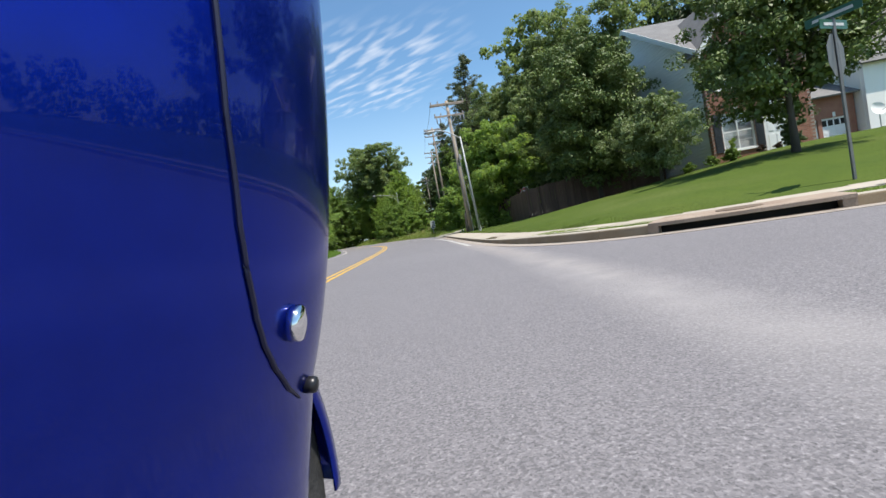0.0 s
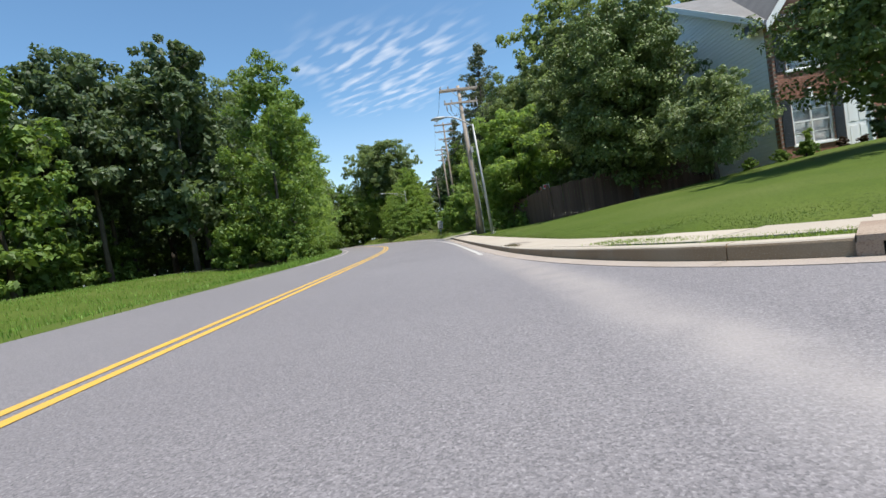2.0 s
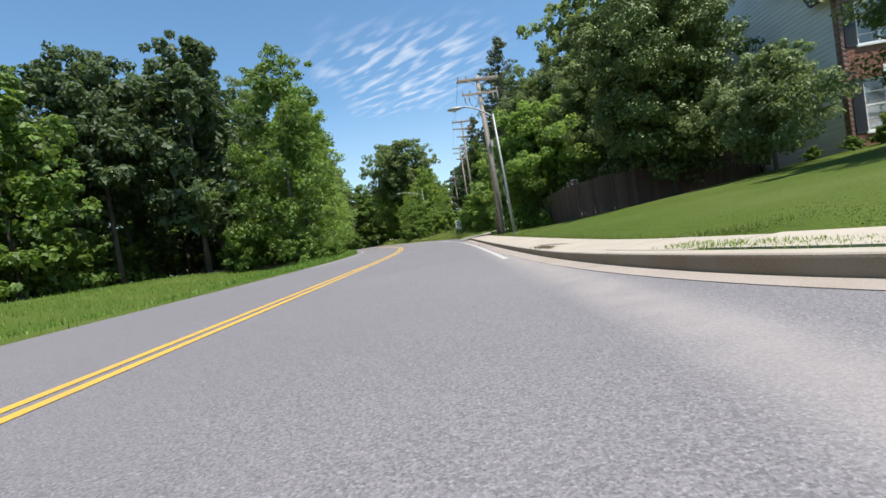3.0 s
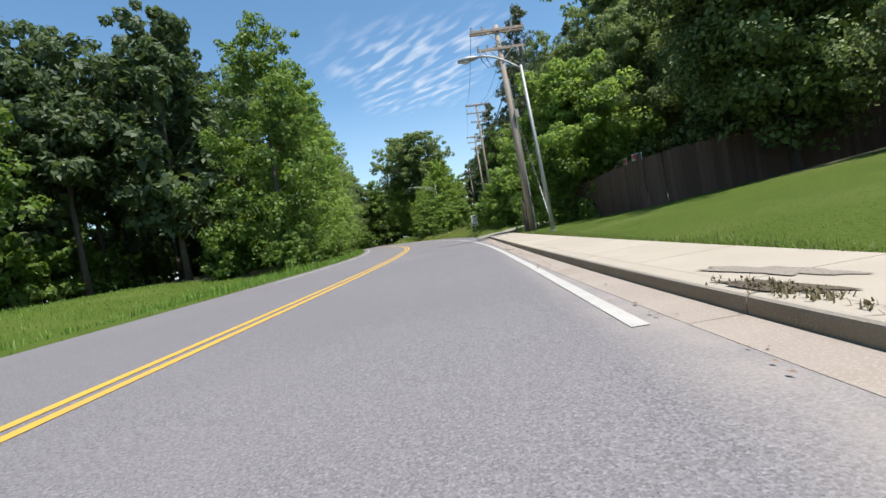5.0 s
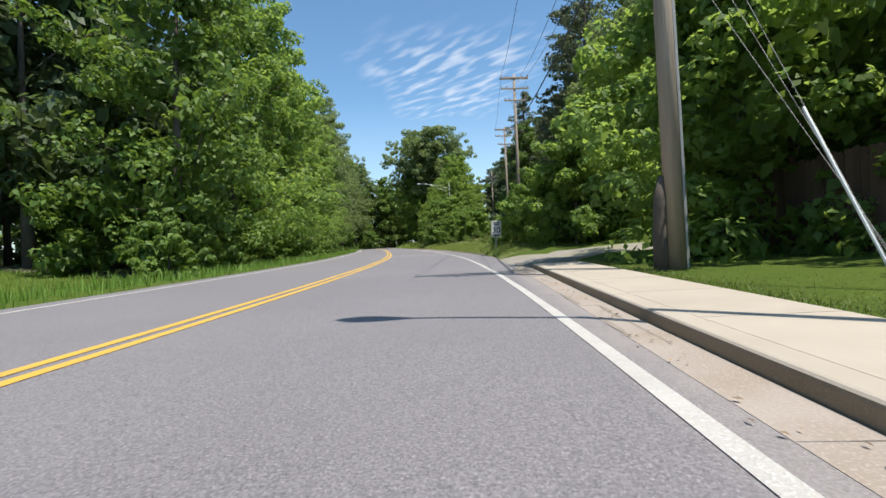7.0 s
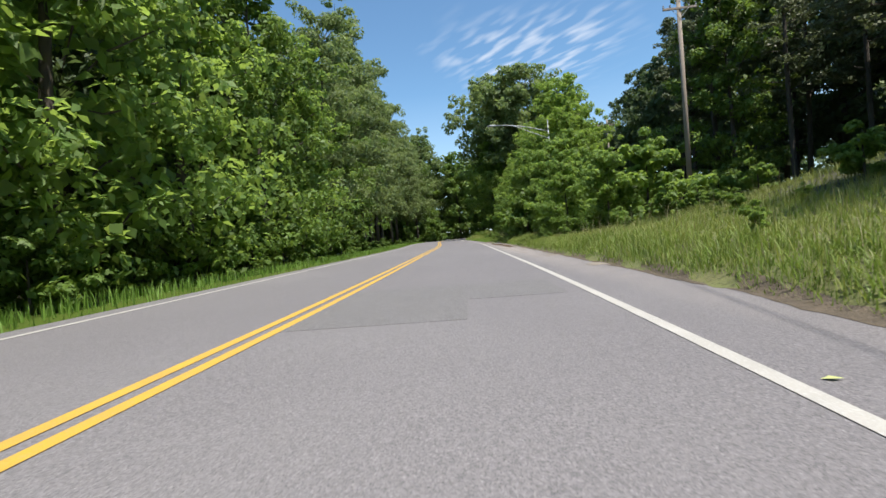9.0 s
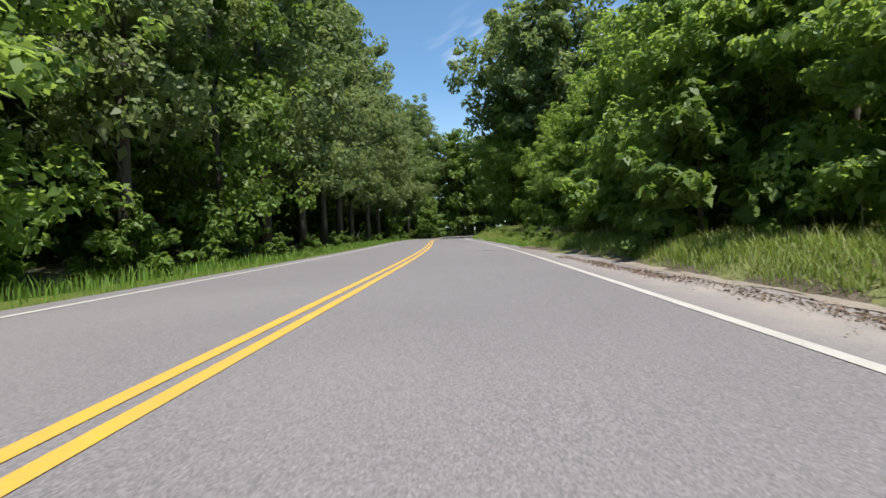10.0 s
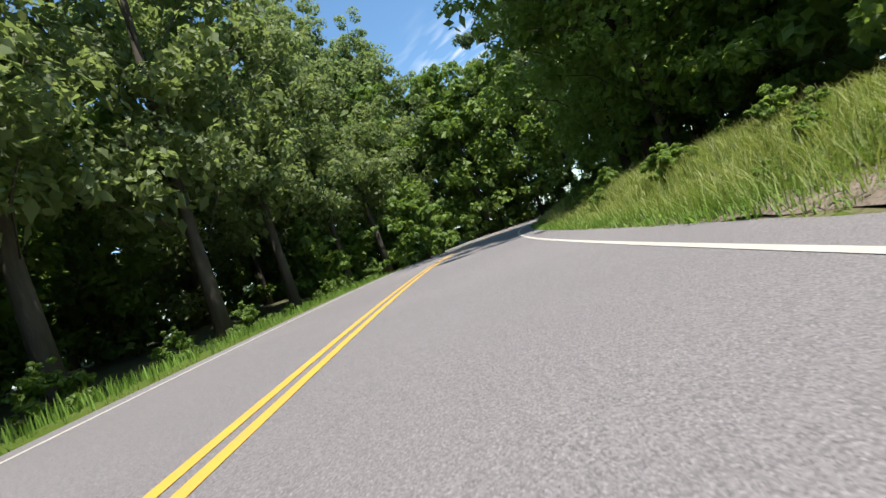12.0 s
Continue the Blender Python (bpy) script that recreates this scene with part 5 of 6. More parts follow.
def build_house():
    hs = empty("house", Matrix.Translation((14.01, 20.84, 1.25)) @ Matrix.Rotation(radians(-4), 4, 'Z') @ Matrix.Scale(1.1, 4), "two-storey house with a brick front and grey sided gable end", "house")
    D, Wd, E, R = 12.6, 4.3, 4.9, 8.4
    pitch = (R - E) / (D / 2)
    # front of brick, with openings
    low = (0.45, 1.8, 0.52, 2.1)
    door = (2.2, 3.15, 0.05, 2.3)
    up1, up2 = (0.45, 1.75, 3.1, 4.4), (2.35, 3.1, 3.2, 4.4)
    holes = [low, door, up1, up2]
    bm = bmesh.new()
    wall_with_holes(bm, 0.0, Wd, -1.0, E, holes, 0.25)
    front = part("wall", bm, M_MORTAR, hs, "red brick front wall")
    brick_face(front, 0.0, Wd, -0.6, E, holes)
    # gable end: clapboards one above another up to the ridge
    bm = bmesh.new()
    vs = [bm.verts.new((u, v, z)) for u in (0.02, 0.22) for v, z in ((0.25, -1.2), (D, -1.2), (D, E), (D / 2, R), (0.25, E + 0.25 * pitch))]
    bm.faces.new(vs[:5]); bm.faces.new(vs[5:][::-1])
    for k in range(5):
        bm.faces.new((vs[k], vs[(k + 1) % 5], vs[(k + 1) % 5 + 5], vs[k + 5]))
    gable = part("side_wall", bm, M_SIDING, hs, "light grey sided gable wall")
    z = -0.9
    while z < R - 0.25:
        a = max(0.1, (z + 0.16 - E) / pitch)
        b = min(D, D - (z + 0.16 - E) / pitch)
        bm = bmesh.new()
        vs = [bm.verts.new(p) for p in ((0.018, a, z), (0.018, b, z), (0.0, b, z + 0.01), (0.0, a, z + 0.01), (0.018, a, z + 0.16), (0.018, b, z + 0.16))]
        bm.faces.new((vs[0], vs[1], vs[2], vs[3])); bm.faces.new((vs[3], vs[2], vs[5], vs[4]))
        part("clapboard", bm, M_SIDING, gable)
        z += 0.155
    # the brick turns the corner in courses of unequal length
    quoin = part("corner_brickwork", box_bm((-0.012, 0.004, -0.9), (0.016, 0.16, E), 0.004), M_MORTAR, hs, "narrow return of brick at the house corner")
    for k in range(int((E + 0.85) / 0.14)):
        part("brick", box_bm((-0.028, 0.0, -0.85 + k * 0.14), (-0.01, 0.2 if k % 2 else 0.13, -0.75 + k * 0.14), 0.003), M_BRICK_WALL, quoin)
    part("back_wall", box_bm((0.22, D - 0.2, -1.2), (Wd, D, E)), M_SIDING, hs)
    part("side_wall", box_bm((Wd - 0.2, 0.25, -1.2), (Wd, D - 0.2, E)), M_SIDING, hs)
    part("floor", box_bm((0.22, 0.26, 2.6), (Wd - 0.2, D - 0.2, 2.8)), M_TRIM, hs)
    # main roof: the ridge runs along the street
    o = 0.3
    roof_slab("roof", [(-o, -o, E - o * pitch), (Wd + o, -o, E - o * pitch), (Wd + o, D / 2, R), (-o, D / 2, R)], 0.1, M_SHINGLE, hs, "grey shingled roof")
    roof_slab("roof", [(-o, D + o, E - o * pitch), (Wd + o, D + o, E - o * pitch), (Wd + o, D / 2, R), (-o, D / 2, R)], 0.1, M_SHINGLE, hs, "grey shingled roof")
    for v in (-o, D + o):
        bm = bmesh.new()
        vs = [bm.verts.new(p) for u in (-o - 0.03, -o - 0.003) for p in ((u, v, E - o * pitch - 0.14), (u, D / 2, R - 0.14), (u, D / 2, R + 0.11), (u, v, E - o * pitch + 0.11))]
        for f in ((0, 1, 2, 3), (4, 7, 6, 5), (0, 4, 5, 1), (3, 2, 6, 7), (0, 3, 7, 4), (1, 5, 6, 2)):
            bm.faces.new([vs[i] for i in f])
        part("rake_board", bm, M_TRIM, hs)
    # steep front gable over the brick bay
    half, peak = 2.0, 7.6
    s = (peak - E) / half
    back = (peak - E) / pitch
    roof_slab("roof", [(-o, -o - 0.05, E - o * s + 0.12), (-o, 0.6, E - o * s + 0.12), (half, back, peak), (half, -o - 0.05, peak)], 0.1, M_SHINGLE, hs, "grey shingled front gable")
    roof_slab("roof", [(2 * half + o, -o - 0.05, E - o * s + 0.12), (2 * half + o, 0.6, E - o * s + 0.12), (half, back, peak), (half, -o - 0.05, peak)], 0.1, M_SHINGLE, hs, "grey shingled front gable")
    for x0 in (-o, 2 * half + o):
        bm = bmesh.new()
        vs = [bm.verts.new(p) for y in (-o - 0.09, -o - 0.055) for p in ((x0, y, E - o * s - 0.1), (half, y, peak - 0.2), (half, y, peak + 0.12), (x0, y, E - o * s + 0.22))]
        for f in ((0, 1, 2, 3), (4, 7, 6, 5), (0, 4, 5, 1), (3, 2, 6, 7), (0, 3, 7, 4), (1, 5, 6, 2)):
            bm.faces.new([vs[i] for i in f])
        part("bargeboard", bm, M_TRIM, hs)
    bm = bmesh.new()
    vs = [bm.verts.new(p) for p in ((0.1, 0.02, E + 0.002), (2 * half - 0.1, 0.02, E + 0.002), (half, 0.02, peak - 0.12))]
    f = bm.faces.new(vs)
    r = bmesh.ops.extrude_face_region(bm, geom=[f])
    for v in r["geom"]:
        if isinstance(v, bmesh.types.BMVert):
            v.co.y += 0.2
    part("gable_wall", bm, M_BRICK_WALL, hs)
    window(front, *low, 2, 4, 0.06)
    window(front, *up1, 2, 4, 0.06)
    window(front, *up2, 3, 4, 0.06, shutters=False)
    part("keystone", box_bm((1.035, -0.03, 2.1), (1.215, 0.01, 2.42), 0.004), M_TRIM, hs)
    # front door
    dr = part("door", box_bm((2.3, 0.08, 0.05), (3.05, 0.13, 2.1), 0.004), M_TRIM, hs, "white panelled front door")
    for u in (2.38, 2.72):
        for a, b in ((0.2, 0.9), (1.05, 1.95)):
            part("panel", box_bm((u, 0.066, a), (u + 0.25, 0.082, b), 0.005), M_TRIM, dr)
    bm = bmesh.new()
    bmesh.ops.create_uvsphere(bm, u_segments=10, v_segments=6, radius=0.03, matrix=Matrix.Translation((2.98, 0.05, 1.0)))
    part("handle", bm, M_STEEL, dr, "steel door knob", True)
    bm = bmesh.new()
    box(bm, (2.2, 0.0, 0.05), (2.3, 0.14, 2.3)); box(bm, (3.05, 0.0, 0.05), (3.15, 0.14, 2.3)); box(bm, (2.3, 0.0, 2.1), (3.05, 0.14, 2.3))
    part("door_frame", bm, M_TRIM, hs)
    part("step", box_bm((1.95, -1.0, -0.4), (3.4, -0.02, 0.03), 0.02), M_CONCRETE, hs)
    part("step", box_bm((1.95, -1.35, -0.5), (3.4, -1.0, -0.13), 0.02), M_CONCRETE, hs)
    # garage wing, set back behind the brick bay
    wing = empty("garage_wing", Matrix.Translation((Wd + 0.02, 9.5, 0)), "", "")
    for k in ("label", "category"):
        if k in wing:
            del wing[k]
    wing.parent = hs
    gh = [(6.3, 7.9, -0.05, 1.95), (8.15, 9.75, -0.05, 1.95)]
    bm = bmesh.new()
    wall_with_holes(bm, 0.0, 10.3, -1.0, 3.3, gh, 0.25)
    part("wall", bm, M_BRICK_WALL, wing, "red brick garage front")
    part("side_wall", box_bm((10.1, 0.25, -1.0), (10.3, 5.0, 3.3)), M_SIDING, wing)
    part("back_wall", box_bm((0, 4.8, -1.0), (10.1, 5.0, 3.3)), M_SIDING, wing)
    roof_slab("roof", [(-0.1, -0.4, 3.2), (10.6, -0.4, 3.2), (10.6, 5.2, 5.8), (-0.1, 5.2, 5.8)], 0.1, M_SHINGLE, wing)
    for a, b, c, d in gh:
        gd = part("garage_door", box_bm((a, 0.1, c), (b, 0.15, d)), M_TRIM, wing, "white panelled garage door")
        for i in range(4):
            w = (b - a) / 4
            for j in range(3):
                part("panel", box_bm((a + i * w + 0.04, 0.085, c + 0.06 + j * 0.47), (a + (i + 1) * w - 0.04, 0.103, c + 0.43 + j * 0.47), 0.006), M_TRIM, gd)
            part("pane", box_bm((a + i * w + 0.05, 0.09, d - 0.48), (a + (i + 1) * w - 0.05, 0.099, d - 0.12)), M_DARK, gd, "dark garage door pane")
        part("keystone", box_bm(((a + b) / 2 - 0.08, -0.03, d + 0.04), ((a + b) / 2 + 0.08, 0.01, d + 0.32)), M_TRIM, wing)
    return hs


build_house()


def build_neighbour():
    hs = empty("neighbour_house", Matrix.Translation((30.8, 29.3, 1.03)) @ Matrix.Rotation(radians(-8), 4, 'Z') @ Matrix.Scale(1.1, 4), "neighbouring house with white siding and stone-clad gable", "house")
    D, Wd, E, R = 9.0, 11.0, 5.2, 9.6
    holes = [(5.0, 6.0, 3.2, 4.6), (7.6, 8.6, 3.2, 4.6), (5.0, 6.0, 0.6, 2.2), (1.2, 1.9, 1.6, 2.4)]
    bm = bmesh.new()
    wall_with_holes(bm, 0.0, Wd, -1.0, E, holes, 0.25)
    front = part("wall", bm, M_SIDING, hs, "white sided front wall")
    for h in holes:
        window(front, *h, 2, 4, 0.06, shutters=h[0] > 4)
    bm = bmesh.new()
    wall_with_holes(bm, 4.2, Wd, -1.0, E, [h for h in holes if h[0] > 4.3], 0.03)
    clad = part("stone_cladding", bm, M_STONE, front, "rough grey stone cladding")
    clad.matrix_basis = Matrix.Translation((0, -0.035, 0))
    part("side_wall", box_bm((-0.02, 0.25, -1.0), (0.2, D, E)), M_SIDING, hs)
    part("side_wall", box_bm((Wd - 0.2, 0.25, -1.0), (Wd, D, E)), M_SIDING, hs)
    part("back_wall", box_bm((0.2, D - 0.2, -1.0), (Wd - 0.2, D, E)), M_SIDING, hs)
    o, s = 0.35, (R - E) / (D / 2)
    roof_slab("roof", [(-o, -o, E - o * s), (Wd + o, -o, E - o * s), (Wd + o, D / 2, R), (-o, D / 2, R)], 0.1, M_SHINGLE, hs, "dark shingled roof")
    roof_slab("roof", [(-o, D + o, E - o * s), (Wd + o, D + o, E - o * s), (Wd + o, D / 2, R), (-o, D / 2, R)], 0.1, M_SHINGLE, hs, "dark shingled roof")
    for za, zb in ((E, R - 1.4),):
        m0 = 7.6
        roof_slab("roof", [(4.2, -0.7, za - 0.2), (4.2, 3.4, za - 0.2), (m0, 3.4, zb), (m0, -0.7, zb)], 0.1, M_SHINGLE, hs, "dark shingled front gable")
        roof_slab("roof", [(11.0, -0.7, za - 0.2), (11.0, 3.4, za - 0.2), (m0, 3.4, zb), (m0, -0.7, zb)], 0.1, M_SHINGLE, hs, "dark shingled front gable")
        for x0 in (4.2, 11.0):
            bm = bmesh.new()
            tube(bm, [(x0, -0.74, za - 0.28), (m0, -0.74, zb - 0.06)], 0.09, 4)
            part("bargeboard", bm, M_TRIM, hs)
        bm = bmesh.new()
        vs = [bm.verts.new(p) for p in ((4.5, -0.02, za - 0.05), (10.7, -0.02, za - 0.05), (m0, -0.02, zb - 0.15), (4.5, 0.15, za - 0.05), (10.7, 0.15, za - 0.05), (m0, 0.15, zb - 0.15))]
        for f in ((0, 1, 2), (3, 5, 4), (0, 3, 4, 1), (1, 4, 5, 2), (2, 5, 3, 0)):
            bm.faces.new([vs[i] for i in f])
        part("gable_wall", bm, M_STONE, hs)
    dish = empty("satellite_dish", Matrix.Translation((28.15, 26.2, height(28.15, 26.2))), "small white satellite dish on a short post", "satellite dish")
    bm = bmesh.new()
    tube(bm, [(0, 0, -0.2), (0, 0, 1.35)], 0.03, 8)
    part("post", bm, M_STEEL, dish)
    bm = bmesh.new()
    bmesh.ops.create_uvsphere(bm, u_segments=20, v_segments=12, radius=0.62, matrix=Matrix.Translation((-0.1, -0.45, 1.75)))
    bmesh.ops.bisect_plane(bm, geom=bm.verts[:] + bm.edges[:] + bm.faces[:], plane_co=(-0.05, -0.02, 1.6), plane_no=(0.15, 1, -0.35), clear_inner=True)
    part("reflector", bm, M_TRIM, dish, "", True)
    bm = bmesh.new()
    tube(bm, [(0, 0.0, 1.35), (-0.1, -0.55, 1.55)], 0.012, 6)
    part("feed_arm", bm, M_STEEL, dish)


M_STONE = material("stone_cladding", (0.26, 0.24, 0.22), 0.9, (0.36, 0.33, 0.3), 3.5, 1.0, fine=(0.17, 0.155, 0.14), bump=1.0, bump_scale=9)
build_neighbour()


# ---- shrubs by the house ----
def build_front_shrubs():
    ball = broadleaf(51, 0.75, 0.95, 0.02, 46, 60, 0.045, M_LEAF_MAPLE, 0.0, 0.45)
    cone = broadleaf(52, 1.25, 0.75, 0.03, 44, 60, 0.05, M_LEAF_LIGHT, 0.0, 0.3)
    column = broadleaf(54, 1.75, 0.95, 0.02, 130, 70, 0.035, M_LEAF_DARK, 0.0, 0.85)
    red = broadleaf(53, 0.7, 1.1, 0.02, 40, 50, 0.05, M_LEAF_RED, 0.0, 0.45)
    for nm, me, x, y, sc, lab in (("cone_shrub", cone, 14.23, 19.96, .72, "light green cone-shaped shrub at the house corner"), ("round_shrub", ball, 13.85, 19.63, .7, "low clipped shrub along the house wall"),
                                  ("round_shrub", ball, 13.41, 20.18, .6, "low clipped shrub along the house wall"), ("red_shrub", red, 15.72, 20.18, .4, "low dark red shrub under the window"), ("red_shrub", red, 16.59, 20.18, .35, "low dark red shrub under the window"),
                                  ("columnar_shrub", column, 16.43, 19.25, 1.0, "dark clipped columnar evergreen beside the front door"), ("round_shrub", ball, 23.64, 27.11, 1.3, "round clipped shrub beside the garage"), ("round_shrub", ball, 12.86, 21.17, .6, "low clipped shrub along the house wall")):
        plant(nm, me, x, y, x * 5, sc * 1.1, lab, "shrub", "foundation shrubs")


M_LEAF_RED = leaf_material("red_leaf", (0.05, 0.03, 0.02), (0.08, 0.045, 0.025), (0.08, 0.04, 0.02))
build_front_shrubs()


# ---- signs ----
def build_signs():
    x, y = 7.55, 8.0
    z = 0.16
    st = empty("stop_sign", Matrix.Translation((x, y, z)), "octagonal traffic sign seen from its grey back with street name blades", "sign")
    bm = bmesh.new()
    box(bm, (-0.025, -0.018, -0.3), (0.025, 0.018, 2.9))
    part("post", bm, M_SIGNBACK, st)
    m = Matrix.Translation((0, 0.03, 2.25)) @ Matrix.Rotation(radians(28), 4, 'Z') @ Matrix.Rotation(radians(90), 4, 'X')
    bm = bmesh.new()
    bmesh.ops.create_circle(bm, cap_ends=True, segments=8, radius=0.4, matrix=m @ Matrix.Rotation(radians(22.5), 4, 'Z'))
    r = bmesh.ops.extrude_face_region(bm, geom=bm.faces[:])
    for v in r["geom"]:
        if isinstance(v, bmesh.types.BMVert):
            v.co += m.to_3x3() @ Vector((0, 0, 0.006))
    part("plate", bm, M_SIGNBACK, st, "grey metal back of the plate")
    for ang, zz in ((20, 2.78), (-70, 2.95)):
        mm = Matrix.Translation((0, 0, zz)) @ Matrix.Rotation(radians(ang), 4, 'Z')
        blade = part("name_blade", box_bm((-0.42, -0.004, -0.08), (0.42, 0.004, 0.08), 0.0, mm), M_SIGNGREEN, st, "green street name blade")
        part("text_bar", box_bm((-0.3, -0.009, -0.025), (0.3, -0.004, 0.025), 0.0, mm), M_SIGNWHITE, blade)
    # speed sign on the verge past the pole
    x, y = 1.25, 46.0
    z = height(x, y)
    sp = empty("traffic_sign", Matrix.Translation((x, y, z - 0.3)) @ Matrix.Rotation(radians(4), 4, 'Z') @ Matrix.Rotation(radians(3), 4, 'Y'), "white speed limit sign on a steel post among weeds", "sign")
    part("post", box_bm((-0.03, 0.0, -0.3), (0.03, 0.04, 1.75)), M_STEEL, sp)
    part("plate", box_bm((-0.23, -0.015, 0.95), (0.23, -0.005, 1.72), 0.004), M_SIGNWHITE, sp)
    for w, zz, hh in ((0.15, 1.62, 0.055), (0.13, 1.53, 0.055), (0.17, 1.04, 0.07)):
        part("text_bar", box_bm((-w, -0.02, zz - hh / 2), (w, -0.015, zz + hh / 2)), M_BLACK, sp)
    cu = bpy.data.curves.new("numerals", 'FONT')
    cu.body, cu.size, cu.align_x, cu.extrude = "30", 0.4, 'CENTER', 0.003
    cu.materials.append(M_BLACK)
    t = new("numerals", cu)
    t.matrix_basis = Matrix.Translation((0, -0.02, 1.15)) @ Matrix.Rotation(radians(90), 4, 'X')
    t.parent = sp


build_signs()


# ---- grass ----
def blades(name, rng, spots, tall, wide, mat, label, lean=0.5):
    """One mesh of grass blades rooted at the spots (n, 3)."""
    n = len(spots)
    a = rng.random(n) * 2 * np.pi
    # taller and shorter drifts
    tall = tall * np.array([1 + 0.5 * noise.noise((p[0] * 1.1, p[1] * 1.1, 3.0)) + 0.35 * noise.noise((p[0] * 0.35, p[1] * 0.35, 8.0)) for p in spots])
    h = tall * (0.55 + 0.75 * rng.random(n))
    w = wide * (0.6 + 0.8 * rng.random(n))
    side = np.stack([np.cos(a), np.sin(a), np.zeros(n)], 1) * w[:, None] * 0.5
    out = np.stack([-np.sin(a), np.cos(a), np.zeros(n)], 1) * (h * lean * (rng.random(n) - 0.3))[:, None]
    up = np.array([0, 0, 1.0])
    b0, b1 = spots - side, spots + side
    m0 = spots + out * 0.35 + up * h[:, None] * 0.6 - side * 0.8
    m1 = spots + out * 0.35 + up * h[:, None] * 0.6 + side * 0.8
    t0 = spots + out + up * h[:, None] - side * 0.15
    t1 = spots + out + up * h[:, None] + side * 0.15
    v = np.stack([b0, b1, m1, m0, t1, t0], 1).reshape(-1, 3)
    k = np.arange(n)[:, None] * 6
    f = np.concatenate([k + np.array([[0, 1, 2, 3]]), k + np.array([[3, 2, 4, 5]])])
    return tagged(new(name, quick_mesh(name, v, f, mat)), label, "grass", kind="stuff")


def grass_spots(rng, n, y0, y1, s0, s1, keep=None):
    out = []
    while len(out) < n:
        y, s = rng.uniform(y0, y1), rng.uniform(s0, s1)
        p = beside(y, s)
        if keep and not keep(p.x, p.y, s):
            continue
        out.append((p.x, p.y, height(p.x, p.y) - 0.01))
    return np.array(out)


def off_bare(x, y, s):
    """Keeps grass off the bare cutting at the road's edge."""
    return not (110.7 < y < 113.9 and s < 5.15 + 0.25 * noise.noise((y * 1.7, 1.0, 0)))


def build_grass():
    rng = np.random.default_rng(77)
    # lawn: a shaggy edge along the pavement, short turf behind it
    lawn = []
    for _ in range(40000):
        y = rng.uniform(8.5, 36.0)
        x = 2.66 + abs(rng.normal()) * 0.7
        if y < 12:
            x += (12 - y) * 0.45
        lawn.append((x, y, height(x, y) - 0.005))
    blades("lawn_grass", rng, np.array(lawn), 0.012, 0.007, M_LAWN, "mown green lawn grass beside the pavement", 2.6)
    edge = []
    for _ in range(8000):
        y = rng.uniform(10.5, 36.0)
        x = 2.67 + abs(rng.normal()) * 0.22 + (0.45 * (12 - y) if y < 12 else 0)
        edge.append((x, y, height(x, y) - 0.01))
    blades("lawn_edge_grass", rng, np.array(edge), 0.06, 0.006, M_EDGE_BLADE, "shaggy grass hanging over the pavement's edge", 2.2)
    # strip between kerb and pavement round the corner
    strip = []
    lo, hi = offset_line(KLINE, 0.24), offset_line(KLINE, 0.8)
    idx = [i for i, p in enumerate(KLINE) if 2.0 < p[0] < 14 and p[1] < 10.5]
    for _ in range(6000):
        i = idx[rng.integers(len(idx))]
        q = lo[i].lerp(hi[i], rng.random())
        q2 = lo[min(i + 1, len(lo) - 1)].lerp(hi[min(i + 1, len(hi) - 1)], rng.random())
        q = q.lerp(q2, rng.random())
        strip.append((q.x, q.y, 0.135))
    blades("verge_grass", rng, np.array(strip), 0.035, 0.008, M_BANK_BLADE, "grass strip between the kerb and the pavement", 2.0)
    # bank
    blades("bank_turf", rng, grass_spots(rng, 46000, 44, 92, 4.85, 8.6), 0.11, 0.014, M_BANK_BLADE, "thick green grass under the long stems of the bank", 1.6)
    blades("bank_grass", rng, grass_spots(rng, 60000, 42, 96, 4.95, 11.5), 0.19, 0.01, M_TALL_GRASS, "long yellow-green grass on the roadside bank", 1.9)
    blades("path_grass", rng, grass_spots(rng, 9000, 41.1, 46, 4.85, 10.5), 0.12, 0.011, M_BANK_BLADE, "rough grass beside the gravel path", 1.7)
    blades("bank_edge_grass", rng, grass_spots(rng, 16000, 42, 92, 4.85, 5.9), 0.17, 0.013, M_BANK_BLADE, "ragged grass along the asphalt's edge", 1.6)
    blades("tall_bank_grass", rng, grass_spots(rng, 24000, 103, 135, 4.6, 8.5, off_bare), 0.32, 0.014, M_TALL_GRASS, "knee-high yellow-green grass on the bank", 1.9)
    blades("shaded_bank_grass", rng, grass_spots(rng, 9000, 86, 103.5, 4.5, 6.4), 0.2, 0.012, M_BANK_BLADE, "soft green grass along the shaded bank", 1.8)
    blades("bank_weeds", rng, grass_spots(rng, 18000, 91, 135, 4.18, 5.3, off_bare), 0.12, 0.016, M_GRASS_BLADE, "low green weeds at the road's edge", 1.8)
    blades("bank_thicket_grass", rng, grass_spots(rng, 26000, 102, 124, 4.3, 7.6, off_bare), 0.24, 0.011, M_BANK_BLADE, "thick fresh green grass on the bank", 1.9)
    blades("seed_grass", rng, grass_spots(rng, 1500, 46, 135, 5.6, 9.0), 0.5, 0.008, M_WEED_DRY, "pale seed heads standing over the grass", 1.0)
    blades("plume_grass", rng, grass_spots(rng, 900, 84, 101, 5.6, 7.8), 0.5, 0.011, M_WEED_DRY, "grey-brown plumes over the shaded grass", 1.1)
    blades("meadow_grass", rng, grass_spots(rng, 16000, -8, 44, -20, -4.2), 0.13, 0.02, M_GRASS_BLADE, "rough grass beside the far lane", 0.8)
    blades("far_verge_grass", rng, grass_spots(rng, 14000, 24, 135, -7.5, -4.15), 0.28, 0.02, M_GRASS_BLADE, "uncut grass on the far verge", 0.8)


build_grass()

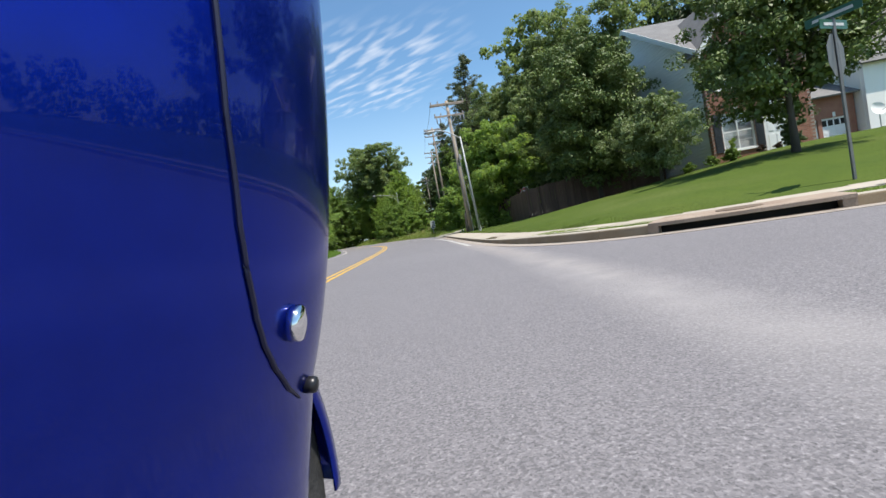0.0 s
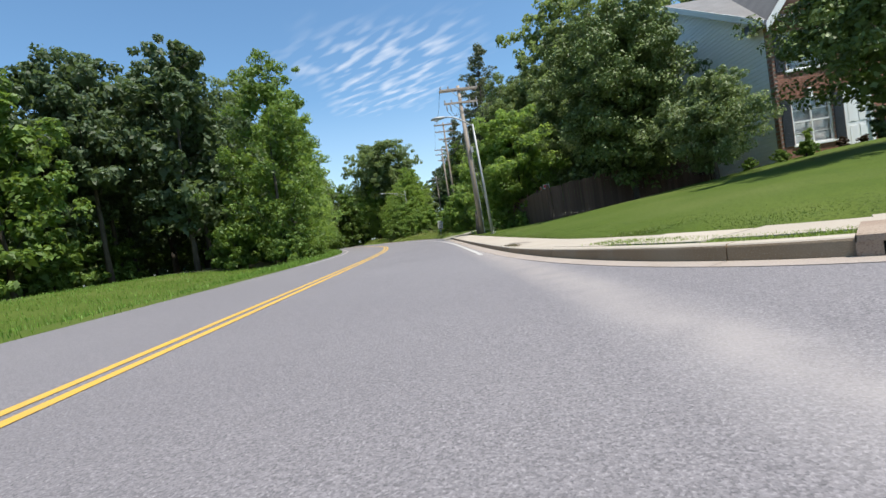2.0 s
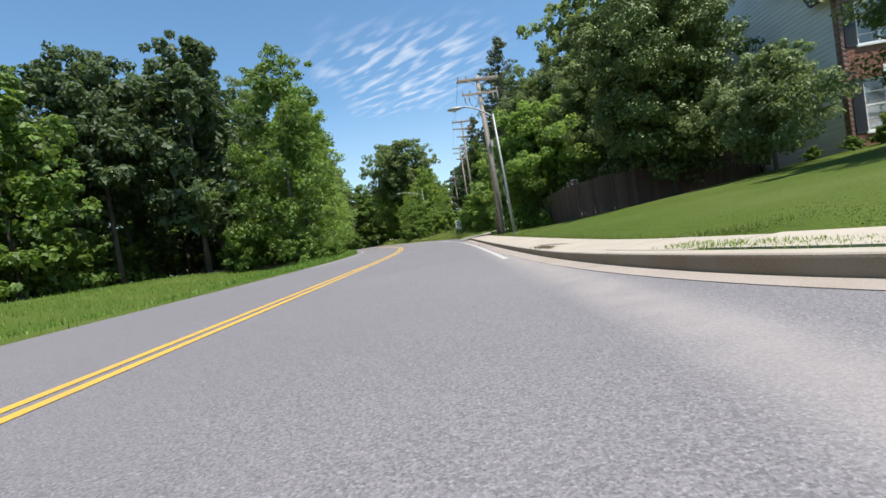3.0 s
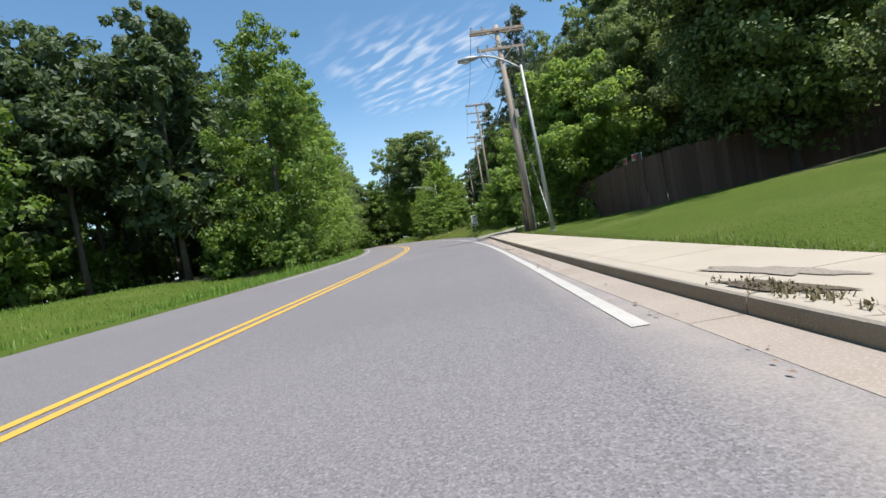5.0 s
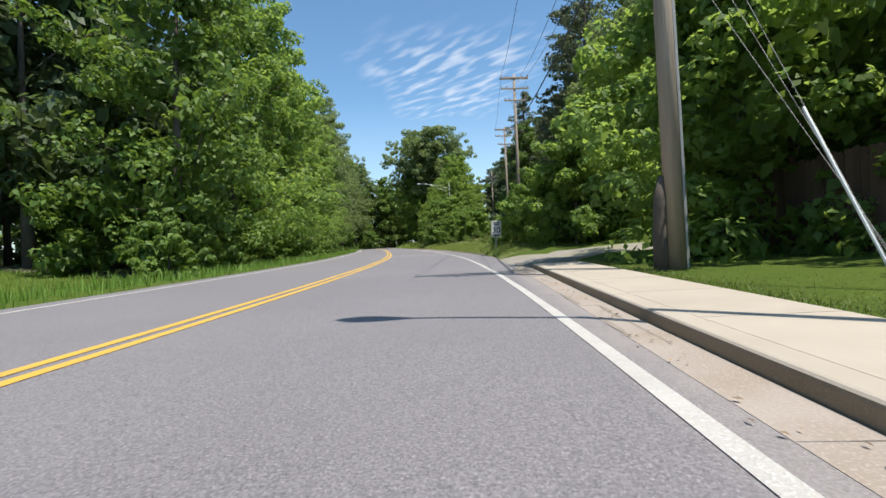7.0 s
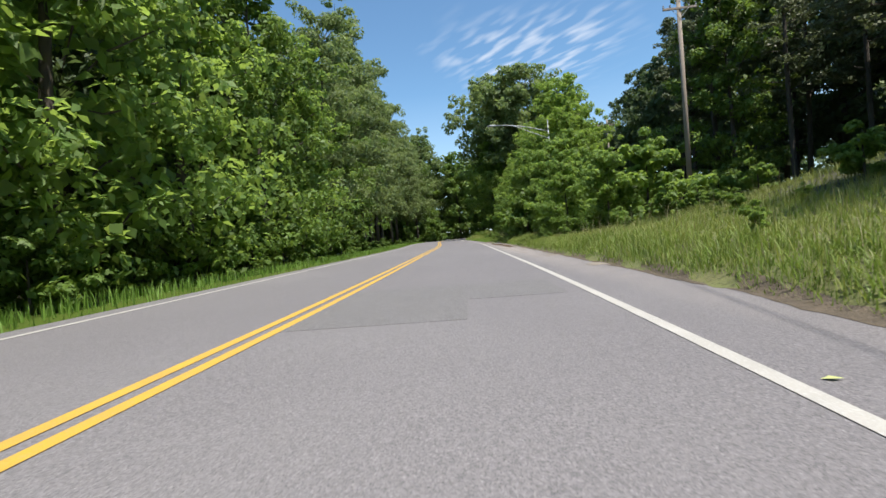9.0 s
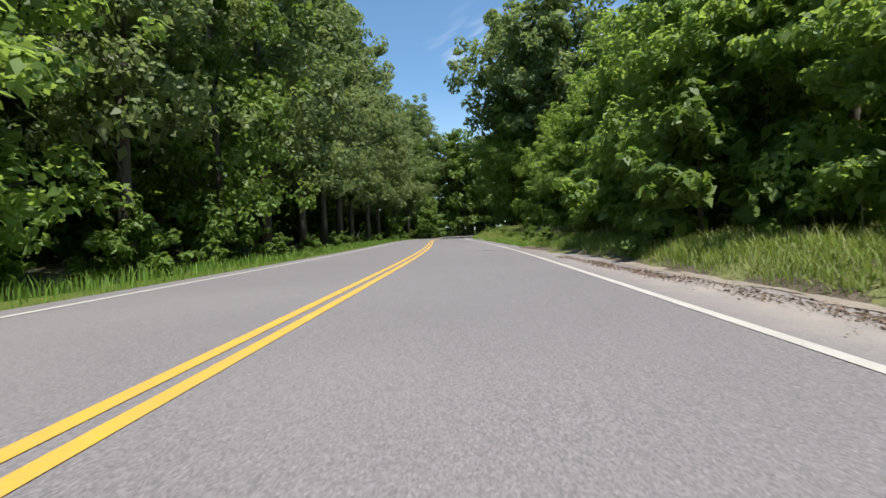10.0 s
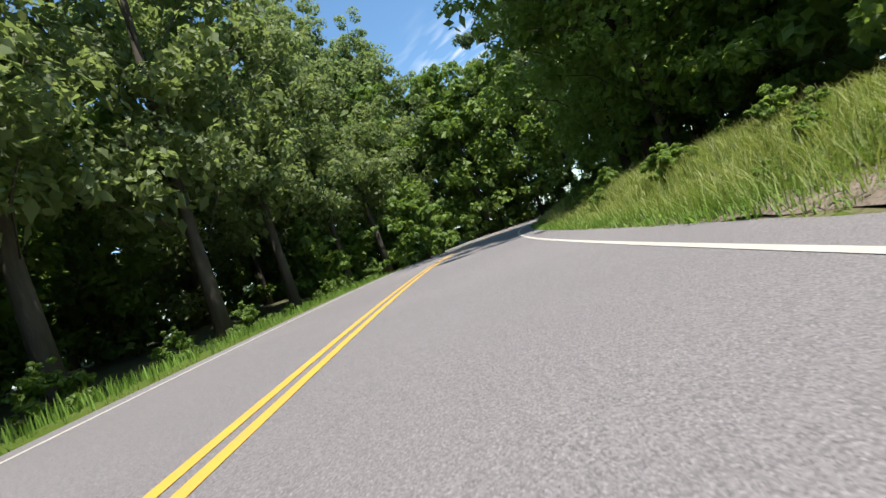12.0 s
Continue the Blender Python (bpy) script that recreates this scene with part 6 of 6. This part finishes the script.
# ---- worn places on the road, dirt and litter ----
def blot(name, x, y, turn, lx, ly, z, mat, label, category, seed, rough=0.35):
    """A flat irregular patch."""
    rng = random.Random(seed)
    n = 44
    bm = bmesh.new()
    ring = []
    p1, p2, p3 = (rng.uniform(0, 6.28) for _ in range(3))
    for i in range(n):
        a = 2 * math.pi * i / n
        k = max(0.15, 1 + rough * (0.3 * math.sin(2 * a + p1) + 0.22 * math.sin(5 * a + p2) + 0.16 * math.sin(9 * a + p3) + rng.uniform(-0.12, 0.12)))
        ring.append(bm.verts.new((lx * math.cos(a) * k, ly * math.sin(a) * k, 0)))
    bm.faces.new(ring)
    ob = part(name, bm, mat)
    ob.matrix_basis = Matrix.Translation((x, y, z)) @ Matrix.Rotation(turn, 4, 'Z')
    return tagged(ob, label, category, kind="stuff" if category == "dirt" else "structure")


def build_road_wear():
    # darker mended patches
    for y, s, l, w in ((57.3, 1.05, 1.5, 0.95), (57.9, 2.62, 0.8, 0.6)):
        p = beside(y, s)
        bm = bmesh.new()
        box(bm, (-w, -l, -0.02), (w, l, 0.004))
        ob = part("asphalt_patch", bm, M_PATCH)
        ob.matrix_basis = Matrix.Translation((p.x, p.y, 0)) @ Matrix.Rotation(math.atan2(across(y).y, across(y).x), 4, 'Z')
        tagged(ob, "darker rectangular repair patch in the asphalt", "asphalt patch", "repair patches", "structure")
    # a lighter, sandy band where turning wheels sweep the corner
    blot("sandy_wear", 1.35, 34.5, 0.0, 0.2, 1.6, 0.0052, M_SILT, "sand washed into the gutter's end", "dirt", 1, 0.6)
    rng = random.Random(3)
    for k in range(9):
        y = rng.uniform(16, 35)
        blot("gutter_dirt", 1.53 - rng.uniform(0.0, 0.2), y, 0.0, rng.uniform(0.01, 0.03), rng.uniform(0.1, 0.5), 0.0045 + 0.0002 * k, M_SILT, "dry dirt lying in the concrete gutter", "dirt", 10 + k, 0.8)
    for k in range(46):
        y = rng.uniform(60, 92) if k < 22 else rng.uniform(74.5, 82)
        edge = 4.7 if y < 84 else 3.95
        p = beside(y, edge + rng.uniform(-0.12, 0.15))
        blot("shoulder_dirt", p.x, p.y, rng.uniform(0.1, 0.4), rng.uniform(0.05, 0.2), rng.uniform(0.12, 0.6), 0.004 + 0.00012 * k, M_SILT, "brown dirt washed over the asphalt shoulder", "dirt", 60 + k, 0.9)
    # bark crumbs and leaf mould heaped along the shoulder
    v, f = [], []
    nr = np.random.default_rng(31)
    heaps = [(nr.uniform(75.0, 84.5), nr.normal() * 0.09, nr.uniform(0.2, 0.55)) for _ in range(34)]
    for _ in range(4200):
        hy, hs, long = heaps[nr.integers(len(heaps))]
        y = hy + nr.normal() * long
        p = beside(y, 4.12 + 0.5 * (84 - hy) / 9 * 0.6 + hs + nr.normal() * 0.06)
        sz = nr.uniform(0.006, 0.02) * (1.0 if nr.random() < 0.85 else 1.9)
        c = np.array((p.x, p.y, 0.002 + sz * 0.5))
        k = len(v)
        axes = nr.normal(size=(3, 3))
        axes /= np.linalg.norm(axes, axis=1)[:, None]
        for a, w in zip(axes, (1.0, 0.7, 0.4)):
            v.extend((c + a * sz * w * np.array((1, 1, 0.5)), c - a * sz * w * np.array((1, 1, 0.5))))
        for a, b, d in ((0, 2, 4), (2, 1, 4), (1, 3, 4), (3, 0, 4), (2, 0, 5), (1, 2, 5), (3, 1, 5), (0, 3, 5)):
            f.append((k + a, k + b, k + d))
    tagged(new("leaf_mould", mesh_from("leaf_mould", v, f, M_CRUMBS)), "reddish-brown bark crumbs and leaf mould on the shoulder", "dirt", kind="stuff")
    # bare, crumbling edge between asphalt and bank
    v, f = [], []
    ys = np.arange(43.5, 91.0, 0.2)
    for y in ys:
        rag = 0.16 * noise.noise((y * 0.7, 5.0, 0)) + 0.1 * noise.noise((y * 2.9, 8.0, 0))
        for s, up in ((4.72 + rag * 0.7 - 0.75 * ease(y, 84, 91), None), (4.86 + rag * 0.4 - 0.7 * ease(y, 84, 91), 0.012), (5.02 + rag * 0.5 - 0.7 * ease(y, 84, 91), 0.02)):
            p = beside(y, s)
            v.append((p.x, p.y, 0.0035 if up is None else max(height(p.x, p.y), -0.004) + up))
    for i in range(len(ys) - 1):
        for j in range(2):
            f.append((3 * i + j, 3 * i + j + 1, 3 * i + j + 4, 3 * i + j + 3))
    tagged(new("verge_earth", mesh_from("verge_earth", v, f, M_MOULD, True)), "crumbling brown earth along the asphalt's edge", "dirt", kind="stuff")
    for k in range(9):
        y = 93 + 1.6 * k
        p = beside(y, 4.14 + rng.uniform(-0.05, 0.06))
        blot("verge_dirt", p.x, p.y, 0.2, rng.uniform(0.04, 0.11), rng.uniform(0.3, 0.9), 0.004 + 0.0002 * k, M_MOULD if k % 3 else M_SILT, "bare brown earth beside the asphalt", "dirt", 190 + k, 0.9)
    # bare cutting at the foot of the bank
    v, f = [], []
    ys = np.arange(110.6, 114.9, 0.12)
    cols = (4.28, 4.45, 4.65, 4.85, 5.05, 5.3)
    for y in ys:
        end = ease(y, 110.6, 111.2) * (1 - ease(y, 113.8, 114.7))
        for j, s in enumerate(cols):
            p = beside(y, s + 0.08 * noise.noise((y * 2.1, s * 2.0, 4.0)))
            rise = (0.0, 0.05, 0.06, 0.05, 0.03, -0.04)[j] * end
            v.append((p.x, p.y, max(height(p.x, p.y), 0.0) + (0.004 if j < 5 else 0) + rise + 0.03 * (j % 5 > 0) * noise.noise((p.x * 4, p.y * 4, 0)) - 0.03 * (1 - end)))
    m = len(cols)
    for i in range(len(ys) - 1):
        for j in range(m - 1):
            f.append((m * i + j, m * i + j + 1, m * i + j + m + 1, m * i + j + m))
    tagged(new("bare_bank", mesh_from("bare_bank", v, f, M_EARTH, True)), "bare grey-brown earth at the foot of the bank", "dirt", kind="stuff")
    # dead leaves and twigs
    v, f = [], []
    nr = np.random.default_rng(8)
    for _ in range(1000):
        y = nr.uniform(64, 90) if nr.random() < 0.8 else nr.uniform(13, 36)
        if y > 40:
            s = (4.6 if y < 84 else 3.9) + nr.normal() * 0.22 - 0.25
            q = beside(y, s)
        else:
            q = Vector((1.52 - abs(nr.normal()) * 0.14, y, 0))
        a, sz = nr.random() * 6.28, nr.uniform(0.01, 0.026)
        k = len(v)
        for j, (du, dv, dz) in enumerate(((-1, 0, 0), (0, 0.5, 0.3), (1, 0, 0.1), (0, -0.5, 0.25))):
            v.append((q.x + sz * (du * math.cos(a) - dv * math.sin(a)), q.y + sz * (du * math.sin(a) + dv * math.cos(a)), 0.016 + sz * dz))
        f.append((k, k + 1, k + 2, k + 3))
    tagged(new("dead_leaves", mesh_from("dead_leaves", v, f, M_LITTER)), "scattered brown dead leaves and twigs at the road's edge", "leaf litter", kind="stuff")
    bm = bmesh.new()
    way = [(1.33, 22.79), (1.34, 22.7), (1.315, 22.65), (1.33, 22.58), (1.36, 22.54), (1.35, 22.49), (1.39, 22.45), (1.42, 22.46), (1.46, 22.41), (1.5, 22.42)]
    tube(bm, [(x, y, 0.014 + 0.006 * (k % 2)) for k, (x, y) in enumerate(way)], 0.0045, 5)
    tube(bm, [(1.36, 22.54, 0.016), (1.38, 22.58, 0.025), (1.41, 22.56, 0.014)], 0.003, 5)
    tagged(part("twig", bm, M_BARK), "thin dead branch lying across the gutter", "twig")
    # weeds growing on the pavement, and dirt washed round them
    blot("pavement_dirt", 2.2, 14.35, 0.25, 0.12, 0.42, 0.117, M_SILT, "brown dirt dried on the pavement slabs", "dirt", 300, 0.7)
    blot("pavement_dirt", 1.95, 13.9, 0.2, 0.09, 0.35, 0.115, M_MOULD, "dark dirt dried on the pavement slabs", "dirt", 301, 0.8)
    nr = np.random.default_rng(21)
    sp = np.stack([nr.normal(1.93, 0.06, 260), nr.normal(13.8, 0.25, 260), np.full(260, 0.107)], 1)
    blades("pavement_weed", nr, sp, 0.035, 0.012, M_WEED_OLD, "dry weed tuft in a pavement crack", 2.4)
    p = Vector((-1.74, 54.46, 0))
    bm = bmesh.new()
    vs = [bm.verts.new(q) for q in ((-0.045, 0, 0), (0, 0.025, 0.008), (0.05, 0, 0.004), (0, -0.025, 0.01))]
    bm.faces.new(vs)
    lf = part("leaf", bm, M_PALE_LEAF)
    lf.matrix_basis = Matrix.Translation((p.x, p.y, 0.006))
    tagged(lf, "single pale green leaf lying on the asphalt", "leaf")


M_SILT = material("dry_silt", (0.225, 0.195, 0.165), 0.95, (0.28, 0.24, 0.2), 3.0, 0.9, fine=(0.17, 0.14, 0.11), bump=0.6, bump_scale=40)
M_MOULD = material("leaf_mould", (0.085, 0.066, 0.046), 0.95, (0.155, 0.12, 0.085), 5.0, 0.9, fine=(0.06, 0.045, 0.03), bump=0.9, bump_scale=50, bump_depth=0.03)
M_CRUMBS = material("bark_crumbs", (0.1, 0.066, 0.044), 0.95, (0.19, 0.13, 0.09), 9.0, 0.9, per_island=0.5)
M_EARTH = material("bare_earth", (0.16, 0.125, 0.095), 0.95, (0.24, 0.19, 0.15), 3.0, 0.9, fine=(0.1, 0.075, 0.055), bump=0.8, bump_scale=35)
M_PALE_LEAF = material("pale_fallen_leaf", (0.42, 0.46, 0.16), 0.7, (0.5, 0.52, 0.22), 20.0, 0.9)
M_LITTER = material("dead_leaf", (0.2, 0.14, 0.085), 0.9, (0.28, 0.2, 0.12), 9.0, 0.9, per_island=0.4)
build_road_wear()


# ---- the motorcycle beside which the ride begins ----
def paint_material():
    m = material("blue_metallic_paint", (0.001, 0.0145, 0.245), 0.22, (0.0012, 0.017, 0.28), 30.0, 0.8, metal=0.8, coat=0.35, spec=0.2)
    b = m.node_tree.nodes["Principled BSDF"]
    b.inputs["Coat Roughness"].default_value = 0.015
    b.inputs["Coat IOR"].default_value = 1.5
    return m


M_PAINT = paint_material()
M_CHROME = material("chrome", (0.8, 0.8, 0.8), 0.08, metal=1.0)
M_SPOKE = material("dark_cast_spoke", (0.03, 0.03, 0.032), 0.35, (0.045, 0.045, 0.047), 20.0, 0.5, metal=0.6)
M_SEAM = material("joint_shadow_gap", (0.004, 0.005, 0.03), 0.5, (0.006, 0.008, 0.04), 20.0, 0.5)
M_RUBBER = material("tyre_rubber", (0.02, 0.02, 0.02), 0.85, (0.03, 0.03, 0.03), 30.0, 0.6, bump=0.3, bump_scale=80)


def build_motorcycle():
    eye, target = Vector(PATH[0][1]), Vector(PATH[0][2])
    ahead = (target - eye).normalized()
    flat = Vector((ahead.x, ahead.y, 0)).normalized()
    right = Vector((flat.y, -flat.x, 0))
    lean = radians(10.5)
    side = (right * math.cos(lean) - Vector((0, 0, 1)) * math.sin(lean)).normalized()
    over = (Vector((0, 0, 1)) * math.cos(lean) + right * math.sin(lean)).normalized()
    base = Vector((eye.x, eye.y, 0.0))
    bike = empty("motorcycle", Matrix.Translation(base + flat * 0.6 - right * 0.5), "glossy dark blue motorcycle with chrome bolts standing in the lane", "motorcycle")
    inv = bike.matrix_basis.inverted()

    def place(a, b, c):
        """a right of, b ahead of and c above the eye, leaning with the machine."""
        return inv @ (eye + side * a + flat * b + over * c)

    # plan line of the fairing's skin, from beside the rider's knee to the nose
    def skin(u, v):
        """u: 0 back to 1 nose, v: metres above the eye."""
        pts = ((-0.44, -0.12), (-0.33, 0.1), (-0.24, 0.28), (-0.178, 0.45), (-0.156, 0.56), (-0.168, 0.63), (-0.215, 0.69), (-0.3, 0.73), (-0.42, 0.75))
        k = u * (len(pts) - 1)
        i = min(int(k), len(pts) - 2)
        w = k - i
        p0, p1, p2, p3 = (pts[max(i - 1, 0)], pts[i], pts[i + 1], pts[min(i + 2, len(pts) - 1)])
        q = [0.5 * (2 * b + (c - a) * w + (2 * a - 5 * b + 4 * c - d) * w * w + (3 * b - a - 3 * c + d) * w ** 3) for a, b, c, d in zip(p0, p1, p2, p3)]
        bulge = 0.012 - (0.16 if v > 0.04 else 0.4) * (max(v, -0.2) - 0.04) ** 2 - 0.05 * max(0.0, -0.2 - v)
        return q[0] + bulge, q[1], v

    nu, nv = 64, 36
    lo, hi = -0.42, 0.46
    bm = bmesh.new()
    grid = [[bm.verts.new(place(*skin(i / nu, lo + (hi - lo) * j / nv))) for j in range(nv + 1)] for i in range(nu + 1)]
    for i in range(nu):
        for j in range(nv):
            bm.faces.new((grid[i][j], grid[i + 1][j], grid[i + 1][j + 1], grid[i][j + 1]))
    # inner skin, so that the panel has thickness
    back = [bm.verts.new(place(-0.62, -0.12, c)) for c in (lo, hi)] + [bm.verts.new(place(-0.62, 0.72, c)) for c in (lo, hi)]
    bm.faces.new([grid[i][0] for i in range(nu + 1)] + [back[2], back[0]])
    bm.faces.new([grid[i][nv] for i in range(nu, -1, -1)] + [back[1], back[3]])
    bm.faces.new([grid[0][j] for j in range(nv + 1)] + [back[1], back[0]])
    bm.faces.new([grid[nu][j] for j in range(nv, -1, -1)] + [back[2], back[3]])
    bm.faces.new((back[0], back[1], back[3], back[2]))
    part("fairing", bm, M_PAINT, bike, "glossy dark blue curved fairing", True)
    # joint between the side cover and the front panel
    line = ((0.328, 0.221), (0.326, 0.191), (0.328, 0.146), (0.33, 0.099), (0.335, 0.051), (0.34, 0.002), (0.348, -0.04), (0.361, -0.086), (0.375, -0.118), (0.396, -0.148), (0.431, -0.181), (0.484, -0.211))
    pts = []
    for (u0, v0), (u1, v1) in zip(line, line[1:]):
        for k in range(5):
            u, v = u0 + (u1 - u0) * k / 5, v0 + (v1 - v0) * k / 5
            a, b, c = skin(u, v)
            pts.append(place(a + 0.0012, b - 0.0008, c))
    bm = bmesh.new()
    tube(bm, pts, [0.0029] * (len(pts) - 6) + [0.0029, 0.0027, 0.0024, 0.002, 0.0015, 0.001], 6)
    part("panel_joint", bm, M_SEAM, bike, "dark joint between two panels")
    for u, v, r, mat in ((0.419, -0.104, 0.0165, M_CHROME), (0.501, -0.196, 0.0085, M_SPOKE)):
        a, b, c = skin(u, v)
        bm = bmesh.new()
        # a flat-domed head whose axis stands off the skin
        foot, tip = place(a - 0.002, b, c), place(a + 0.014, b + 0.0012, c)
        ax = (tip - foot).normalized()
        tube(bm, [foot, foot + ax * 0.011, foot + ax * 0.0145, foot + ax * 0.0165], [r * 1.25, r * 1.25, r * 1.1, r * 0.5], 28)
        part("bolt", bm, mat, bike, "domed chrome bolt" if mat is M_CHROME else "small dark bolt", True)
    # front wheel on the ground, its guard and fork
    hub = base + flat * 0.5 - right * 0.335 + Vector((0, 0, 0.31))
    axis = right
    bm = bmesh.new()
    rings = []
    for i in range(40):
        a = 2 * math.pi * i / 40
        d = flat * math.cos(a) + Vector((0, 0, 1)) * math.sin(a)
        rings.append([bm.verts.new(inv @ (hub + d * (0.25 + 0.06 * math.cos(t)) + axis * 0.065 * math.sin(t))) for t in (2 * math.pi * k / 12 for k in range(12))])
    for i in range(40):
        p, q = rings[i], rings[(i + 1) % 40]
        for k in range(12):
            bm.faces.new((p[k], p[(k + 1) % 12], q[(k + 1) % 12], q[k]))
    wheel = part("tyre", bm, M_RUBBER, bike, "black rubber front tyre", True)
    bm = bmesh.new()
    rings = []
    for i in range(40):
        a = 2 * math.pi * i / 40
        d = flat * math.cos(a) + Vector((0, 0, 1)) * math.sin(a)
        rings.append([bm.verts.new(inv @ (hub + d * r + axis * w)) for r, w in ((0.2, -0.05), (0.2, 0.05), (0.18, 0.045), (0.175, 0.02), (0.175, -0.02), (0.18, -0.045))])
    for i in range(40):
        p, q = rings[i], rings[(i + 1) % 40]
        for k in range(6):
            bm.faces.new((p[k], p[(k + 1) % 6], q[(k + 1) % 6], q[k]))
    part("rim", bm, M_CHROME, wheel, "chrome wheel rim", True)
    bm = bmesh.new()
    tube(bm, [inv @ (hub - axis * 0.07), inv @ (hub + axis * 0.07)], 0.035, 20)
    part("hub", bm, M_CHROME, wheel)
    for i in range(10):
        a = 2 * math.pi * i / 10
        d = flat * math.cos(a) + Vector((0, 0, 1)) * math.sin(a)
        bm = bmesh.new()
        tube(bm, [inv @ (hub + d * 0.03), inv @ (hub + d * 0.18)], [0.014, 0.009], 8)
        part("spoke", bm, M_SPOKE, wheel)
    for s in (-0.062, 0.062):
        bm = bmesh.new()
        inner, outer = [], []
        for i in range(36):
            a = 2 * math.pi * i / 36
            d = flat * math.cos(a) + Vector((0, 0, 1)) * math.sin(a)
            inner.append([bm.verts.new(inv @ (hub + d * 0.1 + axis * (s + w))) for w in (-0.002, 0.002)])
            outer.append([bm.verts.new(inv @ (hub + d * 0.145 + axis * (s + w))) for w in (-0.002, 0.002)])
        for i in range(36):
            j = (i + 1) % 36
            bm.faces.new((inner[i][0], outer[i][0], outer[j][0], inner[j][0]))
            bm.faces.new((inner[i][1], inner[j][1], outer[j][1], outer[i][1]))
            bm.faces.new((outer[i][0], outer[i][1], outer[j][1], outer[j][0]))
            bm.faces.new((inner[i][0], inner[j][0], inner[j][1], inner[i][1]))
        part("brake_disc", bm, M_STEEL, wheel, "steel brake disc")
    bm = bmesh.new()
    rings = []
    for i in range(15):
        a = radians(-12 + 70 * i / 14)
        d = flat * math.cos(a) + Vector((0, 0, 1)) * math.sin(a)
        row = []
        for k in range(9):
            t = radians(-100 + 200 * k / 8)
            row.append(bm.verts.new(inv @ (hub + d * (0.255 + 0.085 * math.cos(t)) + axis * 0.09 * math.sin(t))))
        rings.append(row)
    for p, q in zip(rings, rings[1:]):
        for k in range(8):
            bm.faces.new((p[k], p[k + 1], q[k + 1], q[k]))
    ob = part("front_guard", bm, M_PAINT, bike, "blue front wheel guard", True)
    md = ob.modifiers.new("thick", 'SOLIDIFY')
    md.thickness = 0.004
    for s in (-0.075, 0.075):
        bm = bmesh.new()
        tube(bm, [inv @ (hub + axis * s), inv @ (hub + axis * (s - 0.05) - flat * 0.2 + Vector((0, 0, 0.5)))], 0.018, 12)
        part("fork_leg", bm, M_CHROME, bike, "chrome fork leg", True)


build_motorcycle()
